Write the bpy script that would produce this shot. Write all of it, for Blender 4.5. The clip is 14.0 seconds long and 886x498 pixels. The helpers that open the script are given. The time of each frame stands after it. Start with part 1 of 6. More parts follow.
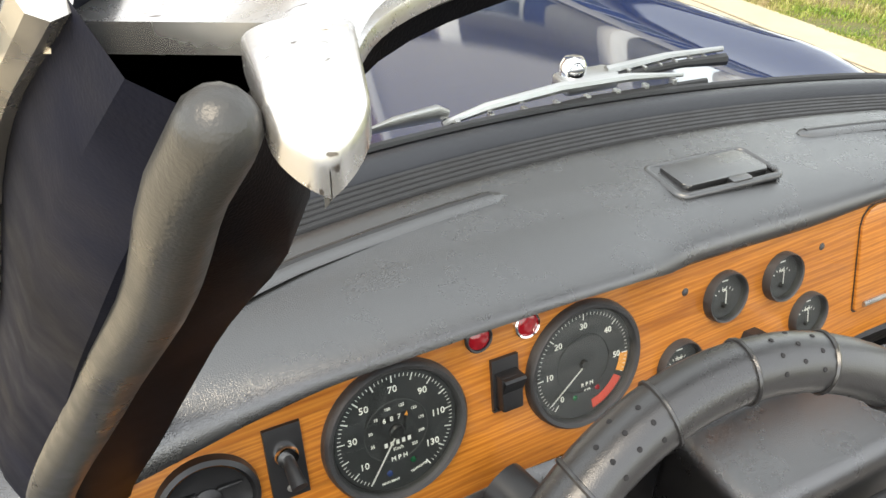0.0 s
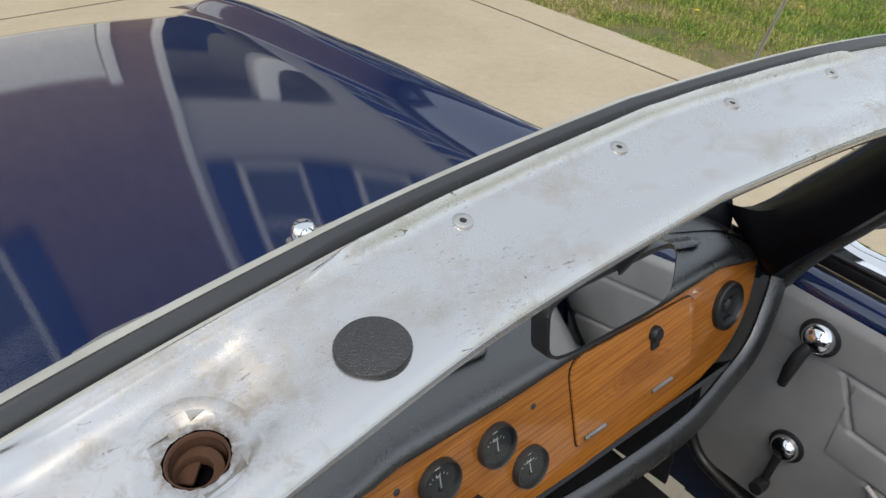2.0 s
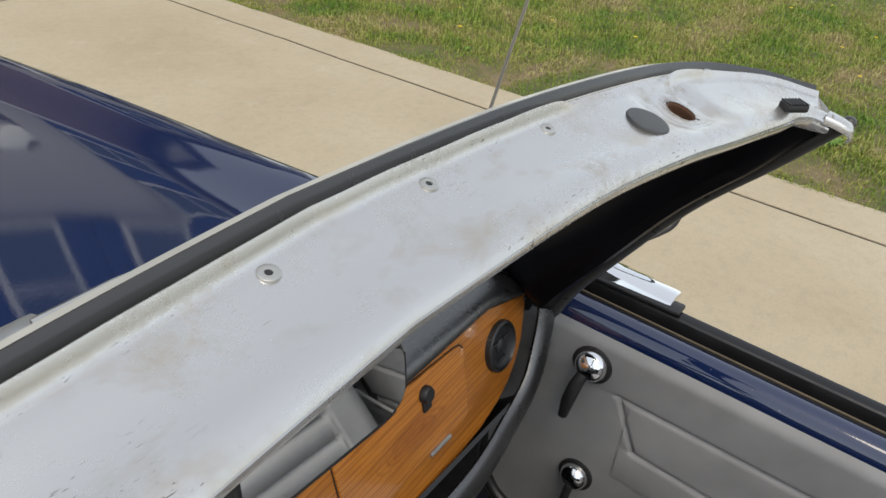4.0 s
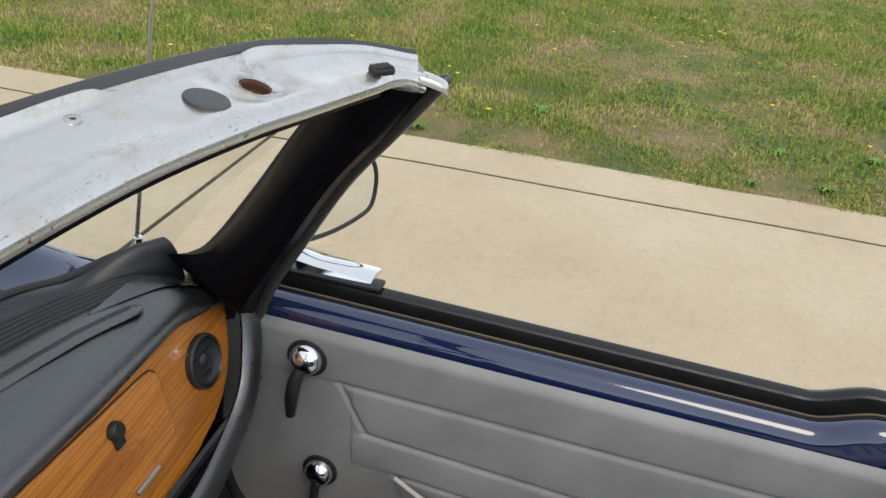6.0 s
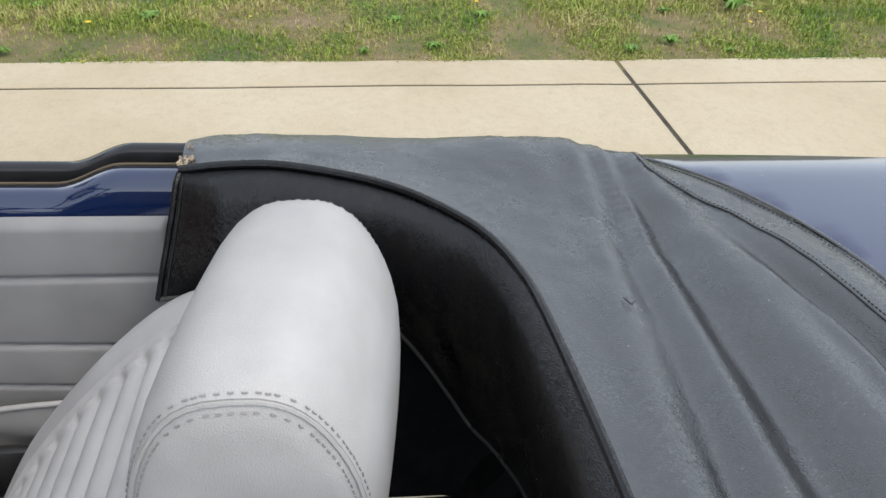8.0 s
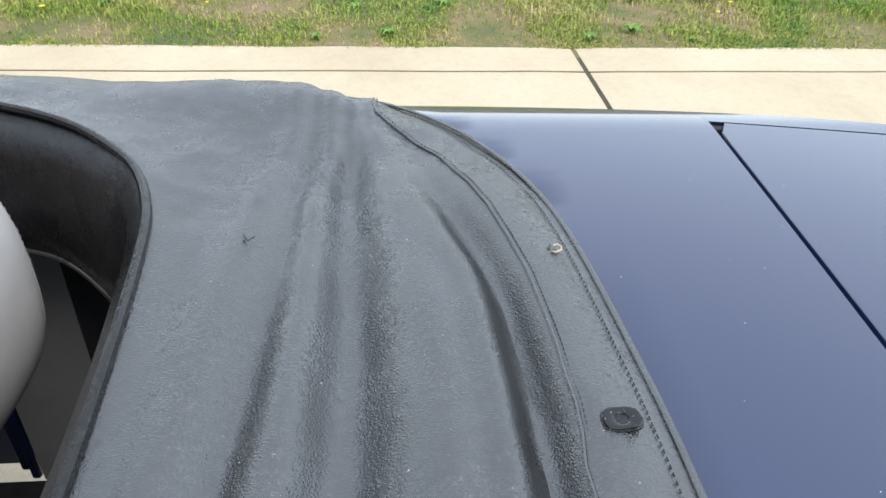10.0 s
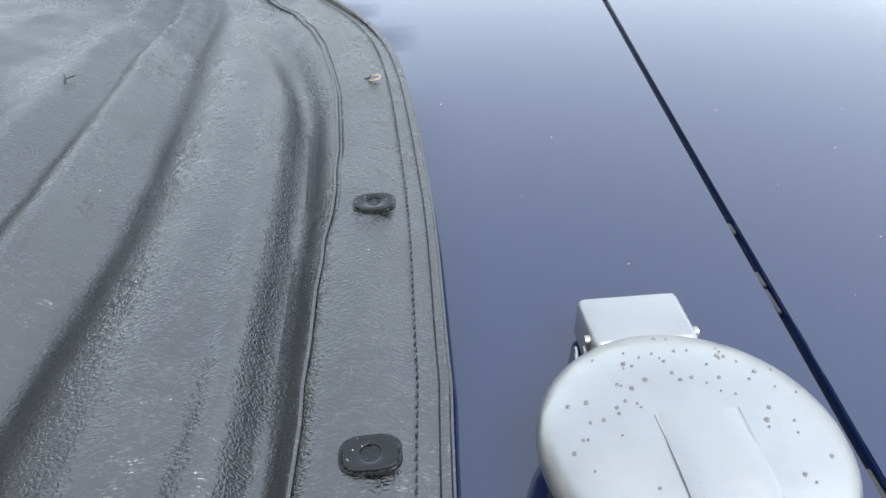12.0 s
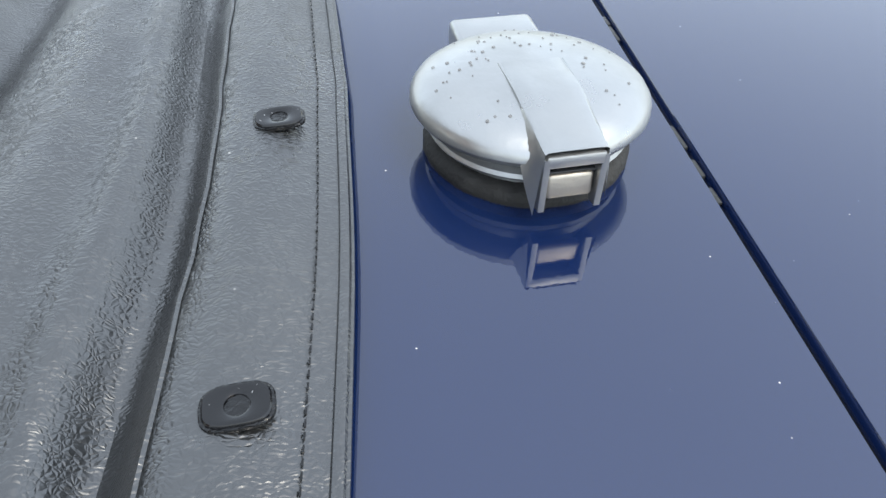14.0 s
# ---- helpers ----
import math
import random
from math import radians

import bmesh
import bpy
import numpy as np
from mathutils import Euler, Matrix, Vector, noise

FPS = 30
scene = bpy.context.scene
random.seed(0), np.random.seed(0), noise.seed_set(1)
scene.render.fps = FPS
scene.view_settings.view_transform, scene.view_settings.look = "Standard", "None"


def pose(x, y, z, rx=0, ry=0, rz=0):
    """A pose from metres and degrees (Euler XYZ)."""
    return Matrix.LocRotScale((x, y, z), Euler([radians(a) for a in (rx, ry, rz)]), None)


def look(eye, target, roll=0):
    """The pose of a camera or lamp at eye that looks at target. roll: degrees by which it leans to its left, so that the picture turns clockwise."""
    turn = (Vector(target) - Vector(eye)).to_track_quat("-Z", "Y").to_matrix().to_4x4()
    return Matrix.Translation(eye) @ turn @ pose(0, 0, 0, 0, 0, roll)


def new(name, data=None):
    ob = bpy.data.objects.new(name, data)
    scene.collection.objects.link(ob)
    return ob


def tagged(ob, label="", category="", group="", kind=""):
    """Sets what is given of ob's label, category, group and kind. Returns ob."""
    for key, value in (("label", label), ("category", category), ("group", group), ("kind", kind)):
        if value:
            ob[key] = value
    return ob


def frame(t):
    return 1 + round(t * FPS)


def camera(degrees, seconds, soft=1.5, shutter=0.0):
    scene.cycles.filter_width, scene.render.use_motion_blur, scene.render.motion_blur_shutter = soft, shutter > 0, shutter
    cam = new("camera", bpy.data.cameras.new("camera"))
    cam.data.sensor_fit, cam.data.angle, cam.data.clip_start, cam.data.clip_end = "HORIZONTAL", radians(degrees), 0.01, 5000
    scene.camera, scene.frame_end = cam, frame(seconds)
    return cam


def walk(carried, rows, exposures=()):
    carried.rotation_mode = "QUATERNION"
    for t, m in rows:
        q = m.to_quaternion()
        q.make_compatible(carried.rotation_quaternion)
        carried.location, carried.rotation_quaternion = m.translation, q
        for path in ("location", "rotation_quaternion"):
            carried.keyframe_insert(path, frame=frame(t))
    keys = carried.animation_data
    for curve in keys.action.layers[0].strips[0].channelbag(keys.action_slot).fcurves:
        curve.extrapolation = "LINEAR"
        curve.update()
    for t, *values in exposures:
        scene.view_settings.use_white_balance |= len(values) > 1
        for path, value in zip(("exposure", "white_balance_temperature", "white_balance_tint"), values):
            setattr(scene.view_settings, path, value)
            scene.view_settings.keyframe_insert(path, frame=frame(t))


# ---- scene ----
cam = camera(61.4, 14.0)
PATH = [
    (0, (-0.536, -0.327, 1.46), (0.21, 1.146, 0.331), 1.2),
    (0.2, (-0.522, -0.328, 1.479), (0.263, 1.149, 0.382), 1.7),
    (0.5, (-0.498, -0.327, 1.506), (0.334, 1.157, 0.455), 1.5),
    (0.8, (-0.46, -0.324, 1.557), (0.358, 1.163, 0.499), 1.2),
    (1, (-0.447, -0.326, 1.584), (0.405, 1.138, 0.521), 1.0),
    (1.5, (-0.405, -0.328, 1.633), (0.537, 1.054, 0.536), 1.4),
    (2, (-0.335, -0.319, 1.66), (0.693, 0.96, 0.516), 1.6),
    (2.5, (-0.273, -0.309, 1.666), (0.828, 0.875, 0.488), 2.2),
    (2.7, (-0.253, -0.304, 1.669), (0.879, 0.844, 0.485), 2.5),
    (4.8, (-0.126, -0.272, 1.627), (1.425, 0.492, 0.621), 5.4),
    (5, (-0.106, -0.274, 1.625), (1.47, 0.451, 0.63), 5.0),
    (5.5, (-0.106, -0.311, 1.635), (1.528, 0.266, 0.636), 4.6),
    (6, (-0.143, -0.39, 1.635), (1.529, 0.005, 0.611), 4.5),
    (6.5, (-0.168, -0.516, 1.606), (1.521, -0.321, 0.553), 3.6),
    (7, (-0.187, -0.709, 1.574), (1.491, -0.686, 0.485), 2.7),
    (7.5, (-0.171, -0.915, 1.514), (1.48, -1.033, 0.391), 2.5),
    (8, (-0.152, -1.077, 1.458), (1.474, -1.29, 0.314), 2.4),
    (8.2, (-0.156, -1.119, 1.445), (1.463, -1.357, 0.295), 2.4),
    (10.3, (-0.170, -1.482, 1.371), (1.463, -1.632, 0.227), 2.3),
    (10.5, (-0.178, -1.514, 1.361), (1.456, -1.649, 0.215), 2.2),
    (11, (-0.208, -1.567, 1.345), (1.420, -1.669, 0.188), 1.4),
    (11.5, (-0.226, -1.594, 1.322), (1.387, -1.688, 0.144), 0.4),
    (12, (-0.241, -1.597, 1.292), (1.344, -1.706, 0.076), -0.2),
    (12.5, (-0.270, -1.614, 1.266), (1.277, -1.761, 0.007), -0.4),
    (13, (-0.301, -1.623, 1.253), (1.204, -1.830, -0.049), 0.5),
    (13.5, (-0.337, -1.621, 1.252), (1.135, -1.871, -0.080), 0.9),
    (14, (-0.383, -1.604, 1.252), (1.051, -1.875, -0.114), 1.2),
]
walk(cam, [(t, look(eye, target, roll)) for t, eye, target, roll in PATH],
     exposures=[(0, 1.8, 7500, 10), (0.5, 1.2, 7150, 10), (1.0, 0.6, 6850, 10), (1.5, 0.5, 6750, 10), (2.5, 0.45, 6800, 10), (5.0, 0.42, 7000, 10), (6.5, 0.7, 6800, 10), (7.5, 0.8, 6700, 10), (8.0, 0.8, 6650, 10), (10.5, 1.28, 6450, 9), (12.0, 1.2, 6450, 9), (13.0, 1.12, 6450, 8), (14.0, 1.19, 6450, 8)])

# ---- light ----
world = bpy.data.worlds.new("sky")
scene.world = world
world.use_nodes = True
wn, wl = world.node_tree.nodes, world.node_tree.links
sky = wn.new("ShaderNodeTexSky")
sky.sky_type, sky.sun_disc = "NISHITA", False
sky.sun_elevation, sky.sun_rotation = radians(58), radians(228)
sky.air_density, sky.dust_density, sky.ozone_density = 1.0, 0.9, 1.5
wn["Background"].inputs[1].default_value = 0.15
haze = wn.new("ShaderNodeHueSaturation")
haze.inputs["Saturation"].default_value, haze.inputs["Value"].default_value = 0.60, 1.25
wl.new(sky.outputs[0], haze.inputs["Color"])
# thin even cloud over the blue
veil = wn.new("ShaderNodeMix")
veil.data_type = "RGBA"
veil.inputs[0].default_value = 0.45
veil.inputs[7].default_value = (5.6, 6.1, 6.6, 1)
wl.new(haze.outputs[0], veil.inputs[6])
wl.new(veil.outputs[2], wn["Background"].inputs[0])
sun = new("sun", bpy.data.lights.new("sun", "SUN"))
sun.data.energy, sun.data.angle, sun.data.color = 1.0, radians(30), (1.0, 0.92, 0.79)
sun.matrix_world = look((0, 0, 0), (-math.sin(radians(228)) * math.cos(radians(58)), -math.cos(radians(228)) * math.cos(radians(58)), -math.sin(radians(58))))


# ---- materials ----
def shader(name, base=(0.5, 0.5, 0.5), rough=0.5, metal=0.0, coat=0.0, spec=0.5):
    m = bpy.data.materials.new(name)
    m.use_nodes = True
    b = m.node_tree.nodes["Principled BSDF"]
    b.inputs["Base Color"].default_value = (*base, 1)
    b.inputs["Roughness"].default_value = rough
    b.inputs["Metallic"].default_value = metal
    b.inputs["Coat Weight"].default_value = coat
    b.inputs["Coat Roughness"].default_value = 0.03
    b.inputs["Specular IOR Level"].default_value = spec
    return m


def node(m, kind, **values):
    n = m.node_tree.nodes.new(kind)
    for k, v in values.items():
        n.inputs[k.replace("_", " ")].default_value = v
    return n


def join(m, a, b):
    m.node_tree.links.new(a, b)


def bsdf(m):
    return m.node_tree.nodes["Principled BSDF"]


def coords(m, scale=(1, 1, 1), turn=(0, 0, 0)):
    tc = m.node_tree.nodes.new("ShaderNodeTexCoord")
    mp = m.node_tree.nodes.new("ShaderNodeMapping")
    mp.inputs["Scale"].default_value = scale
    mp.inputs["Rotation"].default_value = [radians(a) for a in turn]
    join(m, tc.outputs["Object"], mp.inputs["Vector"])
    return mp.outputs["Vector"]


def noise_tex(m, vec, scale, detail=4, rough=0.55, distort=0.0):
    n = node(m, "ShaderNodeTexNoise", Scale=scale, Detail=detail, Roughness=rough, Distortion=distort)
    join(m, vec, n.inputs["Vector"])
    return n.outputs["Fac"]


def ramp(m, fac, stops):
    r = m.node_tree.nodes.new("ShaderNodeValToRGB")
    el = r.color_ramp.elements
    while len(el) < len(stops):
        el.new(0.5)
    for e, (p, c) in zip(el, stops):
        e.position, e.color = p, (*c, 1) if len(c) == 3 else c
    join(m, fac, r.inputs["Fac"])
    return r.outputs["Color"]


def grey(m, fac, lo, hi, a=0.3, b=0.7):
    n = m.node_tree.nodes.new("ShaderNodeMapRange")
    n.inputs["From Min"].default_value, n.inputs["From Max"].default_value = a, b
    n.inputs["To Min"].default_value, n.inputs["To Max"].default_value = lo, hi
    join(m, fac, n.inputs["Value"])
    return n.outputs["Result"]


def mix(m, fac, a, b, how="MIX"):
    n = m.node_tree.nodes.new("ShaderNodeMix")
    n.data_type, n.blend_type = "RGBA", how
    for sock, v in ((n.inputs[0], fac), (n.inputs[6], a), (n.inputs[7], b)):
        if isinstance(v, bpy.types.NodeSocket):
            join(m, v, sock)
        else:
            sock.default_value = v if isinstance(v, float) else (*v, 1)
    return n.outputs[2]


def bump(m, height, strength=0.3, distance=0.001, under=None):
    n = node(m, "ShaderNodeBump", Strength=strength, Distance=distance)
    join(m, height, n.inputs["Height"])
    if under is not None:
        join(m, under, n.inputs["Normal"])
    join(m, n.outputs["Normal"], bsdf(m).inputs["Normal"])
    return n.outputs["Normal"]


def voronoi(m, vec, scale, feature="F1", jitter=1.0):
    n = node(m, "ShaderNodeTexVoronoi", Scale=scale, Randomness=jitter)
    n.feature = feature
    join(m, vec, n.inputs["Vector"])
    return n.outputs["Distance"]


def plain(name, base, rough=0.45, metal=0.0, coat=0.0, grain=900, depth=0.0002, vary=0.12, smudge=0.12):
    """A small part's finish: a slight mottling of colour and gloss and a fine grain."""
    m = shader(name, base, rough, metal, coat)
    v = coords(m)
    n1 = noise_tex(m, v, 18, 5)
    join(m, mix(m, grey(m, n1, 0.0, 1.0), tuple(c * (1 - vary) for c in base), tuple(min(1, c * (1 + vary)) for c in base)), bsdf(m).inputs["Base Color"])
    join(m, grey(m, noise_tex(m, v, 40, 4), max(0.02, rough - smudge), min(1, rough + smudge)), bsdf(m).inputs["Roughness"])
    bump(m, noise_tex(m, v, grain, 3), 0.35, depth)
    return m


def vinyl(name, base, rough, cell=420, deep=0.0005, creases=0.0, dust=0.0, spec=0.5):
    """Embossed leathercloth: irregular small cells, creases and a dusty bloom."""
    m = shader(name, base, rough, 0.0, 0.0, spec)
    v = coords(m)
    col = mix(m, grey(m, noise_tex(m, v, 7, 5), 0, 1), tuple(c * 0.82 for c in base), tuple(c * 1.18 for c in base))
    if dust:
        col = mix(m, grey(m, noise_tex(m, v, 9, 8, 0.7), 0.0, dust, 0.42, 0.72), col, (0.30, 0.29, 0.27))
        spot = voronoi(m, v, 55)
        col = mix(m, grey(m, spot, 0.7, 0.0, 0.02, 0.045), col, (0.5, 0.48, 0.44))
    join(m, col, bsdf(m).inputs["Base Color"])
    join(m, grey(m, noise_tex(m, v, 14, 6, 0.65), rough - (0.09 if creases else 0.03), rough + (0.11 if creases else 0.05)), bsdf(m).inputs["Roughness"])
    # grain: cells bounded by fine furrows, pulled out of shape
    warp = node(m, "ShaderNodeTexNoise", Scale=90.0, Detail=2.0)
    join(m, v, warp.inputs["Vector"])
    pull = node(m, "ShaderNodeVectorMath")
    pull.operation = "MULTIPLY_ADD"
    join(m, warp.outputs["Color"], pull.inputs[0])
    pull.inputs[1].default_value = (0.008, 0.008, 0.008) if creases else (0.001, 0.001, 0.001)
    long = coords(m, (1.0, 1.0 if not creases else 0.55, 1.0), (0, 0, 0 if not creases else 35))
    join(m, long, pull.inputs[2])
    vr = voronoi(m, pull.outputs[0], cell, "DISTANCE_TO_EDGE")
    h = grey(m, vr, 0.0, 1.0, 0.0, 0.40 if creases else 0.22)
    where = grey(m, noise_tex(m, v, 16, 4), 0.62 if creases else 0.9, 1.0, 0.36, 0.60)
    grain = node(m, "ShaderNodeMath")
    grain.operation = "MULTIPLY"
    join(m, h, grain.inputs[0]), join(m, where, grain.inputs[1])
    first = node(m, "ShaderNodeBump", Strength=0.6 if creases else 0.45, Distance=deep)
    join(m, grain.outputs[0], first.inputs["Height"])
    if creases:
        # furrows get their shade in the base colour as well as the bump
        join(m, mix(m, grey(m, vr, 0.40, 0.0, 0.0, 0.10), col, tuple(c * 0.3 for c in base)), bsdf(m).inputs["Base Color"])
    if creases:
        soft = node(m, "ShaderNodeBump", Strength=creases, Distance=0.012)
        join(m, noise_tex(m, coords(m, (0.6, 1.3, 1.0), (0, 0, 15)), 14, 3, 0.5, 0.4), soft.inputs["Height"])
        join(m, first.outputs["Normal"], soft.inputs["Normal"])
        bump(m, noise_tex(m, coords(m, (0.5, 1.6, 1.0), (0, 0, 15)), 45, 5, 0.5, 0.6), creases * 0.8, 0.003, soft.outputs["Normal"])
    else:
        bump(m, noise_tex(m, v, 35, 4), 0.12, 0.001, first.outputs["Normal"])
    return m


# navy clear-coated paint with dust specks
PAINT = shader("navy_paint", (0.005, 0.015, 0.048), 0.35, 0.0, 1.0, 0.04)
bsdf(PAINT).inputs["Coat IOR"].default_value = 1.79
pv = coords(PAINT)
specks = node(PAINT, "ShaderNodeTexVoronoi", Scale=75.0)
join(PAINT, pv, specks.inputs["Vector"])
dusty = grey(PAINT, specks.outputs["Distance"], 1.0, 0.0, 0.018, 0.04)
film = grey(PAINT, noise_tex(PAINT, pv, 5, 6, 0.65), 0.0, 0.010)
sparse = grey(PAINT, noise_tex(PAINT, pv, 45, 2), 0.0, 1.0, 0.52, 0.6)
gate = node(PAINT, "ShaderNodeMath")
gate.operation = "MULTIPLY"
join(PAINT, dusty, gate.inputs[0]), join(PAINT, sparse, gate.inputs[1])
pc = mix(PAINT, film, (0.004, 0.013, 0.056), (0.20, 0.21, 0.22))
join(PAINT, mix(PAINT, gate.outputs[0], pc, (0.75, 0.72, 0.66)), bsdf(PAINT).inputs["Base Color"])
join(PAINT, grey(PAINT, noise_tex(PAINT, pv, 12, 6, 0.6), 0.01, 0.045), bsdf(PAINT).inputs["Coat Roughness"])
bsdf(PAINT).inputs["Metallic"].default_value = 0.0
orange = node(PAINT, "ShaderNodeBump", Strength=0.03, Distance=0.001)
join(PAINT, noise_tex(PAINT, pv, 260, 2), orange.inputs["Height"])
join(PAINT, orange.outputs["Normal"], bsdf(PAINT).inputs["Coat Normal"])

# silver-painted header, soiled and scratched
SILVER = shader("silver_paint", (0.52, 0.52, 0.53), 0.34, 0.82)
sv = coords(SILVER)
blot = grey(SILVER, noise_tex(SILVER, sv, 11, 8, 0.7, 0.3), 0.0, 0.75, 0.53, 0.72)
fine = grey(SILVER, noise_tex(SILVER, sv, 170, 7, 0.75, 0.1), 0.0, 1.0, 0.45, 0.60)
dirt = node(SILVER, "ShaderNodeMath")
dirt.operation = "MULTIPLY"
join(SILVER, blot, dirt.inputs[0]), join(SILVER, fine, dirt.inputs[1])
soil = grey(SILVER, noise_tex(SILVER, coords(SILVER, (1, 1.6, 1), (0, 0, 12)), 22, 6, 0.62, 0.2), 0.0, 0.75, 0.50, 0.68)
sc = mix(SILVER, soil, (0.56, 0.56, 0.555), (0.47, 0.425, 0.365))
sc = mix(SILVER, dirt.outputs[0], sc, (0.40, 0.345, 0.28))
scr = noise_tex(SILVER, coords(SILVER, (1, 7, 1), (0, 0, 35)), 150, 3, 0.5, 1.2)
flake = node(SILVER, "ShaderNodeMath")
flake.operation = "MULTIPLY"
join(SILVER, grey(SILVER, scr, 0.0, 1.0, 0.66, 0.69), flake.inputs[0])
join(SILVER, grey(SILVER, noise_tex(SILVER, sv, 16, 3), 0.0, 0.9, 0.5, 0.62), flake.inputs[1])
silver_col = mix(SILVER, flake.outputs[0], sc, (0.12, 0.10, 0.085))
# rust bleeding from the two latch holes
for spot_ in ((-0.294, -0.136, 1.460), (0.327, -0.131, 1.458)):
    spread = node(SILVER, "ShaderNodeVectorMath")
    spread.operation = "DISTANCE"
    join(SILVER, sv, spread.inputs[0])
    spread.inputs[1].default_value = spot_
    ring_, wide = grey(SILVER, spread.outputs["Value"], 1.0, 0.0, 0.0125, 0.0185), grey(SILVER, spread.outputs["Value"], 1.0, 0.0, 0.016, 0.055)
    for mask, sc_, lo_, hi_, tint_ in ((wide, 90, 0.50, 0.66, (0.36, 0.31, 0.245)), (ring_, 240, 0.36, 0.58, (0.13, 0.075, 0.042))):
        eaten = node(SILVER, "ShaderNodeMath")
        eaten.operation = "MULTIPLY"
        join(SILVER, mask, eaten.inputs[0]), join(SILVER, grey(SILVER, noise_tex(SILVER, sv, sc_, 6, 0.7, 0.4), 0.0, 1.0, lo_, hi_), eaten.inputs[1])
        silver_col = mix(SILVER, eaten.outputs[0], silver_col, tint_)
join(SILVER, silver_col, bsdf(SILVER).inputs["Base Color"])
join(SILVER, grey(SILVER, dirt.outputs[0], 0.27, 0.60, 0, 0.7), bsdf(SILVER).inputs["Roughness"])
flaky = bump(SILVER, noise_tex(SILVER, sv, 30, 3, 0.5), 0.12, 0.0012)
bump(SILVER, dirt.outputs[0], 0.2, 0.0004, flaky)

CHROME = plain("chrome", (0.80, 0.80, 0.81), 0.06, 1.0, grain=300, depth=0.0001, vary=0.04, smudge=0.04)
PIT = plain("corrosion_grey", (0.22, 0.22, 0.215), 0.6)
CAST = plain("dull_cast_alloy", (0.44, 0.445, 0.44), 0.36, 0.9, grain=160, depth=0.0006, vary=0.08, smudge=0.1)
BRIGHT = plain("aged_bright_strip", (0.62, 0.60, 0.55), 0.28, 0.9, grain=120, depth=0.0004)
STRIP = plain("soiled_pale_strip", (0.50, 0.485, 0.43), 0.42, 0.45, grain=140, depth=0.0006, vary=0.2)
LEVER = plain("bare_steel_lever", (0.46, 0.42, 0.36), 0.38, 0.9, grain=200, depth=0.0008, vary=0.2)
STEEL = plain("zinc_steel", (0.50, 0.49, 0.46), 0.35, 0.9)
RUST = plain("rust", (0.075, 0.034, 0.017), 0.9, 0.0, grain=260, depth=0.002, vary=0.5)
ENAMEL = shader("chipped_black_enamel", (0.006, 0.006, 0.007), 0.16)
ev = coords(ENAMEL)
chip = grey(ENAMEL, noise_tex(ENAMEL, ev, 420, 3, 0.6), 0.0, 1.0, 0.69, 0.72)
join(ENAMEL, mix(ENAMEL, chip, (0.006, 0.006, 0.007), (0.55, 0.54, 0.52)), bsdf(ENAMEL).inputs["Base Color"])
join(ENAMEL, chip, bsdf(ENAMEL).inputs["Metallic"])
GLOSSB = plain("gloss_black", (0.006, 0.006, 0.007), 0.10, smudge=0.05)
OLDFELT = plain("old_felt", (0.11, 0.085, 0.055), 0.95)
BLACKP = plain("black_plastic", (0.014, 0.014, 0.015), 0.38)
PERISHED = plain("perished_rubber", (0.020, 0.019, 0.017), 0.7, grain=330, depth=0.004, vary=0.6)
RUBBER = plain("black_rubber", (0.011, 0.011, 0.012), 0.45, depth=0.0005)
TUBESEAL = plain("grey_tube_seal", (0.040, 0.041, 0.043), 0.24, depth=0.0002, vary=0.06, smudge=0.06)
SEALR = plain("grey_seal_rubber", (0.034, 0.034, 0.032), 0.34, depth=0.0005)
DIAL = plain("dial_black", (0.016, 0.017, 0.018), 0.6, depth=0.0001)
DIALT = plain("dial_grey_black", (0.035, 0.036, 0.038), 0.6, depth=0.0001)
WHITE = plain("dial_white", (0.78, 0.77, 0.72), 0.6, depth=0.0001, vary=0.05)
REDPAINT = plain("dial_red", (0.55, 0.07, 0.045), 0.6, depth=0.0001)
ORANGE = plain("dial_orange", (0.75, 0.30, 0.05), 0.6, depth=0.0001)
REDLENS = plain("red_lens", (0.28, 0.006, 0.012), 0.12, 0.0, 1.0, grain=120, depth=0.002)
GREENLENS = plain("green_lens", (0.01, 0.10, 0.045), 0.2, 0.0, 1.0)
BLUELENS = plain("blue_lens", (0.03, 0.05, 0.14), 0.2, 0.0, 1.0)
PAD = vinyl("black_padded_vinyl", (0.008, 0.008, 0.0085), 0.27, 560, 0.00022, 0.0, 0.0, 0.9)
CRACKLE = vinyl("black_crackle_metal", (0.020, 0.020, 0.021), 0.40, 950, 0.0006, 0.0, 0.0, 0.8)
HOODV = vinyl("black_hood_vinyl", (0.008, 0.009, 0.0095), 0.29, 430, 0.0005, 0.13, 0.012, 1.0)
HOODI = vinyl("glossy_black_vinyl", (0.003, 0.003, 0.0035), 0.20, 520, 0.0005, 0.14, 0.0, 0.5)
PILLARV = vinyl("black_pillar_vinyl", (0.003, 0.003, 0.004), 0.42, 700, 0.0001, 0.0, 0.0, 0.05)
for glossy, ior_ in ((PAD, 1.75), (HOODV, 1.66)):
    bsdf(glossy).inputs["IOR"].default_value = ior_
FRAMEV = vinyl("satin_black_frame_vinyl", (0.008, 0.009, 0.013), 0.30, 700, 0.0002, 0.0, 0.0, 0.55)
CHANNEL = plain("dark_navy_channel", (0.004, 0.005, 0.011), 0.75, depth=0.0005, vary=0.4)
bsdf(CHANNEL).inputs["Specular IOR Level"].default_value = 0.12
PANELV = vinyl("grey_door_vinyl", (0.235, 0.233, 0.234), 0.48, 600, 0.0003)
SEATV = vinyl("pale_grey_seat_vinyl", (0.385, 0.376, 0.370), 0.56, 420, 0.0004)
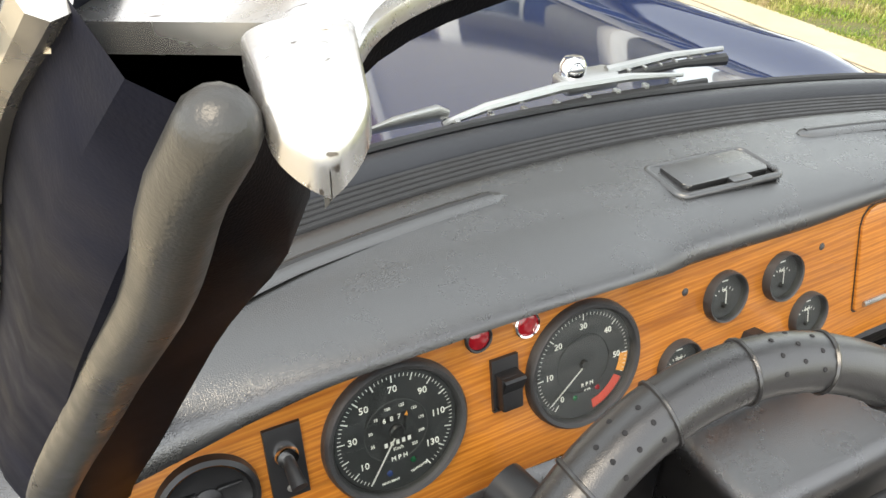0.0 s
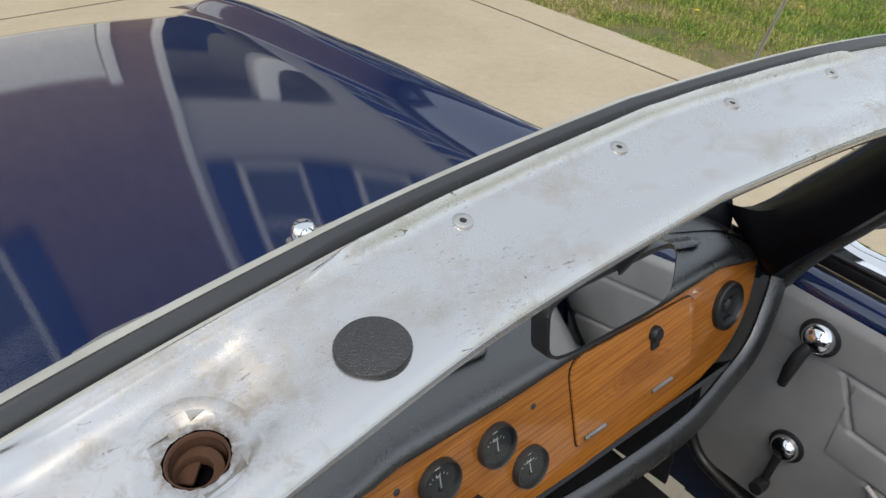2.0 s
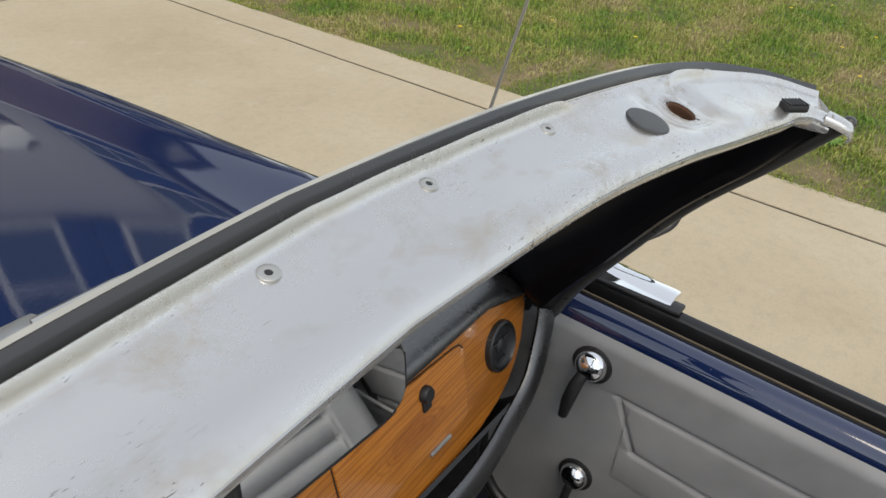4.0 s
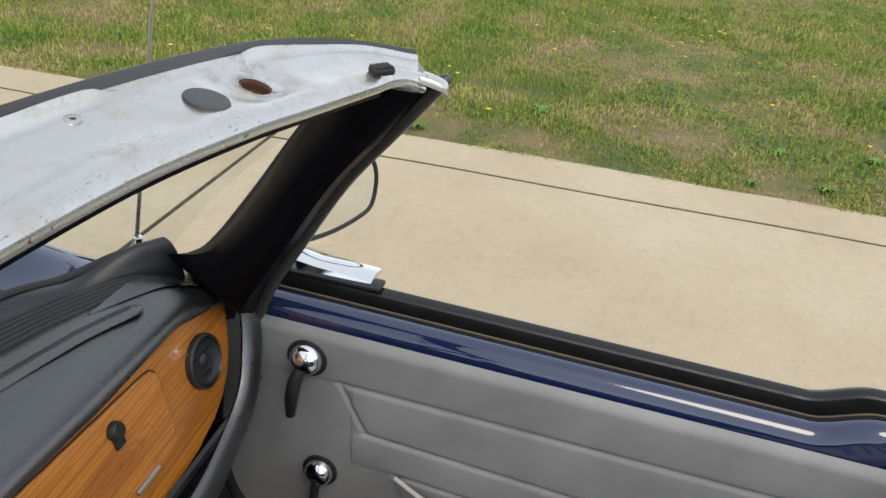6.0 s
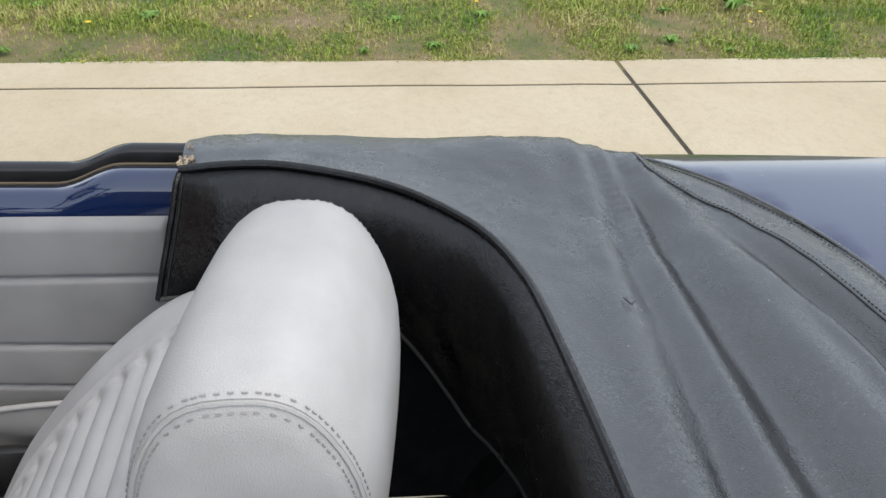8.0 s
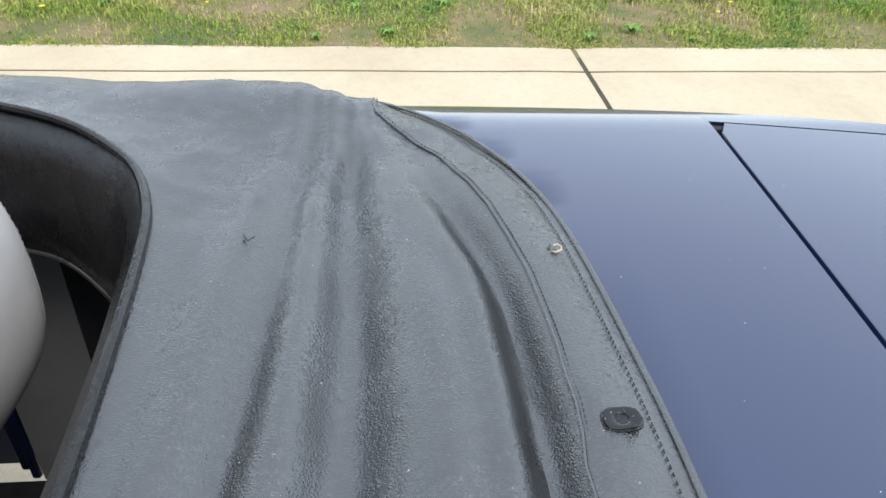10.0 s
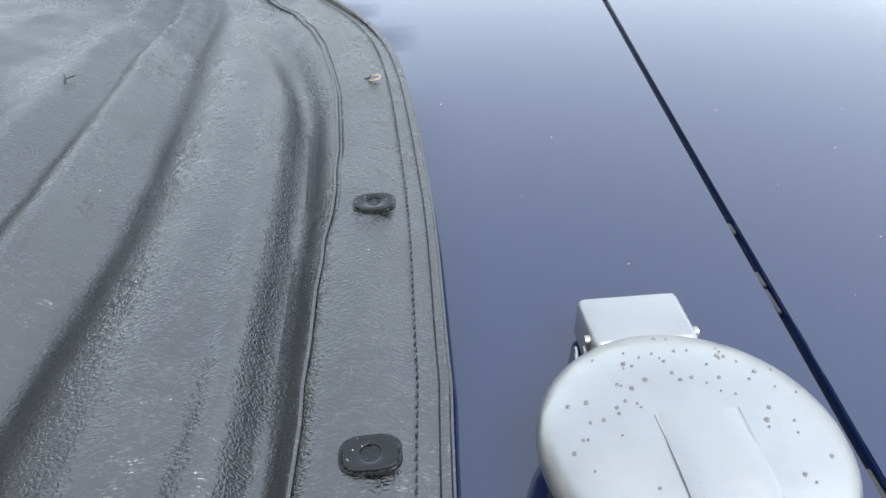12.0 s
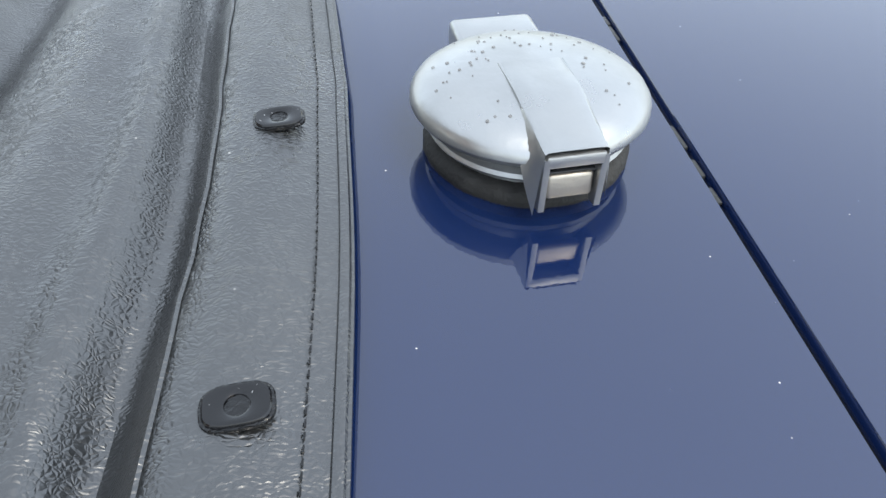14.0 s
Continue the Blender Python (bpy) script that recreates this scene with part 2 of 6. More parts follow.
WHEELV = vinyl("black_leather_rim", (0.018, 0.018, 0.019), 0.28, 700, 0.0001, 0.0, 0.0, 0.9)
CARPET = plain("black_carpet", (0.012, 0.012, 0.014), 0.95, grain=1200, depth=0.003, vary=0.4)
THREAD = plain("grey_thread", (0.24, 0.235, 0.235), 0.7)
FELT = plain("frayed_backing", (0.34, 0.27, 0.19), 0.95, grain=500, depth=0.003, vary=0.5)

# varnished wood veneer, grain along the dashboard
WOOD = shader("varnished_teak", (0.4, 0.17, 0.04), 0.28, 0.0, 0.55)
wv = coords(WOOD, (2.2, 9, 34), (0, 4, 0))
big = noise_tex(WOOD, wv, 1.6, 5, 0.55, 1.4)
wave = node(WOOD, "ShaderNodeTexWave", Scale=1.1, Distortion=7.0, Detail=4.0, Detail_Scale=1.2)
wave.bands_direction = "Z"
join(WOOD, wv, wave.inputs["Vector"])
tone = ramp(WOOD, wave.outputs["Fac"], [(0.0, (0.36, 0.115, 0.016)), (0.35, (0.46, 0.165, 0.024)), (0.7, (0.54, 0.21, 0.034)), (1.0, (0.43, 0.15, 0.022))])
pores = noise_tex(WOOD, coords(WOOD, (20, 60, 420), (0, 4, 0)), 1.5, 5, 0.6)
dark = mix(WOOD, grey(WOOD, big, 0.0, 0.65, 0.45, 0.75), tone, (0.20, 0.055, 0.010))
# long oval figure in the glovebox veneer
away = node(WOOD, "ShaderNodeVectorMath")
away.operation = "DISTANCE"
join(WOOD, coords(WOOD, (12, 0.001, 40)), away.inputs[0])
away.inputs[1].default_value = (0.335 * 12, 0.0, 0.965 * 40)
ragged = node(WOOD, "ShaderNodeMath")
ragged.operation = "MULTIPLY_ADD"
join(WOOD, noise_tex(WOOD, coords(WOOD, (1, 1, 3)), 14, 3), ragged.inputs[0])
ragged.inputs[1].default_value = 0.9
join(WOOD, away.outputs["Value"], ragged.inputs[2])
dark = mix(WOOD, grey(WOOD, ragged.outputs[0], 0.55, 0.0, 0.75, 1.25), dark, (0.26, 0.075, 0.012))
rings_ = node(WOOD, "ShaderNodeMath")
rings_.operation = "PINGPONG"
join(WOOD, ragged.outputs[0], rings_.inputs[0])
rings_.inputs[1].default_value = 0.11
vein = node(WOOD, "ShaderNodeMath")
vein.operation = "MULTIPLY"
join(WOOD, grey(WOOD, rings_.outputs[0], 0.5, 0.0, 0.0, 0.05), vein.inputs[0]), join(WOOD, grey(WOOD, ragged.outputs[0], 1.0, 0.0, 1.1, 1.7), vein.inputs[1])
dark = mix(WOOD, vein.outputs[0], dark, (0.19, 0.05, 0.010))
join(WOOD, mix(WOOD, grey(WOOD, pores, 0.0, 0.55, 0.54, 0.72), dark, (0.14, 0.045, 0.012)), bsdf(WOOD).inputs["Base Color"])
bump(WOOD, pores, 0.08, 0.0004)

# glass that lets the light through
GLASS = shader("clear_glass", (1, 1, 1), 0.0)
bsdf(GLASS).inputs["Transmission Weight"].default_value = 1.0
bsdf(GLASS).inputs["IOR"].default_value = 1.0
gl = GLASS.node_tree
clear = gl.nodes.new("ShaderNodeBsdfTransparent")
clear.inputs[0].default_value = (0.93, 0.95, 0.94, 1)
gloss = gl.nodes.new("ShaderNodeBsdfGlossy")
gloss.inputs["Roughness"].default_value = 0.02
both = gl.nodes.new("ShaderNodeMixShader")
both.inputs[0].default_value = 0.045
join(GLASS, clear.outputs[0], both.inputs[1]), join(GLASS, gloss.outputs[0], both.inputs[2])
join(GLASS, both.outputs[0], gl.nodes["Material Output"].inputs["Surface"])
MIRROR = plain("mirror_silver", (0.86, 0.88, 0.88), 0.02, 1.0, grain=30, depth=0.00002, vary=0.02, smudge=0.01)

# broom-finished concrete with stains
CONC = shader("concrete", (0.4, 0.35, 0.26), 0.88)
cv = coords(CONC)
c1 = ramp(CONC, noise_tex(CONC, cv, 0.9, 6, 0.6), [(0.3, (0.42, 0.348, 0.235)), (0.5, (0.475, 0.40, 0.28)), (0.72, (0.52, 0.452, 0.33))])
c2 = mix(CONC, grey(CONC, noise_tex(CONC, cv, 18, 7, 0.75), 0.0, 0.42, 0.46, 0.76), c1, (0.30, 0.255, 0.185))
c3 = mix(CONC, grey(CONC, noise_tex(CONC, cv, 6, 6, 0.7, 0.2), 0.0, 0.40, 0.58, 0.78), c2, (0.60, 0.55, 0.46))
c4 = mix(CONC, grey(CONC, noise_tex(CONC, cv, 90, 6, 0.8), 0.0, 0.55, 0.5, 0.72), c3, (0.28, 0.24, 0.18))
join(CONC, c4, bsdf(CONC).inputs["Base Color"])
bump(CONC, noise_tex(CONC, cv, 160, 6, 0.7), 0.4, 0.003)
JOINT = plain("joint_dirt", (0.055, 0.046, 0.032), 0.95, grain=120, depth=0.01, vary=0.5)

# lawn: the soil and the blades share the same dry, olive and green patches
def patchy(m, vec, tones):
    big = noise_tex(m, vec, 1.7, 7, 0.70, 0.5)
    return ramp(m, big, [(0.33, tones[0]), (0.43, tones[1]), (0.52, tones[2]), (0.63, tones[3])])


SOIL = shader("lawn_soil", (0.2, 0.17, 0.08), 0.95)
lv = coords(SOIL)
s1 = patchy(SOIL, lv, [(0.27, 0.20, 0.125), (0.21, 0.17, 0.075), (0.13, 0.14, 0.04), (0.075, 0.11, 0.028)])
join(SOIL, mix(SOIL, grey(SOIL, noise_tex(SOIL, lv, 18, 6, 0.75), 0.0, 0.8, 0.45, 0.66), s1, (0.16, 0.115, 0.07)), bsdf(SOIL).inputs["Base Color"])
bump(SOIL, noise_tex(SOIL, lv, 40, 6, 0.7), 0.8, 0.02)
BLADE = shader("grass_blades", (0.1, 0.14, 0.03), 0.6)
bv = coords(BLADE)
isl = BLADE.node_tree.nodes.new("ShaderNodeNewGeometry")
lush = patchy(BLADE, bv, [(0.36, 0.30, 0.14), (0.27, 0.30, 0.07), (0.19, 0.28, 0.038), (0.11, 0.23, 0.028)])
dryb = patchy(BLADE, bv, [(0.52, 0.42, 0.24), (0.44, 0.40, 0.15), (0.34, 0.37, 0.085), (0.20, 0.29, 0.05)])
join(BLADE, mix(BLADE, grey(BLADE, isl.outputs["Random Per Island"], 0.0, 1.0, 0.25, 0.8), lush, dryb), bsdf(BLADE).inputs["Base Color"])
bsdf(BLADE).inputs["Specular IOR Level"].default_value = 0.25
PETAL = plain("yellow_petals", (0.70, 0.48, 0.02), 0.7)
LEAFG = plain("broad_leaf", (0.15, 0.28, 0.045), 0.55, depth=0.001, vary=0.3)

BRICK = shader("brown_brick", (0.2, 0.13, 0.1), 0.9)
bt = node(BRICK, "ShaderNodeTexBrick", Scale=4.2, Mortar_Size=0.012)
bt.inputs["Color1"].default_value, bt.inputs["Color2"].default_value = (0.20, 0.125, 0.10, 1), (0.27, 0.185, 0.15, 1)
bt.inputs["Mortar"].default_value = (0.35, 0.32, 0.28, 1)
join(BRICK, coords(BRICK, (1, 1, 1), (90, 0, 0)), bt.inputs["Vector"])
join(BRICK, bt.outputs["Color"], bsdf(BRICK).inputs["Base Color"])
SIDING = plain("grey_siding", (0.46, 0.44, 0.41), 0.8, grain=12, depth=0.004)
TRIM = plain("white_trim", (0.78, 0.77, 0.74), 0.5)
SHUT = plain("navy_shutter", (0.02, 0.045, 0.14), 0.5)
PANE = plain("dark_window", (0.05, 0.07, 0.08), 0.08, 0.0, 0.5)
ROOFM = plain("roof_shingle", (0.09, 0.085, 0.08), 0.9, grain=25, depth=0.01, vary=0.3)


# ---- building tools ----
def V(*a):
    return Vector(a)


def part(name, bm, material, parent=None, label="", smooth=True, **tags):
    """One bmesh as one mesh object under its thing."""
    me = bpy.data.meshes.new(name)
    bmesh.ops.recalc_face_normals(bm, faces=bm.faces)
    bm.to_mesh(me)
    bm.free()
    if smooth:
        me.shade_smooth()
        me.set_sharp_from_angle(angle=radians(38))
    me.materials.append(material)
    ob = new(name, me)
    if parent and parent.parent and parent.parent.parent:
        parent = parent.parent
    ob.parent = parent
    if label or tags:
        tagged(ob, label, **tags)
    return ob


def empty(name, label, category, group="", at=(0, 0, 0)):
    ob = new(name)
    ob.location = at
    ob.empty_display_size = 0.05
    return tagged(ob, label, category, group)


def grid(rows, around=False, ends=False, bm=None):
    """A sheet through rows of points; around closes each row on itself, ends caps the first and last rows."""
    bm = bm or bmesh.new()
    vs = [[bm.verts.new(p) for p in row] for row in rows]
    n = len(vs[0])
    for a, b in zip(vs, vs[1:]):
        for i in range(n if around else n - 1):
            j = (i + 1) % n
            bm.faces.new((a[i], a[j], b[j], b[i]))
    if ends:
        bm.faces.new(vs[0]), bm.faces.new(vs[-1][::-1])
    return bm


def thick(bm, t):
    """Gives a sheet a thickness, towards the back of its faces."""
    bmesh.ops.recalc_face_normals(bm, faces=bm.faces)
    bmesh.ops.solidify(bm, geom=bm.faces[:], thickness=t)
    return bm


def tube(path, r, n=10, loop=False, bm=None, flat=1.0, up=None):
    """A round bar along a path; r may be a list."""
    path = [Vector(p) for p in path]
    rows, ref = [], Vector(up) if up else None
    m = len(path)
    for i, p in enumerate(path):
        a, b = (path[(i - 1) % m], path[(i + 1) % m]) if loop else (path[max(i - 1, 0)], path[min(i + 1, m - 1)])
        d = (b - a).normalized()
        if ref is None:
            ref = d.orthogonal()
        side = d.cross(ref).normalized()
        if not up:
            ref = side.cross(d).normalized()
        top = side.cross(d).normalized()
        rad = r[i] if isinstance(r, (list, tuple)) else r
        rows.append([p + side * (rad * math.cos(2 * math.pi * k / n)) + top * (rad * flat * math.sin(2 * math.pi * k / n)) for k in range(n)])
    if loop:
        rows.append(rows[0])
        bm = grid(rows, True, False, bm)
        bmesh.ops.remove_doubles(bm, verts=bm.verts, dist=1e-6)
        return bm
    return grid(rows, True, True, bm)


def lathe(profile, m=Matrix(), n=32, bm=None, closed=True):
    """Turns a profile of (radius, height) round the z axis of the pose m."""
    rows = [[m @ Vector((r * math.cos(2 * math.pi * k / n), r * math.sin(2 * math.pi * k / n), h)) for k in range(n)] for r, h in profile]
    return grid(rows, True, closed, bm)


def slab(outline, m, depth, bevel=0.0, bm=None):
    """A flat shape, outline in the xy of the pose m, from z = 0 up to depth."""
    own = bmesh.new()
    low = [own.verts.new(m @ Vector((x, y, 0))) for x, y in outline]
    high = [own.verts.new(m @ Vector((x, y, depth))) for x, y in outline]
    n = len(low)
    own.faces.new(low[::-1])
    top = own.faces.new(high)
    for i in range(n):
        own.faces.new((low[i], low[(i + 1) % n], high[(i + 1) % n], high[i]))
    if bevel:
        bmesh.ops.bevel(own, geom=list(top.edges), offset=bevel, segments=2, affect="EDGES", profile=0.6)
    return blend(bm, own)


def blend(bm, own):
    if bm is None:
        return own
    me = bpy.data.meshes.new("t")
    own.to_mesh(me)
    own.free()
    bm.from_mesh(me)
    bpy.data.meshes.remove(me)
    return bm


def block(centre, size, m=Matrix(), bevel=0.0, bm=None, segs=2):
    own = bmesh.new()
    bmesh.ops.create_cube(own, size=1.0)
    bmesh.ops.scale(own, vec=size, verts=own.verts)
    if bevel:
        bmesh.ops.bevel(own, geom=own.edges[:], offset=bevel, segments=segs, affect="EDGES", profile=0.5)
    bmesh.ops.transform(own, matrix=m @ Matrix.Translation(centre), verts=own.verts)
    return blend(bm, own)


def lerp(pts, x):
    """Piecewise smooth table look-up: pts of (x, value)."""
    xs = [p[0] for p in pts]
    if x <= xs[0]:
        return pts[0][1]
    if x >= xs[-1]:
        return pts[-1][1]
    i = next(k for k in range(len(xs) - 1) if xs[k + 1] >= x)
    x0, x1 = xs[i], xs[i + 1]
    h = x1 - x0

    def slope(k):
        if k == 0 or k == len(pts) - 1:
            a, b = max(k - 1, 0), min(k + 1, len(pts) - 1)
            return (pts[b][1] - pts[a][1]) / (pts[b][0] - pts[a][0])
        d0 = (pts[k][1] - pts[k - 1][1]) / (pts[k][0] - pts[k - 1][0])
        d1 = (pts[k + 1][1] - pts[k][1]) / (pts[k + 1][0] - pts[k][0])
        return 0.0 if d0 * d1 <= 0 else 2 * d0 * d1 / (d0 + d1)

    s = (x - x0) / h
    a, b = pts[i][1], pts[i + 1][1]
    return (2 * s**3 - 3 * s**2 + 1) * a + (s**3 - 2 * s**2 + s) * h * slope(i) + (3 * s**2 - 2 * s**3) * b + (s**3 - s**2) * h * slope(i + 1)


def curve3(pts, n):
    """n points along a smooth line through pts (Catmull-Rom)."""
    pts = [Vector(p) for p in pts]
    ext = [2 * pts[0] - pts[1], *pts, 2 * pts[-1] - pts[-2]]
    out = []
    for k in range(n):
        f = k / (n - 1) * (len(pts) - 1)
        i = min(int(f), len(pts) - 2)
        s = f - i
        a, b, c, d = ext[i : i + 4]
        out.append(0.5 * (2 * b + (c - a) * s + (2 * a - 5 * b + 4 * c - d) * s**2 + (3 * b - a - 3 * c + d) * s**3))
    return out


def steps(a, b, n):
    return [a + (b - a) * k / (n - 1) for k in range(n)]


def bell(x, mid, width):
    return math.exp(-(((x - mid) / width) ** 2))


def ease(a, b, x):
    s = min(1, max(0, (x - a) / (b - a)))
    return s * s * (3 - 2 * s)


def lettering(text, size, m, material, parent, depth=0.0003, name="numeral"):
    """Words or figures in the built-in font as a thin mesh, centred on the pose m."""
    c = bpy.data.curves.new("t", "FONT")
    c.body, c.size, c.extrude = text, size, depth
    c.align_x, c.align_y, c.resolution_u = "CENTER", "CENTER", 2
    ob = bpy.data.objects.new("t", c)
    scene.collection.objects.link(ob)
    me = bpy.data.meshes.new_from_object(ob.evaluated_get(bpy.context.evaluated_depsgraph_get()))
    bpy.data.objects.remove(ob)
    bpy.data.curves.remove(c)
    me.materials.clear()
    me.materials.append(material)
    me.transform(m)
    o = new(name, me)
    o.parent = parent
    return o


# ---- ground ----
LINE_X, EDGE_X = 3.34, 3.69


def wavy(y, seed, amp):
    return amp * noise.noise(V(y * 1.3, seed, 0)) + 0.4 * amp * noise.noise(V(y * 7, seed, 3))


soil = bmesh.new()
rows = []
for y in [-400, -60, *steps(-8, 9, 120), 60, 400]:
    inner = EDGE_X + wavy(y, 1.5, 0.02) if -9 < y < 10 else EDGE_X
    rows.append([V(x, y, -0.007 + 0.03 * noise.noise(V(x * 0.6, y * 0.6, 0)) * ease(inner, inner + 1, x)) for x in (inner - 0.15, inner, *steps(inner + 0.12, 9, 26), 14, 40, 400)])
part("ground", grid(rows), SOIL, None, "patchy dry and green lawn soil beside the driveway", category="lawn", kind="structure")
drive = empty("driveway", "pale tan concrete driveway with dark joints", "driveway")
tagged(drive, kind="structure")
JY = [-11.2, -6.35, -2.49, 1.46, 5.4, 9.3, 13.2]
for i, (y0, y1) in enumerate(zip(JY, JY[1:])):
    for x0, x1 in ((-0.6, LINE_X), (LINE_X, EDGE_X), (-8.0, -0.6)):
        g, gy = 0.010, 0.013
        ys = steps(y0 + gy, y1 - gy, 30)
        rows = []
        for y in ys:
            lo = x0 + g * (1.4 if x0 == LINE_X else 0.7) + (wavy(y, 5, 0.012) if x0 == LINE_X else 0)
            hi = x1 - g * 0.9 + (wavy(y, 5, 0.012) if x1 == LINE_X else wavy(y, 1.5, 0.02) if x1 == EDGE_X else 0)
            rows.append([V(lo + 0.002, y, -0.06), V(lo, y, -0.004), V(lo + 0.006, y, 0), *[V(x, y, 0) for x in steps(lo + 0.02, hi - 0.02, 5)], V(hi - 0.006, y, 0), V(hi, y, -0.004), V(hi - 0.002, y, -0.06)])
        r0, r1 = rows[0], rows[-1]
        rows = [[V(p.x, y0 + gy + 0.001, min(p.z, -0.05)) for p in r0], [V(p.x, y0 + gy, p.z - 0.004) for p in r0], *rows[1:-1], [V(p.x, y1 - gy, p.z - 0.004) for p in r1], [V(p.x, y1 - gy - 0.001, min(p.z, -0.05)) for p in r1]]
        part("concrete_slab", grid(rows), CONC, drive)
part("joint_filling", block((-2.2, 1.0, -0.033), (11.6, 24.2, 0.05)), JOINT, drive, "dirt in the slab joints")

# grass blades, thin at the edge of the slab and thick further out
rng = np.random.default_rng(4)
count = 330000
gx = EDGE_X - 0.03 + 6.5 * rng.random(count) ** 1.35
gy = -7 + 15.5 * rng.random(count)
clump = np.array([noise.noise(V(a * 2.2, b * 2.2, 7)) for a, b in zip(gx, gy)])
keep = rng.random(count) < np.clip(0.45 + 1.3 * clump + 0.6 * (gx - EDGE_X), 0.10, 1.0)
gx, gy, clump = gx[keep], gy[keep], clump[keep]
k = len(gx)
hgt = (0.006 + 0.017 * rng.random(k) ** 1.8) * (1 + 0.7 * np.clip(clump, -0.6, 1)) * np.clip(0.5 + (gx - EDGE_X) * 1.2, 0.5, 1.15)
wide = 0.0022 + 0.0022 * rng.random(k)
ang, lean = rng.random(k) * 6.283, 0.5 + 1.3 * rng.random(k)
dx, dy = np.cos(ang), np.sin(ang)
lx, ly = np.cos(ang + 1.2), np.sin(ang + 1.2)
z0 = np.full(k, -0.02)
z0 += 0.02 * np.clip((gx - EDGE_X) / 0.8, 0, 1) * 0.4
P = np.stack([
    np.stack([gx - dx * wide, gy - dy * wide, z0], 1), np.stack([gx + dx * wide, gy + dy * wide, z0], 1),
    np.stack([gx + dx * wide * 0.8 + lx * hgt * lean * 0.4, gy + dy * wide * 0.8 + ly * hgt * lean * 0.4, z0 + 0.02 + hgt * 0.6], 1),
    np.stack([gx - dx * wide * 0.8 + lx * hgt * lean * 0.4, gy - dy * wide * 0.8 + ly * hgt * lean * 0.4, z0 + 0.02 + hgt * 0.6], 1),
    np.stack([gx + lx * hgt * lean * 1.3, gy + ly * hgt * lean * 1.3, z0 + 0.02 + hgt], 1)], 1).reshape(-1, 3)
base = np.arange(k)[:, None] * 5
faces = [tuple(r) for r in (base + [0, 1, 2, 3]).tolist()] + [tuple(r) for r in (base + [3, 2, 4]).tolist()]
me = bpy.data.meshes.new("grass")
me.from_pydata(P.tolist(), [], faces)
me.materials.append(BLADE)
tagged(new("grass", me), "sparse dry and green grass blades on the lawn", "grass", kind="stuff")
bm = bmesh.new()
for _ in range(130):
    x, y = EDGE_X + 0.5 + 4.5 * random.random(), -6 + 13 * random.random()
    if noise.noise(V(x * 0.8, y * 0.8, 2)) < -0.05:
        continue
    r = 0.010 + 0.010 * random.random()
    h = 0.035 + 0.02 * random.random()
    c = bm.verts.new((x, y, h + 0.004))
    ring = [bm.verts.new((x + r * math.cos(a * 0.785), y + r * math.sin(a * 0.785), h)) for a in range(8)]
    for a in range(8):
        bm.faces.new((c, ring[a], ring[(a + 1) % 8]))
part("dandelions", bm, PETAL, None, "small yellow flowers scattered in the lawn", category="flowers", kind="stuff")


def weed(x, y, size):
    bm = bmesh.new()
    for q in range(22):
        a, l = random.random() * 6.283, size * (0.5 + 0.5 * random.random())
        d, s = V(math.cos(a), math.sin(a), 0), V(-math.sin(a), math.cos(a), 0)
        rows = []
        for t in steps(0, 1, 5):
            c = V(x, y, 0.0) + d * l * t + V(0, 0, 0.09 * size / 0.16 * math.sin(t * 2.4) * (0.5 + 0.5 * random.random()))
            w = 0.022 * math.sin(math.pi * min(0.97, t + 0.08)) * size / 0.16
            rows.append([c - s * w, c - V(0, 0, 0.003), c + s * w])
        grid(rows, bm=bm)
    return part("broadleaf_weed", bm, LEAFG, None, "clump of green broad leaves in the lawn", category="weed", group="weeds in the lawn")


weed(4.55, -3.55, 0.15), weed(4.35, 0.1, 0.09), weed(3.95, 1.5, 0.08)
for _ in range(14):
    weed(EDGE_X + 0.10 + 1.3 * random.random() ** 1.6, -4.2 + 7.0 * random.random(), 0.035 + 0.045 * random.random())

# ---- house ahead of the car, seen in the bonnet's gloss ----
house = empty("house", "two-storey brick and siding house with navy shutters", "house", at=(0, 0, 0))
HY = 9.0
part("wall", block((-2.7, HY + 2, 3.4), (10.6, 4, 6.8)), BRICK, house, "brown brick wall over the garage")
part("wall", block((6.6, HY + 2, 4.95), (8.0, 4, 3.7)), SIDING, house, "grey-brown siding of the upper storey")
part("wall", block((6.6, HY + 2.9, 1.55), (8.0, 2.2, 3.1)), SIDING, house, "grey-brown siding behind the porch")
part("garage_door", block((-0.6, HY - 0.03, 1.32), (4.86, 0.12, 2.64), bevel=0.02), TRIM, house, "white garage door")
for x in (-3.13, 1.93):
    part("garage_trim", block((x, HY - 0.05, 1.38), (0.16, 0.16, 2.76), bevel=0.01), TRIM, house)
part("downpipe", block((2.64, HY - 0.06, 3.3), (0.14, 0.12, 6.6), bevel=0.02), TRIM, house, "white downpipe at the corner")
for x in (4.28, 7.6, 10.3):
    part("column", block((x, HY + 0.2, 1.55), (0.36, 0.36, 3.1), bevel=0.02), TRIM, house, "white porch column")
part("front_door", block((3.62, HY + 1.76, 1.2), (0.95, 0.08, 2.3), bevel=0.02), SHUT, house, "navy front door")
part("roof", thick(grid([[V(x, HY - 0.5, 6.72), V(x, HY + 2.0, 8.4), V(x, HY + 4.6, 10.2)] for x in (-8.5, 0.0, 11.0)]), 0.2), ROOFM, house, "dark shingle roof")
# unseen gable, added to keep bright sky out of the crash pad's gloss
gable = bmesh.new()
grid([[V(x, y, 6.75), V(-2.7, y, 10.4), V(-5.4 - x, y, 6.75)] for x, y in ((-8.4, HY - 0.02), (-8.4, HY + 3.0))], bm=gable)
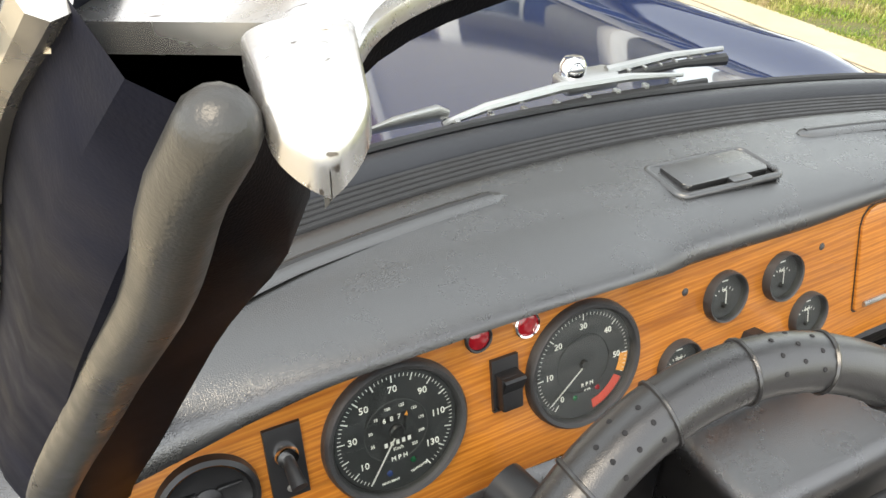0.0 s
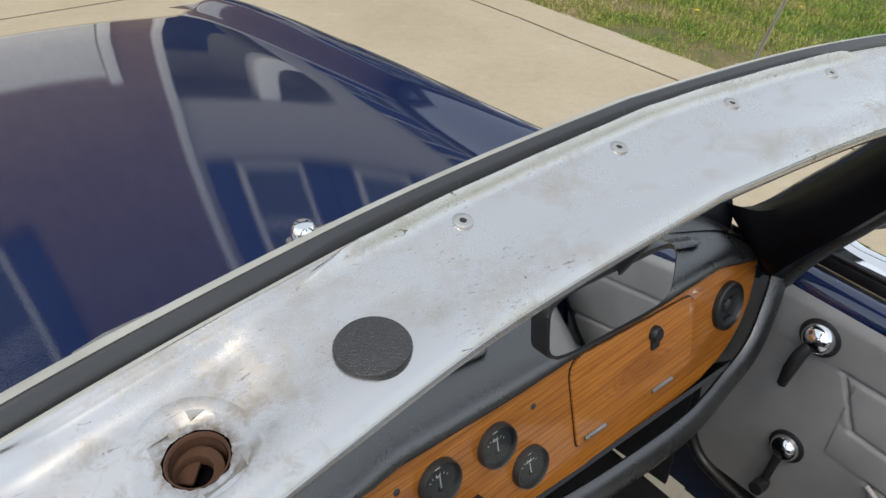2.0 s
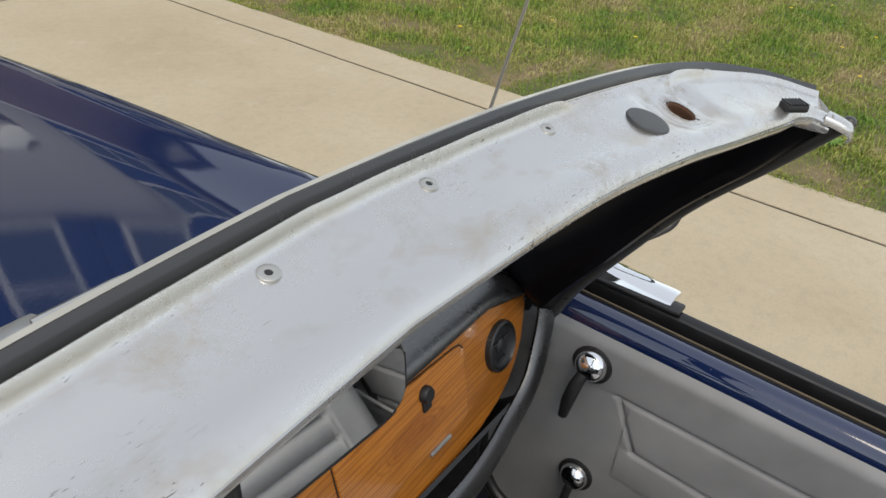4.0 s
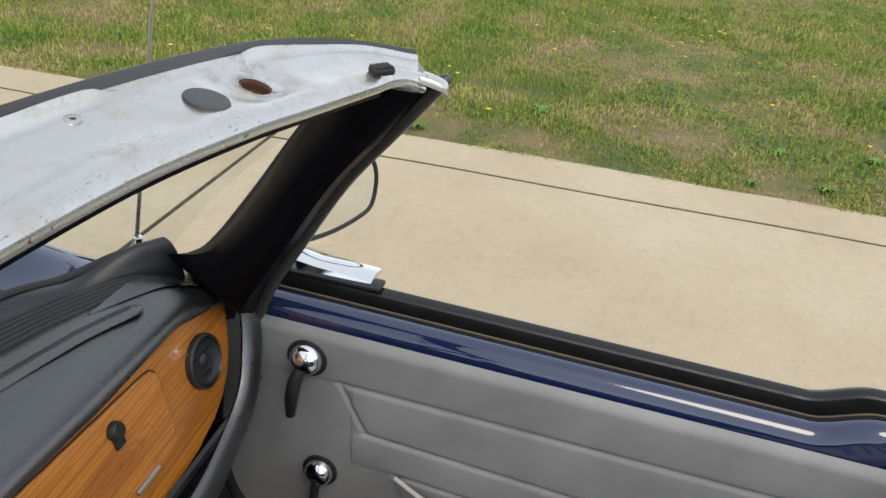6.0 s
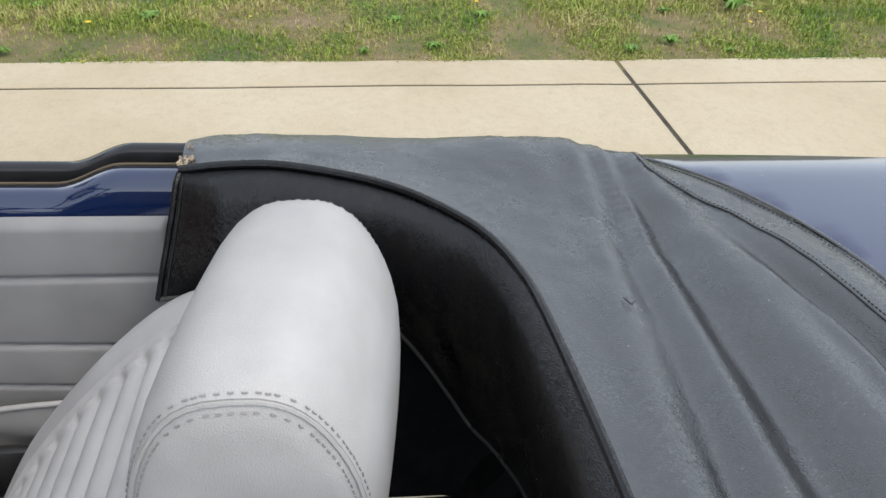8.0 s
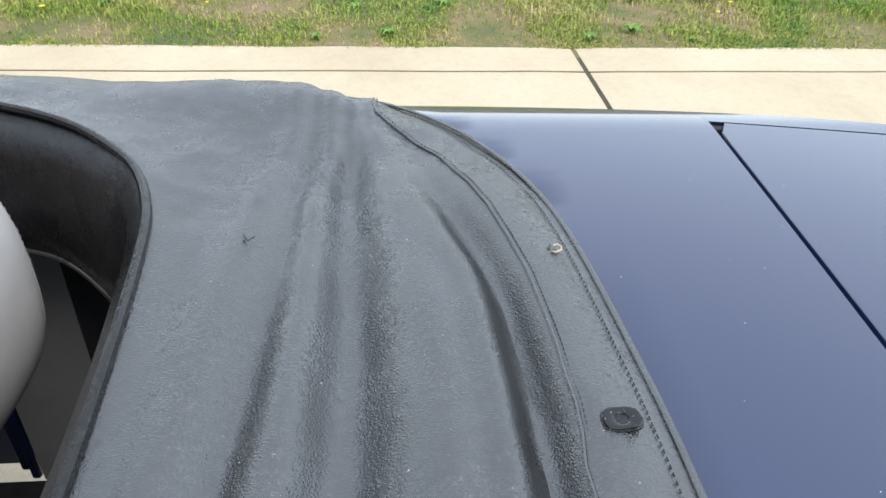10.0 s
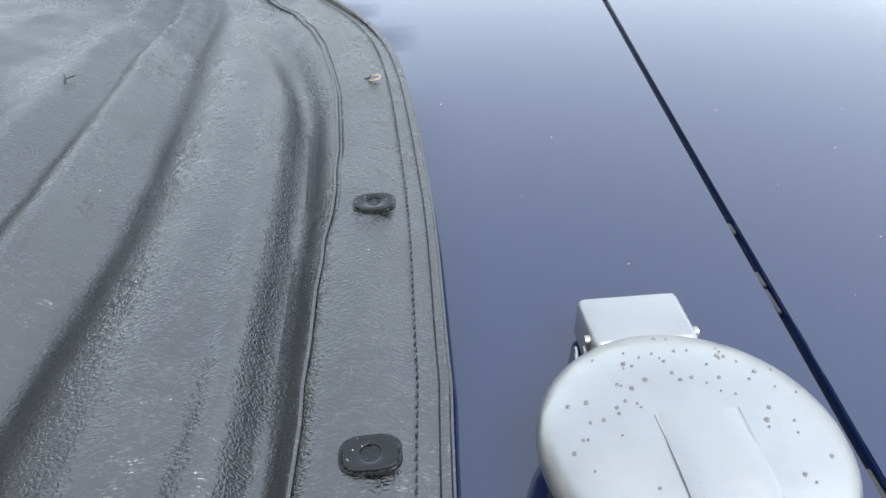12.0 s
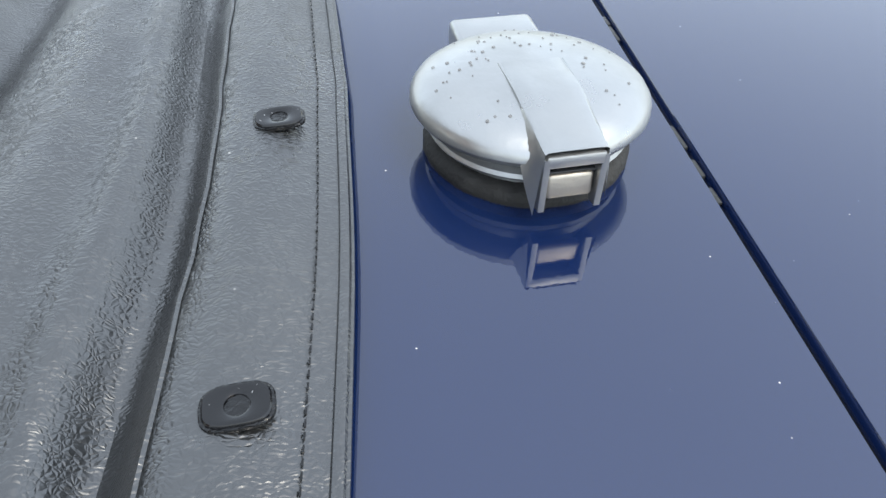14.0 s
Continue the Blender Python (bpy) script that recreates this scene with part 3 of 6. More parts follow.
part("added_gable_roof", thick(gable, 0.2), ROOFM, house, "dark shingle gable over the garage wing, unseen, added to block sky")
face = bmesh.new()
face.faces.new([face.verts.new(p) for p in (V(-8.1, HY + 0.1, 6.75), V(2.7, HY + 0.1, 6.75), V(-2.7, HY + 0.1, 10.3))])
part("added_gable_face", thick(face, 0.1), SIDING, house, "siding of the unseen, added gable")
for x, z, y in ((-1.1, 5.6, HY), (-4.6, 5.6, HY), (3.95, 5.25, HY), (6.15, 5.25, HY), (8.6, 5.25, HY), (6.2, 1.7, HY + 1.8)):
    w = part("window", block((x, y - 0.03, z), (1.20, 0.10, 1.7), bevel=0.01), TRIM, house)
    part("pane", block((x, y - 0.09, z + 0.40), (0.98, 0.02, 0.72)), PANE, w)
    part("pane", block((x, y - 0.09, z - 0.40), (0.98, 0.02, 0.72)), PANE, w)
    for s in (-1, 1):
        part("shutter", block((x + s * 0.86, y - 0.04, z), (0.46, 0.07, 1.75), bevel=0.01), SHUT, house, "navy shutter")

# ---- car ----
car = empty("convertible_car", "navy open two-seat sports car with its black hood folded down", "car")

# dashboard frame: u across, v up, w towards the seats
du, dv = V(1, 0.04, -0.03).normalized(), V(0, 0.25, 1).normalized()
dw = du.cross(dv).normalized()
dv = dw.cross(du).normalized()
DASH = Matrix(((du.x, dv.x, dw.x, 0), (du.y, dv.y, dw.y, 0.079), (du.z, dv.z, dw.z, 1.0), (0, 0, 0, 1)))


def on_dash(x, z, w=0.0):
    """The dashboard's own (u, v) of a spot given by its x and z."""
    u = x / du.x
    return DASH @ Matrix.Translation((u, (z - 1.0 - u * du.z) / dv.z, w))


def flat_dash(x, z):
    u = x / du.x
    return (u, (z - 1.0 - u * du.z) / dv.z)


WOOD_TOP = [(-0.60, 1.044), (-0.545, 1.053), (-0.483, 1.064), (-0.416, 1.070), (-0.30, 1.070), (-0.143, 1.066), (-0.089, 1.055), (0.0, 1.052), (0.12, 1.048), (0.22, 1.049), (0.375, 1.042), (0.503, 1.042), (0.565, 1.028), (0.640, 1.009)]
top_line = [(x, lerp(WOOD_TOP, x)) for x in steps(-0.60, 0.633, 60)]
low_line = [(0.632, 1.0), (0.622, 0.968), (0.607, 0.94), (0.588, 0.913), (0.56, 0.893), (0.529, 0.880), (0.478, 0.871), (0.40, 0.868), (0.28, 0.874), (0.16, 0.884), (0.06, 0.893), (-0.10, 0.90), (-0.3, 0.903), (-0.45, 0.902), (-0.53, 0.91), (-0.57, 0.935), (-0.60, 0.98), (-0.61, 1.02)]
part("dashboard", slab([flat_dash(*p) for p in (top_line + low_line)[::-1]], DASH @ Matrix.Translation((0, 0, -0.016)), 0.016, 0.002), WOOD, car, "glossy orange-brown wood veneer dashboard")


def pad_zone(x):
    return 1.082 - 0.03 * x


# padded crash pad over the dashboard
def base_y(x):
    return 0.282 - 0.30 * x * x - 0.25 * max(0, abs(x) - 0.42) ** 1.3


rows = []
for x in steps(-0.655, 0.655, 90):
    xe = max(-0.60, min(0.633, x))
    zt = lerp(WOOD_TOP, xe)
    y0 = 0.079 + 0.04 * x + 0.25 * (zt - 1.0)
    drop = 0.045 * ease(0.54, 0.66, abs(x))
    zp = pad_zone(x) - drop
    cowl = ease(-0.05, -0.15, x)
    lip = 0.008 + 0.016 * cowl
    yb = base_y(x) - 0.016
    reach = 0.058 + 0.016 * cowl
    pr = [V(x, y0 + 0.012, zt - 0.004), V(x, y0 - lip * 0.5, zt - 0.0045)]
    pr += [V(x, y0 - lip + (reach + lip) * (1 - math.cos(a)), zt + 0.001 + (zp + 0.002 - zt) * math.sin(a) ** 0.8) for a in steps(0.02, math.pi / 2, 14)]
    pr += [V(x, y, zp + 0.003 + 0.0035 * math.sin((y - y0) * 9)) for y in steps(y0 + reach + 0.022, yb - 0.012, 8)] + [V(x, yb, zp + 0.004), V(x, yb + 0.006, zp), V(x, yb + 0.006, zp - 0.06)]
    rows.append(pr)
part("crash_pad", grid(rows), PAD, car, "black grained padded dashboard top")
# ribbed rubber strips at the foot of the windscreen
for k in range(5):
    part("rubber_rib", tube([V(x, base_y(x) - 0.006 + 0.0085 * k, pad_zone(x) - 0.045 * ease(0.54, 0.66, abs(x)) + 0.0005 * k) for x in steps(-0.60, 0.60, 60)], 0.0046, 8), RUBBER, car)


def ring_on(bm, x, z, r, tube_r, w):
    m = on_dash(x, z, w)
    return tube([m @ V(r * math.cos(a), r * math.sin(a), 0) for a in steps(0, 2 * math.pi * 47 / 48, 48)], tube_r, 8, True, bm)


def gauge(name, x, z, r, face, label):
    g = part(name, lathe([(r * 0.86, 0.0015), (r * 0.86, 0.004), (r * 0.90, 0.0085), (r * 0.95, 0.0095), (r * 0.985, 0.007), (r, 0.0), (r, -0.02)], on_dash(x, z), 64, closed=False), CRACKLE, car, label)
    part("dial", lathe([(0.0001, 0.0012), (r * 0.88, 0.0012), (r * 0.88, -0.01)], on_dash(x, z), 48), face, g)
    c = part("dial_glass", lathe([(0.0001, 0.0062), (r * 0.87, 0.0062)], on_dash(x, z), 48), GLASS, g)
    c.visible_shadow = False
    return g


def mark(bm, x, z, a, r0, r1, w, h=0.0016):
    """A radial tick on a dial, a in degrees clockwise from the top."""
    s, c = math.sin(radians(a)), math.cos(radians(a))
    m = on_dash(x, z, h)
    p, q, n = V(s * r0, c * r0, 0), V(s * r1, c * r1, 0), V(c, -s, 0) * w / 2
    vs = [bm.verts.new(m @ v) for v in (p - n, p + n, q + n, q - n)]
    bm.faces.new(vs)


def needle(g, x, z, a, length, back, w, mat_, hub):
    bm = bmesh.new()
    mark(bm, x, z, a, -back, length, w, 0.0042)
    bmesh.ops.solidify(bm, geom=bm.faces[:], thickness=0.0006)
    part("needle", bm, mat_, g)
    part("needle_hub", lathe([(0.0001, 0.0052), (hub * 0.8, 0.005), (hub, 0.0035), (hub, 0.001)], on_dash(x, z), 20), BLACKP, g)


def numerals(g, x, z, items, r, size, mat_=None):
    for a, txt in items:
        m = on_dash(x + 0, z, 0.0017) @ Matrix.Translation((r * math.sin(radians(a)), r * math.cos(radians(a)), 0))
        lettering(txt, size, m, mat_ or WHITE, g)


# speedometer
SX, SZ, SR = -0.379, 0.997, 0.0640
sp = gauge("speedometer", SX, SZ, SR, DIAL, "round black-rimmed speedometer with white figures")
bm = bmesh.new()
for k in range(71):
    v = k * 2
    a = -148 + 296 * v / 140
    mark(bm, SX, SZ, a, SR * (0.70 if v % 10 == 0 else 0.755), SR * 0.80, 0.0011 if v % 10 == 0 else 0.0006)
part("scale_marks", bm, WHITE, sp, smooth=False)
numerals(sp, SX, SZ, [(-148 + 296 * v / 140, str(v)) for v in range(10, 140, 20)], SR * 0.60, 0.0085)
numerals(sp, SX, SZ, [(-140 + 280 * v / 225, str(v)) for v in range(25, 226, 25)], SR * 0.36, 0.0036)
part("inner_ring", ring_on(None, SX, SZ, SR * 0.44, 0.0005, 0.0015), DIALT, sp)
for txt, dy, size in (("Km/h", -0.0165, 0.0042), ("M P H", -0.0255, 0.0058), ("MAIN BEAM", -0.046, 0.0030)):
    lettering(txt, size, on_dash(SX, SZ, 0.0017) @ Matrix.Translation((-0.010 if "BEAM" in txt else 0.0, dy, 0)), WHITE, sp, name="lettering")
lettering("TRAFFICATOR", 0.0026, on_dash(SX, SZ, 0.0017) @ Matrix.Translation((0.017, -0.042, 0)) @ Matrix.Rotation(0.25, 4, "Z"), WHITE, sp, name="lettering")
for dy in (0.0125, -0.0105):
    part("counter_window", slab([(-0.0135, -0.0033), (0.0135, -0.0033), (0.0135, 0.0033), (-0.0135, 0.0033)], on_dash(SX, SZ, 0.0013) @ Matrix.Translation((0, dy, 0)), 0.0003), BLACKP, sp)
for k, d in enumerate("6874"):
    lettering(d, 0.0062, on_dash(SX, SZ, 0.0018) @ Matrix.Translation((-0.0098 + 0.0065 * k, 0.0125, 0)), ORANGE if k == 3 else WHITE, sp)
for k in range(5):
    part("counter_bar", slab([(-0.0014, -0.002), (0.0014, -0.002), (0.0014, 0.002), (-0.0014, 0.002)], on_dash(SX, SZ, 0.0017) @ Matrix.Translation((-0.0105 + 0.0052 * k, -0.0105, 0)), 0.0002), WHITE, sp)
part("warning_lamp", lathe([(0.0001, 0.003), (0.0022, 0.0026), (0.0028, 0.0013)], on_dash(SX, SZ) @ Matrix.Translation((0.012, -0.033, 0)), 16), GREENLENS, sp, "green trafficator tell-tale")
part("warning_lamp", lathe([(0.0001, 0.003), (0.0022, 0.0026), (0.0028, 0.0013)], on_dash(SX, SZ) @ Matrix.Translation((-0.010, -0.038, 0)), 16), BLUELENS, sp, "blue main beam tell-tale")
needle(sp, SX, SZ, -146, SR * 0.75, SR * 0.05, 0.0016, WHITE, 0.0065)

# tachometer
TX, TZ = -0.190, 0.989
ta = gauge("tachometer", TX, TZ, SR, DIALT, "round black-rimmed rev counter with a red sector")
bm = bmesh.new()
for k in range(56):
    a = -140 + 280 * k / 60
    mark(bm, TX, TZ, a, SR * (0.70 if k % 10 == 0 else 0.755), SR * 0.80, 0.0011 if k % 10 == 0 else 0.0006)
part("scale_marks", bm, WHITE, ta, smooth=False)
numerals(ta, TX, TZ, [(-140 + 280 * v / 60, str(v)) for v in range(0, 51, 10)], SR * 0.60, 0.0085)
for a0, a1, mt in ((50, 55, ORANGE), (55, 66, REDPAINT)):
    rows = []
    for a in steps(-140 + 280 * a0 / 60 + (6 if a0 == 55 else 0), -140 + 280 * a1 / 60, 14):
        s, c = math.sin(radians(a)), math.cos(radians(a))
        rows.append([on_dash(TX, TZ, 0.00155) @ V(s * q, c * q, 0) for q in (SR * 0.66, SR * 0.815)])
    part("red_sector", grid(rows), mt, ta)
part("inner_ring", ring_on(None, TX, TZ, SR * 0.46, 0.0005, 0.0015), DIAL, ta)
for txt, dy, size in (("R P M", -0.0225, 0.0058), ("X 100", -0.0285, 0.0030)):
    lettering(txt, size, on_dash(TX, TZ, 0.0017) @ Matrix.Translation((0.004, dy, 0)), WHITE, ta, name="lettering")
part("warning_lamp", lathe([(0.0001, 0.003), (0.0022, 0.0026), (0.0028, 0.0013)], on_dash(TX, TZ) @ Matrix.Translation((-0.010, -0.033, 0)), 16), GREENLENS, ta)
part("warning_lamp", lathe([(0.0001, 0.003), (0.0022, 0.0026), (0.0028, 0.0013)], on_dash(TX, TZ) @ Matrix.Translation((0.016, -0.030, 0)), 16), REDLENS, ta)
needle(ta, TX, TZ, -128, SR * 0.76, SR * 0.04, 0.0018, WHITE, 0.0045)

# four small gauges
for name, x, z, word, ang in (("temperature_gauge", -0.071, 0.946, "TEMP", -50), ("oil_gauge", -0.013, 1.0015, "OIL", 0), ("fuel_gauge", 0.071, 0.998, "FUEL", 0), ("battery_gauge", 0.119, 0.939, "AMPS", -5)):
    g = gauge(name, x, z, 0.0275, DIALT, "small round black gauge with a white needle")
    bm = bmesh.new()
    for a in range(-50, 51, 20):
        mark(bm, x, z - 0.006, a, 0.014, 0.0165, 0.0009)
    part("scale_marks", bm, WHITE, g, smooth=False)
    lettering(word, 0.0042, on_dash(x, z, 0.0017) @ Matrix.Translation((0, 0.0065, 0)), WHITE, g, name="lettering")
    part("counter_bar", slab([(-0.004, -0.0006), (0.004, -0.0006), (0.004, 0.0006), (-0.004, 0.0006)], on_dash(x, z, 0.0016) @ Matrix.Translation((0, 0.0165, 0)), 0.0002), WHITE, g)
    needle(g, x, z - 0.010, ang, 0.017, 0.002, 0.0016, WHITE, 0.003)
for x, z in ((-0.298, 1.051), (-0.250, 1.048)):
    g = part("warning_light", lathe([(0.0128, 0.0), (0.0128, 0.003), (0.0118, 0.0042), (0.0105, 0.0035), (0.0100, 0.001)], on_dash(x, z), 32), BLACKP if x < -0.28 else CHROME, car, "round red warning light")
    part("lens", lathe([(0.0001, 0.0045 if x < -0.28 else 0.003), (0.006, 0.004), (0.0102, 0.002), (0.0102, 0)], on_dash(x, z), 28), REDLENS, g)
for x, z in ((-0.0655, 1.021), (0.134, 1.013), (0.628, 0.994), (-0.585, 1.008)):
    part("dash_screw", lathe([(0.0001, 0.0018), (0.003, 0.0014), (0.0042, 0.0004), (0.0042, -0.002)], on_dash(x, z), 16), CRACKLE, car)
# key switch
ks = part("ignition_switch", lathe([(0.0165, -0.01), (0.0165, 0.010), (0.0155, 0.018), (0.013, 0.021), (0.0001, 0.021)], on_dash(0.030, 0.9365), 6), BLACKP, car, "black hexagonal ignition switch")
part("key_slot", lathe([(0.0001, 0.0222), (0.006, 0.0222), (0.007, 0.0205)], on_dash(0.030, 0.9365), 20), CHROME, ks)
# rocker switch
rk = part("rocker_switch", slab([(-0.0135, -0.0255), (0.0135, -0.0255), (0.0135, 0.0255), (-0.0135, 0.0255)], on_dash(-0.275, 1.002), 0.004, 0.001), BLACKP, car, "black rocker switch in the dashboard")
m = on_dash(-0.275, 1.002)
part("rocker", grid([[m @ V(x, y, w) for x in (-0.0105, -0.009, 0.009, 0.0105)] for y, w in ((-0.022, 0.002), (-0.021, 0.007), (-0.002, 0.015), (0.010, 0.021), (0.012, 0.019), (0.013, 0.002))], ends=False), RUBBER, rk)
bm = block((0, -0.004, 0.008), (0.021, 0.034, 0.014), m, 0.002)
part("rocker_body", bm, RUBBER, rk)
# toggle switches
for zz in (1.008, 0.936):
    tg = part("toggle_plate", slab([(-0.0145, -0.032), (0.0145, -0.032), (0.0145, 0.032), (-0.0145, 0.032)], on_dash(-0.470, zz), 0.0035, 0.001), BLACKP, car, "black switch plate")
    m = on_dash(-0.470, zz) @ Matrix.Translation((0, 0.008, 0.0035))
    part("toggle_nut", lathe([(0.0095, 0), (0.0095, 0.004), (0.008, 0.007), (0.005, 0.007)], m, 24), CHROME, tg)
    part("toggle_lever", tube([m @ V(0, 0, 0.003), m @ V(0, -0.006, 0.014), m @ V(0.001, -0.014, 0.026)], [0.0045, 0.0055, 0.0065], 10), BLACKP, tg)
    part("plate_screw", lathe([(0.0001, 0.0016), (0.003, 0.001), (0.0034, 0)], on_dash(-0.470, zz, 0.0036) @ Matrix.Translation((0, -0.023, 0)), 12), STEEL, tg)
# round air vents
for x, z in ((-0.530, 1.000), (0.545, 0.963)):
    vt = part("air_vent", lathe([(0.031, -0.012), (0.031, 0.004), (0.034, 0.009), (0.0375, 0.007), (0.0385, 0.0)], on_dash(x, z), 40, closed=False), BLACKP, car, "round black swivelling air vent")
    part("vent_cup", lathe([(0.0312, 0.006), (0.0275, 0.003), (0.02, 0.0016), (0.0001, 0.0012)], on_dash(x, z), 32, closed=False), RUBBER, vt)
    part("vent_knob", lathe([(0.0001, 0.006), (0.008, 0.005), (0.011, 0.003), (0.011, 0.0)], on_dash(x, z), 24), BLACKP, vt)
    m = on_dash(x, z)
    for k in range(3):
        a = 0.5 + k * 2.094
        part("vent_blade", block((0.019 * math.cos(a), 0.019 * math.sin(a), 0.003), (0.018, 0.003, 0.005), m @ Matrix.Translation((0, 0, 0)), 0.001), BLACKP, vt)
# glovebox lid, standing proud, with a lock and hinge
corner = []
gx0, gx1, gz0, gz1, rr = 0.197, 0.458, 0.910, 1.034, 0.022
for cx, cz, a0 in ((gx1 - rr, gz1 - rr - 0.012, 0), (gx0 + rr, gz1 - rr + 0.006, 90), (gx0 + 0.006 + 0.006, gz0 + 0.012, 180), (gx1 - 0.012 - 0.006, gz0 + 0.010, 270)):
    q = rr if a0 < 180 else 0.007
    corner += [flat_dash(cx + q * math.cos(radians(a0 + d)), cz + q * math.sin(radians(a0 + d))) for d in (0, 30, 60, 90)]
mid = (sum(p[0] for p in corner) / len(corner), sum(p[1] for p in corner) / len(corner))
part("glovebox_gap", slab([(mid[0] + (a - mid[0]) * 1.014, mid[1] + (b - mid[1]) * 1.03) for a, b in corner], DASH @ Matrix.Translation((0, 0, 0.0)), 0.0006), BLACKP, car)
gb = part("glovebox_lid", slab(corner, DASH, 0.0035, 0.0015), WOOD, car, "wood veneer glovebox lid with a black latch")
part("latch", lathe([(0.0115, 0), (0.0115, 0.006), (0.009, 0.010), (0.0001, 0.010)], on_dash(0.362, 1.003, 0.003), 24), BLACKP, gb)
part("latch_plate", block((0, -0.008, 0.002), (0.016, 0.03, 0.004), on_dash(0.362, 1.003, 0.003), 0.001), BLACKP, gb)
part("hinge", tube([on_dash(x, 0.9185 - 0.03 * (x - 0.3), 0.005) @ V(0, 0, 0) for x in (0.355, 0.40)], 0.0032, 8), STEEL, gb)
part("hinge", tube([on_dash(x, 0.9215 - 0.03 * (x - 0.24), 0.005) @ V(0, 0, 0) for x in (0.215, 0.255)], 0.0032, 8), STEEL, gb)
# ash tray in the pad
am = Matrix.Translation((0.034, 0.171, pad_zone(0.03) + 0.0060)) @ Matrix.Rotation(-0.04, 4, "Z")


def round_rect(hx, hy, r, n=5):
    """A rectangle's outline with rounded corners."""
    return [(sx * (hx - r) + r * math.cos(radians(a0 + 90 * k / n)), sy * (hy - r) + r * math.sin(radians(a0 + 90 * k / n))) for sx, sy, a0 in ((1, 1, 0), (-1, 1, 90), (-1, -1, 180), (1, -1, 270)) for k in range(n + 1)]


ash = part("ashtray", slab(round_rect(0.064, 0.030, 0.006), am @ Matrix.Translation((0, 0, -0.012)), 0.009, 0.001), BLACKP, car, "black ashtray with a padded lid set in the dashboard top")
part("ashtray_rim", tube([am @ V(x, y, -0.001) for x, y in round_rect(0.066, 0.032, 0.009)], 0.0042, 10, True), PAD, ash)
pillow = slab(round_rect(0.055, 0.0235, 0.006), am @ Matrix.Translation((0.002, 0.001, -0.004)), 0.0085, 0.0035)
part("ashtray_lid", pillow, PAD, ash)
part("ashtray_tab", slab(round_rect(0.013, 0.0055, 0.002), am @ Matrix.Translation((0.012, -0.0275, -0.002)), 0.0065, 0.002), PAD, ash)
part("ashtray_hinge", block((0.012, -0.0345, -0.0045), (0.024, 0.0030, 0.006), am, 0.001), BLACKP, ash)
# demister slots
for s in (-1, 1):
    path = [V(s * x, base_y(x) - 0.058 - 0.04 * (0.5 - x) * (0 if s < 0 else 0.5), pad_zone(s * x) + 0.0055) for x in steps(0.20, 0.50, 24)]
    dm = part("demister_vent", tube(path, [0.004] + [0.012] * 22 + [0.004], 10, flat=0.32, up=(0, 0, 1)), PAD, car, "long black demister slot")
    part("demister_slot", tube([p + V(0, 0.003, 0.0036) for p in path[1:-1]], 0.0032, 6, flat=0.4, up=(0, 0, 1)), BLACKP, dm)
# padded lower roll, console and side rolls
rows = []
roll = [V(-0.60, 0.03, 0.90), V(-0.42, 0.04, 0.885), V(-0.12, 0.035, 0.878), V(0.06, 0.035, 0.87), V(0.22, 0.03, 0.855), V(0.40, 0.033, 0.845), V(0.52, 0.048, 0.855), V(0.588, 0.056, 0.885), V(0.628, 0.068, 0.935), V(0.648, 0.078, 0.985), V(0.65, 0.09, 1.03)]
part("lower_pad", tube(curve3(roll, 60), [0.024] * 60, 12, flat=0.42, up=(0, -1, 0.2)), PAD, car, "black padded roll below the dashboard")
part("lower_panel", thick(grid([[V(x, 0.06, 0.88), V(x, 0.10, 0.80), V(x, 0.16, 0.74)] for x in steps(-0.63, 0.63, 12)]), 0.006), BLACKP, car)
console = part("console", block((0.035, -0.015, 0.815), (0.24, 0.13, 0.13), bevel=0.02, segs=3), PAD, car, "black padded centre console")
part("radio_frame", block((0, 0, 0.02), (0.20, 0.07, 0.012), pose(0.05, -0.083, 0.80, 78, 0, 0), 0.004), BLACKP, console)
for k in range(4):
    part("radio_bar", block((0, -0.022 + 0.014 * k, 0.028), (0.18, 0.005, 0.006), pose(0.05, -0.083, 0.80, 78, 0, 0), 0.001), STEEL, console)
part("console_tunnel", thick(grid([[V(-0.11, y, 0.45), V(-0.10, y, 0.62), V(-0.07, y, 0.66), V(0.11, y, 0.66), V(0.14, y, 0.62), V(0.15, y, 0.45)] for y in (-1.05, -0.6, -0.2, 0.1, 0.25)]), 0.01), CARPET, car)

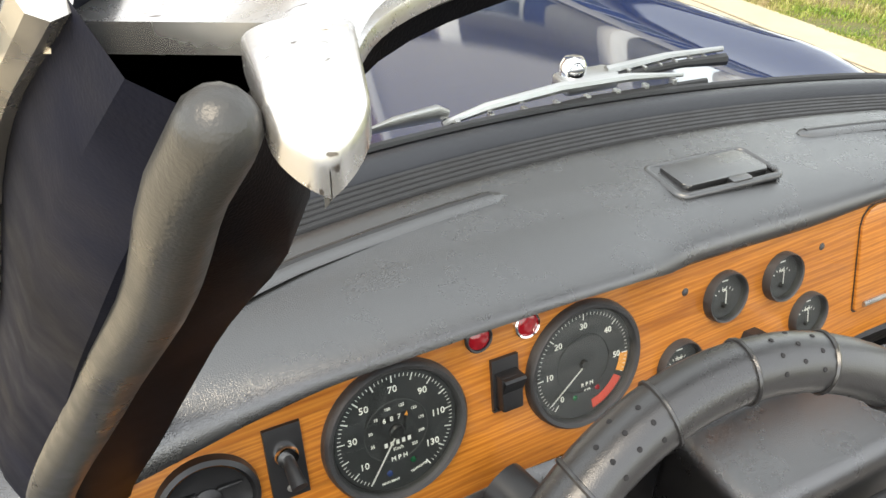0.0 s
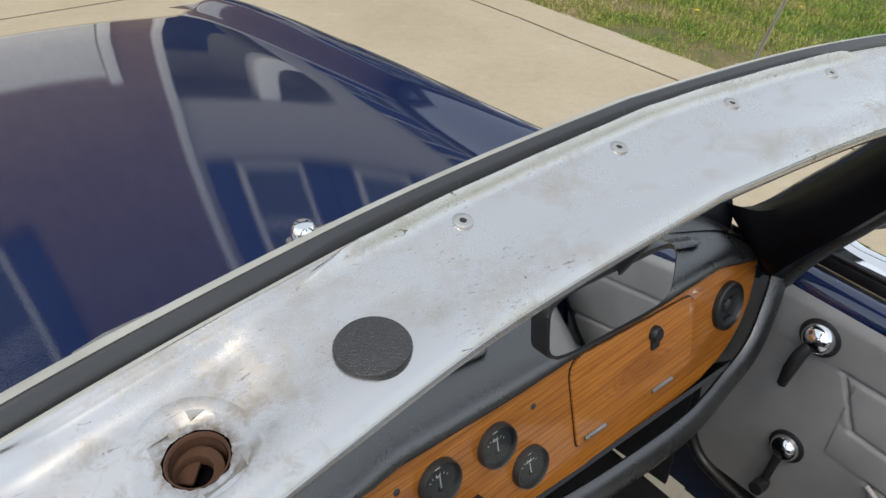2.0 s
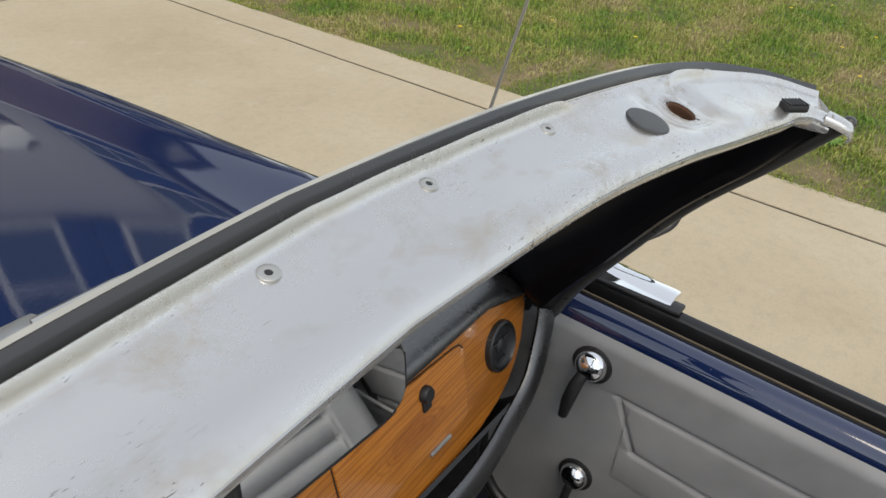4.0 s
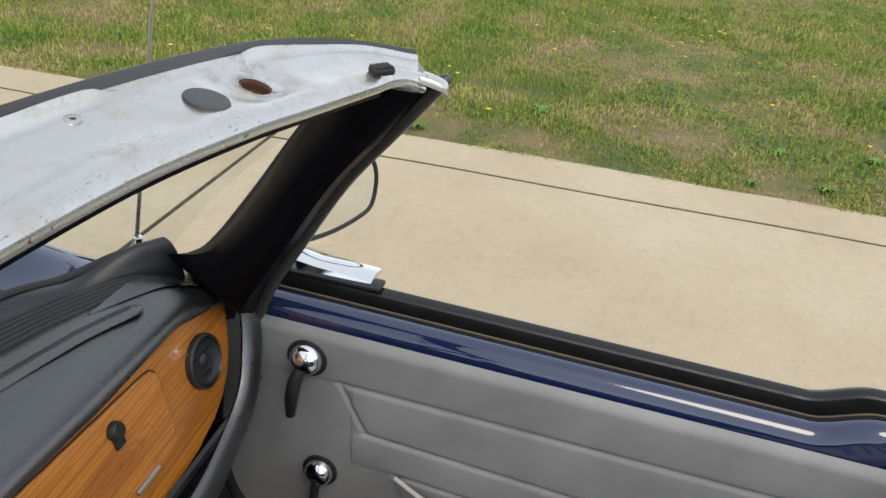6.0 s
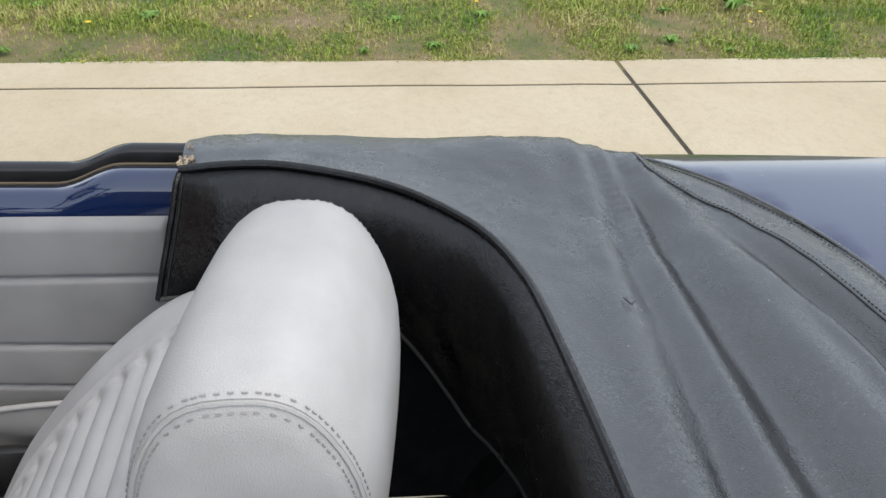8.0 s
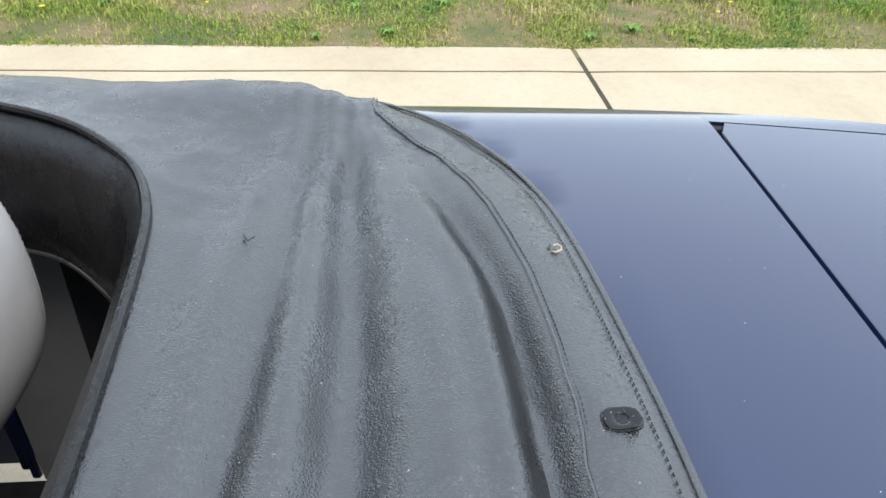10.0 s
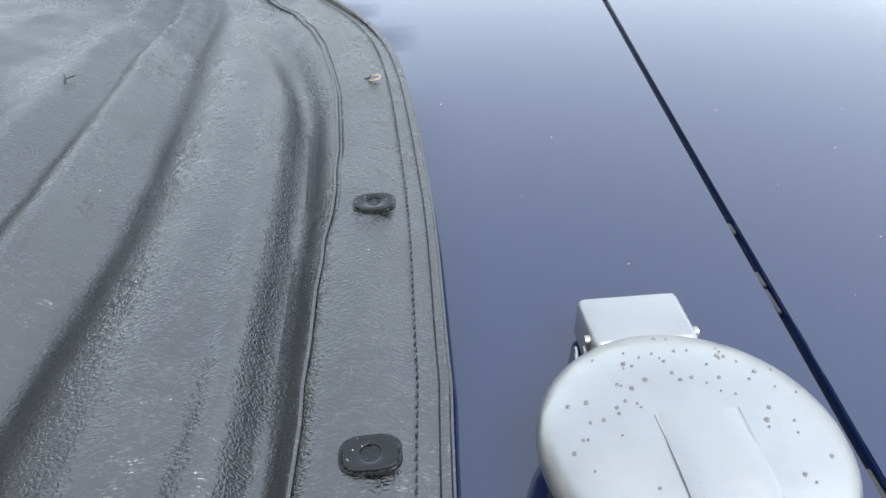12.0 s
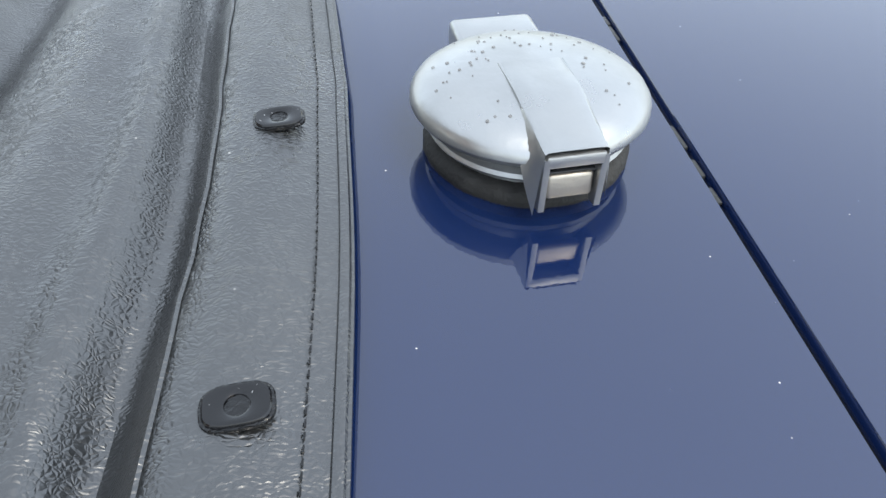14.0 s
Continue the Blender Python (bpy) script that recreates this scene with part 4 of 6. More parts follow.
# steering wheel
WC, wax = V(-0.267, -0.242, 1.011), V(0.0, -0.842, 0.540).normalized()
wu = V(1, 0, 0)
wq = wax.cross(wu).normalized()
if wq.z < 0:
    wq = -wq
WR, RR = 0.200, 0.0175
steer = part("steering_wheel", tube([WC + (wu * math.cos(a) + wq * math.sin(a)) * WR for a in steps(0, 2 * math.pi * 95 / 96, 96)], RR, 16, True), WHEELV, car, "black perforated leather steering wheel with laced bands")
for k in range(22):
    a = 2 * math.pi * (k + 0.3) / 22
    c = WC + (wu * math.cos(a) + wq * math.sin(a)) * WR
    out = (wu * math.cos(a) + wq * math.sin(a))
    tan = (-wu * math.sin(a) + wq * math.cos(a))
    part("rim_band", tube([c + (out * math.cos(b) + wax * math.sin(b)) * RR + tan * 0.004 * math.sin(b) for b in steps(0, 2 * math.pi * 19 / 20, 20)], 0.0016, 6, True), WHEELV, steer)
    if k % 2 == 0:
        bm = bmesh.new()
        for ia, ib in ((0.05, 0.5), (0.05, 1.1), (0.05, 1.7), (0.12, 0.2), (0.12, 0.8), (0.12, 1.4), (0.19, 0.5), (0.19, 1.1), (0.19, 1.7)):
            a2 = a + ia + 0.02
            o2 = wu * math.cos(a2) + wq * math.sin(a2)
            nrm = o2 * math.cos(ib) + wax * math.sin(ib)
            p = WC + o2 * WR + nrm * (RR + 0.0002)
            lathe([(0.0001, 0.0001), (0.0013, 0.0001), (0.0016, -0.0004)], Matrix.Translation(p) @ nrm.to_track_quat("Z", "Y").to_matrix().to_4x4(), 8, bm)
        part("rim_perforation", bm, CARPET, steer, kind="stuff")
for a in (math.pi / 2 + 0.0, math.pi * 7 / 6, math.pi * 11 / 6):
    o = wu * math.cos(a + math.pi) + wq * math.sin(a + math.pi)
    part("spoke", tube([WC - wax * 0.03 + o * 0.03, WC - wax * 0.018 + o * 0.1, WC + o * (WR - 0.008)], 0.013, 10, flat=0.28, up=wax), CAST, steer)
part("hub", lathe([(0.0001, 0.0), (0.03, -0.002), (0.04, -0.012), (0.042, -0.03), (0.03, -0.05)], Matrix.Translation(WC - wax * 0.012) @ wax.to_track_quat("Z", "Y").to_matrix().to_4x4(), 32), BLACKP, steer)
part("steering_column", tube([WC - wax * 0.05, WC - wax * 0.32], 0.03, 24), BLACKP, car, "black steering column cowl")
part("column_stalk", tube([V(-0.30, 0.02, 0.93), V(-0.285, -0.03, 0.925), V(-0.27, -0.075, 0.915)], 0.024, 20), BLACKP, car)

# ---- windscreen ----
def crown(x, y):
    """Height of the header's upper face."""
    return 1.476 + 0.21 * (y + 0.1) - 0.12 * x * x


OUT = [(0, 0, -0.063), (0.15, 0.15, -0.068), (0.27, 0.27, -0.076), (0.36, 0.36, -0.085), (0.43, 0.43, -0.101), (0.49, 0.484, -0.126), (0.54, 0.527, -0.152), (0.58, 0.560, -0.179)]
REAR = [(0, 0, -0.142), (0.15, 0.15, -0.148), (0.27, 0.27, -0.162), (0.334, 0.334, -0.173), (0.396, 0.396, -0.182), (0.44, 0.434, -0.187), (0.48, 0.465, -0.190), (0.515, 0.484, -0.197), (0.55, 0.4915, -0.204), (0.58, 0.496, -0.212)]


def header_at(s, v):
    """A spot of the header: s from -0.58 to 0.58 across, v from 0 at the front edge to 1 at the rear edge."""
    a, sg = abs(s), 1 if s >= 0 else -1
    ox, oy = lerp([(p[0], p[1]) for p in OUT], a), lerp([(p[0], p[2]) for p in OUT], a)
    rx, ry = lerp([(p[0], p[1]) for p in REAR], a), lerp([(p[0], p[2]) for p in REAR], a)
    x, y = ox + (rx - ox) * v, oy + (ry - oy) * v
    z = crown(x, y) - 0.002 * ease(0.50, 0.58, a)
    return V(sg * x, y, z)


def header_sv(x, y):
    """The header's own s and v of a spot in its middle part."""
    oy, ry = lerp([(p[0], p[2]) for p in OUT], abs(x)), lerp([(p[0], p[2]) for p in REAR], abs(x))
    return x, (oy - y) / (oy - ry)


SS = steps(-0.58, 0.58, 141)


def relief(s, v):
    a = abs(s)
    dent = -0.0038 * ease(*((0.252, 0.272) if s < 0 else (0.285, 0.300)), a) * ease(0.368, 0.348, a) * ease(0.27, 0.36, v) * ease(0.98, 0.62, v)
    ridge = (0.0062 * bell(v, 0.262, 0.022) + 0.0026 * ease(0.32, 0.28, v)) * (1 - 0.85 * ease(0.20, 0.23, a) * ease(0.37, 0.33, a) * ease(0.20, 0.26, v)) * (0.55 + 0.45 * ease(0.46, 0.36, a))
    dish = -0.0034 * math.sin(math.pi * min(1, max(0, (v - 0.29) / 0.70))) ** 2 - 0.0080 * (1 - math.sqrt(1 - min(1, max(0, (v - 0.80) / 0.20)) ** 2))
    wav = 0.0012 * noise.noise(V(s * 9, v * 2, 4)) + 0.0004 * noise.noise(V(s * 30, v * 4, 9))
    return dent + ridge + dish + wav


def surface_up(x, y, d=0.010):
    """The header's upward direction round a spot."""
    h = lambda a, b: crown(a, b) + relief(*header_sv(a, b))
    return V((h(x - d, y) - h(x + d, y)) / (2 * d), (h(x, y - d) - h(x, y + d)) / (2 * d), 1).normalized()


HR = 0.0104
HOLES = ((-0.294, -0.136), (0.327, -0.131))
PLUGS = ((-0.220, -0.134), (0.267, -0.128))
rows = []
VS = [0.215, 0.225, 0.235, 0.245, 0.255, 0.265, 0.275, 0.285, 0.295, 0.305, 0.315, 0.33, 0.36, 0.40, 0.45, 0.50, 0.55, 0.60, 0.65, 0.70, 0.75, 0.80, 0.85, 0.89, 0.93, 0.96, 0.98]
for s in SS:
    row = [header_at(s, 0.20) + V(0, 0, -0.006), header_at(s, 0.205) + V(0, 0, 0.002)]
    for v in VS:
        row.append(header_at(s, v) + V(0, 0, relief(s, v)))
    e = header_at(s, 1.0)
    row += [e + V(0, -0.0004, -0.0078), e + V(0, 0.0016, -0.0088), e + V(0, 0.0024, -0.0098), e + V(0, 0.0008, -0.0110), e + V(0, 0.0004, -0.0128), e + V(0, 0.0010, -0.0150), e + V(0, 0.0040, -0.0166), e + V(0, 0.030, -0.0176)]
    rows.append(row)
bm = grid(rows)
# latch holes cut through the sheet
cut = []
for hx, hy in HOLES:
    c = header_at(*header_sv(hx, hy))
    cut += [f for f in bm.faces if (f.calc_center_median() - c).length < 0.0175]
bmesh.ops.delete(bm, geom=cut, context="FACES")
header = part("windscreen_header", bm, SILVER, car, "worn silver-painted windscreen top rail with scratches and two latch holes")
for (hx, hy), plug in zip(HOLES, PLUGS):
    sg = math.copysign(1, hx)
    c = header_at(*header_sv(hx, hy)) + V(0, 0, relief(*header_sv(hx, hy)))
    m = Matrix.Translation(c) @ surface_up(hx, hy).to_track_quat("Z", "Y").to_matrix().to_4x4()
    rim = lathe([(0.0245, 0), (0.0235, 0), (0.0215, 0), (0.0195, 0), (0.0175, 0), (0.015, 0), (HR + 0.0030, 0), (HR + 0.0018, 0)], m, 48, closed=False)
    for v_ in rim.verts:
        q = header_sv(v_.co.x, v_.co.y)
        near = ease(0.019, 0.0140, (v_.co.xy - c.xy).length)
        v_.co.z = (header_at(*q).z + relief(*q)) * (1 - near) + near * (v_.co.z + 0.0004) + 0.00015 - 0.0006 * ease(0.0236, 0.0245, (v_.co.xy - c.xy).length)
    for v_ in rim.verts:
        d_ = v_.co - c
        if d_.xy.length < HR + 0.0026:
            v_.co -= d_ * (0.07 * (0.4 + noise.noise(v_.co * 420)))
    part("latch_hole_surround", rim, SILVER, header)
    part("latch_hole_rim", lathe([(HR + 0.0010, 0.0002), (HR + 0.0006, 0.0002), (HR, -0.0006), (HR - 0.0002, -0.003)], m, 28, closed=False), RUST, header, "rusted edge of the latch hole")
    part("latch_hole", lathe([(HR - 0.0005, -0.0015), (HR, -0.010), (HR * 0.98, -0.020)], m, 24, closed=False), RUST, header, "rusty latch hole")
    part("latch_hole_floor", lathe([(HR, -0.020), (0.0001, -0.020)], m, 24, closed=False), BLACKP, header)
    part("latch_hole_plate", lathe([(HR * 1.02, -0.0065), (HR * 0.66, -0.0068), (HR * 0.62, -0.0078), (HR * 0.62, -0.012)], m @ Matrix.Translation((sg * 0.0022, -0.0012, 0)), 24, closed=False), RUST, header)
    part("latch_hole_tab", block((sg * 0.006, 0.003, -0.011), (0.007, 0.014, 0.002), m, 0.0008), RUST, header)
    p = header_at(*header_sv(*plug)) + V(0, 0, relief(*header_sv(*plug)))
    m = Matrix.Translation(p + V(0, 0, 0.0004)) @ surface_up(*plug).to_track_quat("Z", "Y").to_matrix().to_4x4()
    part("rubber_plug", lathe([(0.0155, -0.002), (0.0157, 0.001), (0.0150, 0.0022), (0.012, 0.0026), (0.0001, 0.0026)], m, 36), CRACKLE, header, "flat round black plug")
for spot in ((-0.393, -0.127), (-0.146, -0.098), (-0.034, -0.094), (0.068, -0.095), (0.18, -0.099), (0.425, -0.118)):
    s, v = header_sv(*spot)
    p = header_at(s, v) + V(0, 0, relief(s, v))
    m = Matrix.Translation(p) @ V(0, -0.21, 1).to_track_quat("Z", "Y").to_matrix().to_4x4()
    rv = part("rivet", lathe([(0.0052, -0.001), (0.0050, 0.0006), (0.0040, 0.0011), (0.0018, 0.0007), (0.0016, 0.0002)], m, 20, closed=False), STEEL, header)
    part("rivet_core", lathe([(0.0001, 0.0009), (0.0014, 0.0006), (0.0018, -0.0004)], m, 12), BLACKP, rv)
part("trim_strip", grid([[header_at(s, v) + V(0, 0, h) for v, h in ((-0.025, -0.012), (-0.025, -0.002), (-0.012, 0.0005), (0.03, 0.0012), (0.052, 0.0008), (0.056, -0.004))] for s in SS]), STRIP, header, "thin bright edge strip")
part("rubber_seal", grid([[header_at(s, v) + V(0, 0, h) for v, h in ((0.056, -0.004), (0.060, -0.0005), (0.072, 0.0034), (0.090, 0.0058), (0.108, 0.0064), (0.126, 0.0054), (0.146, 0.0022), (0.162, -0.0025), (0.17, -0.006))] for s in SS]), TUBESEAL, header, "dark rubber seal along the header")
part("channel_lip", grid([[header_at(s, v) + V(0, 0, h) for v, h in ((0.165, -0.006), (0.170, 0.0002), (0.180, 0.0014), (0.205, 0.0016), (0.214, 0.001))] for s in SS]), STRIP, header)
tab = []
for u in [0, 0.2, 0.4, 0.55, 0.66, *(0.72 + 0.28 * math.sin(math.pi / 2 * q) for q in steps(0.05, 1, 14))]:
    y = -0.206 - 0.0245 * u
    tip = math.sqrt(max(0, 1 - max(0, (u - 0.72) / 0.28) ** 2))
    xc, hw = 0.5025 + 0.004 * u, (0.0100 - 0.0022 * u) * (0.015 + 0.985 * tip)
    zz = crown(0.505, y) - 0.0035 - 0.003 * u * u - 0.0045 * (1 - tip)
    tab.append([V(xc - hw, y, zz - 0.006), *[V(xc - hw * math.cos(math.pi * k / 12), y, zz - 0.002 + 0.0042 * math.sin(math.pi * k / 12) ** 0.6 * (0.3 + 0.7 * tip)) for k in range(13)], V(xc + hw, y, zz - 0.006)])
tab.append([p + V(0, 0.004, -0.004) for p in tab[-1]])
for sg in (-1, 1):
    part("header_end_tab", grid([[V(sg * p.x, p.y, p.z) for p in r] for r in tab]), SILVER, header, "rounded silver tab at the end of the header")
    part("header_end_face", grid([[header_at(sg * 0.58, v) + V(0, 0, h) for h in (0.0005 if v > 0.2 else -0.006, -0.003, -0.005)] for v in steps(0.2, 1.0, 12)]), BRIGHT, header)
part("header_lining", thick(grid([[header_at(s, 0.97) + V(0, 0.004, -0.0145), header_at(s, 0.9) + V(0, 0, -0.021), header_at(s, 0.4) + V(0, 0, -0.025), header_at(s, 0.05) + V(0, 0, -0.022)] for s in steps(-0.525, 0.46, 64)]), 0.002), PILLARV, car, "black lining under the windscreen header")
p = header_at(0.453, 0.97)
part("seal_clip", block((0, 0, 0.003), (0.020, 0.014, 0.007), Matrix.Translation(p) @ Matrix.Rotation(-0.75, 4, "Z"), 0.002), RUBBER, header, "short ribbed black rubber piece")
for k in range(6):
    part("clip_rib", block((-0.0075 + 0.003 * k, 0, 0.0068), (0.0013, 0.014, 0.0012), Matrix.Translation(p) @ Matrix.Rotation(-0.75, 4, "Z")), RUBBER, header)

# pillars
for sg in (-1, 1):
    A = curve3([(0.600, 0.170, 1.085), (0.602, 0.103, 1.105), (0.580, 0.023, 1.198), (0.545, -0.072, 1.336), (0.505, -0.13, 1.402), (0.478, -0.165, 1.414)], 26)
    B = curve3([(0.665, 0.080, 0.955), (0.650, 0.045, 1.035), (0.625, -0.010, 1.125), (0.590, -0.090, 1.250), (0.550, -0.165, 1.345), (0.519, -0.218, 1.412)], 26)
    C = curve3([(0.705, 0.190, 1.000), (0.690, 0.140, 1.075), (0.662, 0.060, 1.180), (0.615, -0.050, 1.320), (0.572, -0.140, 1.388), (0.545, -0.198, 1.402)], 26)
    F = curve3([(0.670, 0.235, 1.060), (0.650, 0.185, 1.120), (0.622, 0.090, 1.210), (0.585, -0.010, 1.335), (0.550, -0.100, 1.405), (0.520, -0.155, 1.430)], 26)
    if sg < 0:
        C = curve3([(0.695, 0.190, 1.000), (0.682, 0.140, 1.065), (0.654, 0.060, 1.165), (0.602, -0.050, 1.285), (0.560, -0.140, 1.381), (0.536, -0.200, 1.427)], 26)
    flip = lambda p: V(sg * p.x + (0.022 * ease(1.43, 1.22, p.z) if sg < 0 else 0), p.y, p.z)
    inner, outer = [], []
    F = [a * 0.6 + c * 0.4 + V(0.002, 0.003, 0.004) for a, c in zip(A, C)]
    for a, b, c, f_ in zip(A, B, C, F):
        k = len(inner) / 25
        roll = V(-0.050, -0.008, 0.002) * ease(1.0, 0.72, k) * ease(-0.05, 0.12, k)
        inner.append([flip(p) for p in (f_, f_ * 0.5 + a * 0.5, a, a * 0.82 + b * 0.18 + roll * 0.45, a * 0.60 + b * 0.40 + roll * 0.78, a * 0.35 + b * 0.65 + roll, a * 0.15 + b * 0.85 + roll * 0.95, a * 0.04 + b * 0.96 + roll * 0.55, b)])
        outer.append([flip(p) for p in (b, b * 0.93 + c * 0.07 + V(0.002, -0.003, 0), b * 0.5 + c * 0.5 + V(0.004, -0.008, 0), c, c * 0.5 + f_ * 0.5 + V(0.006, 0.006, 0), f_)])
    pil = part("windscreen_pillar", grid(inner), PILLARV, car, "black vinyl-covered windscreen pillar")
    part("pillar_outer", grid(outer), CHANNEL, pil, "dark outer channel of the pillar")
    part("drip_strip", tube([flip(p + V(0.003, 0, 0.001)) for p in C], 0.0045, 8), BRIGHT, pil, "bright drip strip")
    seal = [flip(b * 0.95 + c * 0.05 + V(-0.002, -0.004, -0.002)) - V(sg * (0.0095 * ease(10, 16, k) - 0.0035 * ease(7, 10, k) - 0.0095 * ease(20, 25, k)), 0, 0) for k, (b, c) in enumerate(zip(B, C))]
    onward = (seal[-1] - seal[-3]).normalized()
    seal += [seal[-1] + onward * q for q in (0.003, 0.0055, 0.0075, 0.0085)]
    part("pillar_seal", tube(seal, [0.0135 - 0.0066 * (k / 25) ** 1.5 for k in range(26)] + [0.0066, 0.0056, 0.0036, 0.0005], 14), SEALR, pil, "black rubber pillar seal")
# lower frame of the windscreen
def frame_y(x):
    return base_y(x) + 0.028


def frame_z(x):
    return pad_zone(x) - 0.030 * ease(0.45, 0.62, abs(x)) - 0.004


rows = []
for x in steps(-0.625, 0.625, 80):
    y, z = frame_y(x), frame_z(x)
    rise = 0.045 * ease(0.50, 0.60, abs(x))
    rows.append([V(x, y + 0.002, z - 0.03), V(x, y + 0.002, z - 0.002), *[V(x, y + 0.028 - 0.026 * math.cos(a), z - 0.002 + (0.022 + rise) * math.sin(a)) for a in steps(0.15, math.pi - 0.5, 12)], V(x, y + 0.056, z + 0.004), V(x, y + 0.058, z - 0.04)])
part("windscreen_lower_frame", grid(rows), FRAMEV, car, "black lower windscreen frame")
part("windscreen_gasket", tube([V(x, frame_y(x) + 0.052, frame_z(x) + 0.016 + 0.03 * ease(0.50, 0.60, abs(x))) for x in steps(-0.61, 0.61, 60)], 0.006, 8), RUBBER, car, "black windscreen gasket")
rows = []
for s in steps(-0.56, 0.56, 40):
    t_ = header_at(s, 0.12) + V(0, 0, -0.014)
    xb = s * 1.09
    b_ = V(xb, frame_y(xb) + 0.034, frame_z(xb) + 0.012)
    rows.append([t_ + (b_ - t_) * q + V(0, 0.02, 0.012) * math.sin(math.pi * q) for q in steps(0, 1, 9)])
gl_ = part("windscreen_glass", grid(rows), GLASS, car, "clear curved windscreen glass")
gl_.visible_shadow = False
# inside mirror
mm = Matrix.Translation((0.030, -0.066, 1.322)) @ Matrix.Rotation(radians(-2), 4, "Z") @ Matrix.Rotation(radians(84), 4, "X")
out = []
for k in range(40):
    a = 2 * math.pi * k / 40
    c, s = math.cos(a), math.sin(a)
    out.append((0.067 * math.copysign(abs(c) ** 0.36, c), 0.030 * math.copysign(abs(s) ** 0.42, s)))
im = part("inside_mirror", slab(out, mm @ Matrix.Translation((0, 0, -0.016)), 0.016, 0.003), BLACKP, car, "long inside mirror with a black rim")
part("mirror_glass", slab([(x * 0.965, y * 0.87) for x, y in out], mm, 0.0008), MIRROR, im)
part("mirror_stem", tube([mm @ V(0, 0.01, -0.012), V(0.040, -0.075, 1.38), V(0.040, -0.095, 1.450)], 0.006, 10), BLACKP, im)

# ---- bodywork ----
YAW = 0.075


def deck_z(x, y):
    a = abs(x)
    return 1.0175 + 0.012 * (y + 1.7) - 0.050 * x * x - 1.5 * max(0, a - 0.64) ** 2 - 0.10 * max(0, -2.1 - y) ** 1.5


def deck_edge(y):
    return lerp([(-2.40, 0.54), (-2.10, 0.645), (-1.854, 0.704), (-1.66, 0.736), (-1.45, 0.764), (-1.0, 0.770)], y)


def gap_y(x):
    return -1.8005 - 0.045 * x - 0.040 * x * x


def hood_rim(x):
    return lerp([(0.0, -1.616), (0.185, -1.615), (0.423, -1.598), (0.581, -1.542), (0.687, -1.466), (0.75, -1.384)], abs(x)) + 0.06 * max(0, -x)


# rear deck between the hood and the boot lid, with the wings beside the lid
LID = 0.655


def lid_x(y, sg):
    return sg * (LID - 0.185 * max(0, gap_y(sg * LID) - y))


rows = []
for q in steps(-1, 1, 61):
    row = []
    for k, v in enumerate(steps(0, 1, 14)):
        y1 = gap_y(q * 0.72) + 0.003
        y = -1.30 + (y1 + 1.30) * v
        x = q * deck_edge(y)
        y = -1.30 + (gap_y(x) + 0.003 + 1.30) * v
        row.append(V(x, y, deck_z(x, y) - 0.07 * ease(hood_rim(x) + 0.026, hood_rim(x) + 0.08, y)))
    last = row[-1]
    row += [last + V(0, -0.0012, -0.0015), last + V(0, -0.0014, -0.016)]
    rows.append(row)
part("rear_deck", grid(rows), PAINT, car, "glossy navy rear deck panel")
for sg in (-1, 1):
    rows = []
    for y in steps(gap_y(sg * LID) + 0.003, -2.39, 20):
        xi, xo = lid_x(y, sg) + sg * 0.003, sg * deck_edge(y)
        rows.append([V(xi + sg * 0.0012, y, deck_z(xi, y) - 0.016), V(xi + sg * 0.001, y, deck_z(xi, y) - 0.0015), *[V(xi + (xo - xi) * f_, y, deck_z(xi + (xo - xi) * f_, y)) for f_ in steps(0, 1, 6)]])
    part("rear_wing_top", grid(rows), PAINT, car)
    rows = []
    for y in [*steps(-0.90, -2.39, 24)]:
        xo = deck_edge(y)
        z = deck_z(xo, min(y, -1.0)) if y < -1.2 else deck_z(xo, -1.2) + 0.0
        rows.append([V(sg * xo, y, z), V(sg * (xo + 0.008), y, z - 0.006), V(sg * (xo + 0.014), y, z - 0.03), V(sg * (xo + 0.02), y, z - 0.2), V(sg * (xo + 0.01), y, 0.45), V(sg * (xo - 0.03), y, 0.28)])
    part("rear_wing_side", grid(rows), PAINT, car, "navy rear wing")
rows = []
for q in steps(-1, 1, 41):
    row = []
    for v in steps(0, 1, 16):
        xg = q * (LID - 0.003)
        y0 = gap_y(xg) - 0.003 - 0.012 * ease(0.96, 1.0, abs(q))
        y = y0 + (-2.36 - y0) * v
        x = q * abs(lid_x(y, 1)) - math.copysign(0.003, q) if q else 0
        row.append(V(x, y, deck_z(x, y) + 0.0008))
    a = row[0]
    rows.append([a + V(0, 0.0012, -0.02), a + V(0, 0.001, -0.0015)] + row + [row[-1] + V(0, -0.02, -0.05), row[-1] + V(0, -0.02, -0.3)])
part("boot_lid", grid(rows), PAINT, car, "navy boot lid with a dark shut line")
part("boot_gutter", tube([V(x, gap_y(x), deck_z(x, gap_y(x)) - 0.013) for x in steps(-0.61, 0.61, 40)], 0.0085, 8), RUBBER, car, "black boot seal in the shut line")
for x, l in ((0.079, 0.013), (0.060, 0.020), (-0.063, 0.022), (-0.092, 0.015), (-0.115, 0.013), (0.13, 0.011)):
    part("sealer_scrap", block((x, gap_y(x) + 0.0005, deck_z(x, gap_y(x)) - 0.003), (l, 0.003, 0.003), bevel=0.001), SEALR, car)
for sg in (-1, 1):
    part("boot_gutter", tube([V(lid_x(y, sg), y, deck_z(lid_x(y, sg), y) - 0.013) for y in steps(gap_y(sg * LID), -2.36, 14)], 0.0085, 8), RUBBER, car)
part("tail_panel", thick(grid([[V(x, -2.39 + 0.05 * x * x, z) for z in (0.99, 0.7, 0.5, 0.3)] for x in steps(-0.52, 0.52, 12)]), 0.01), PAINT, car)

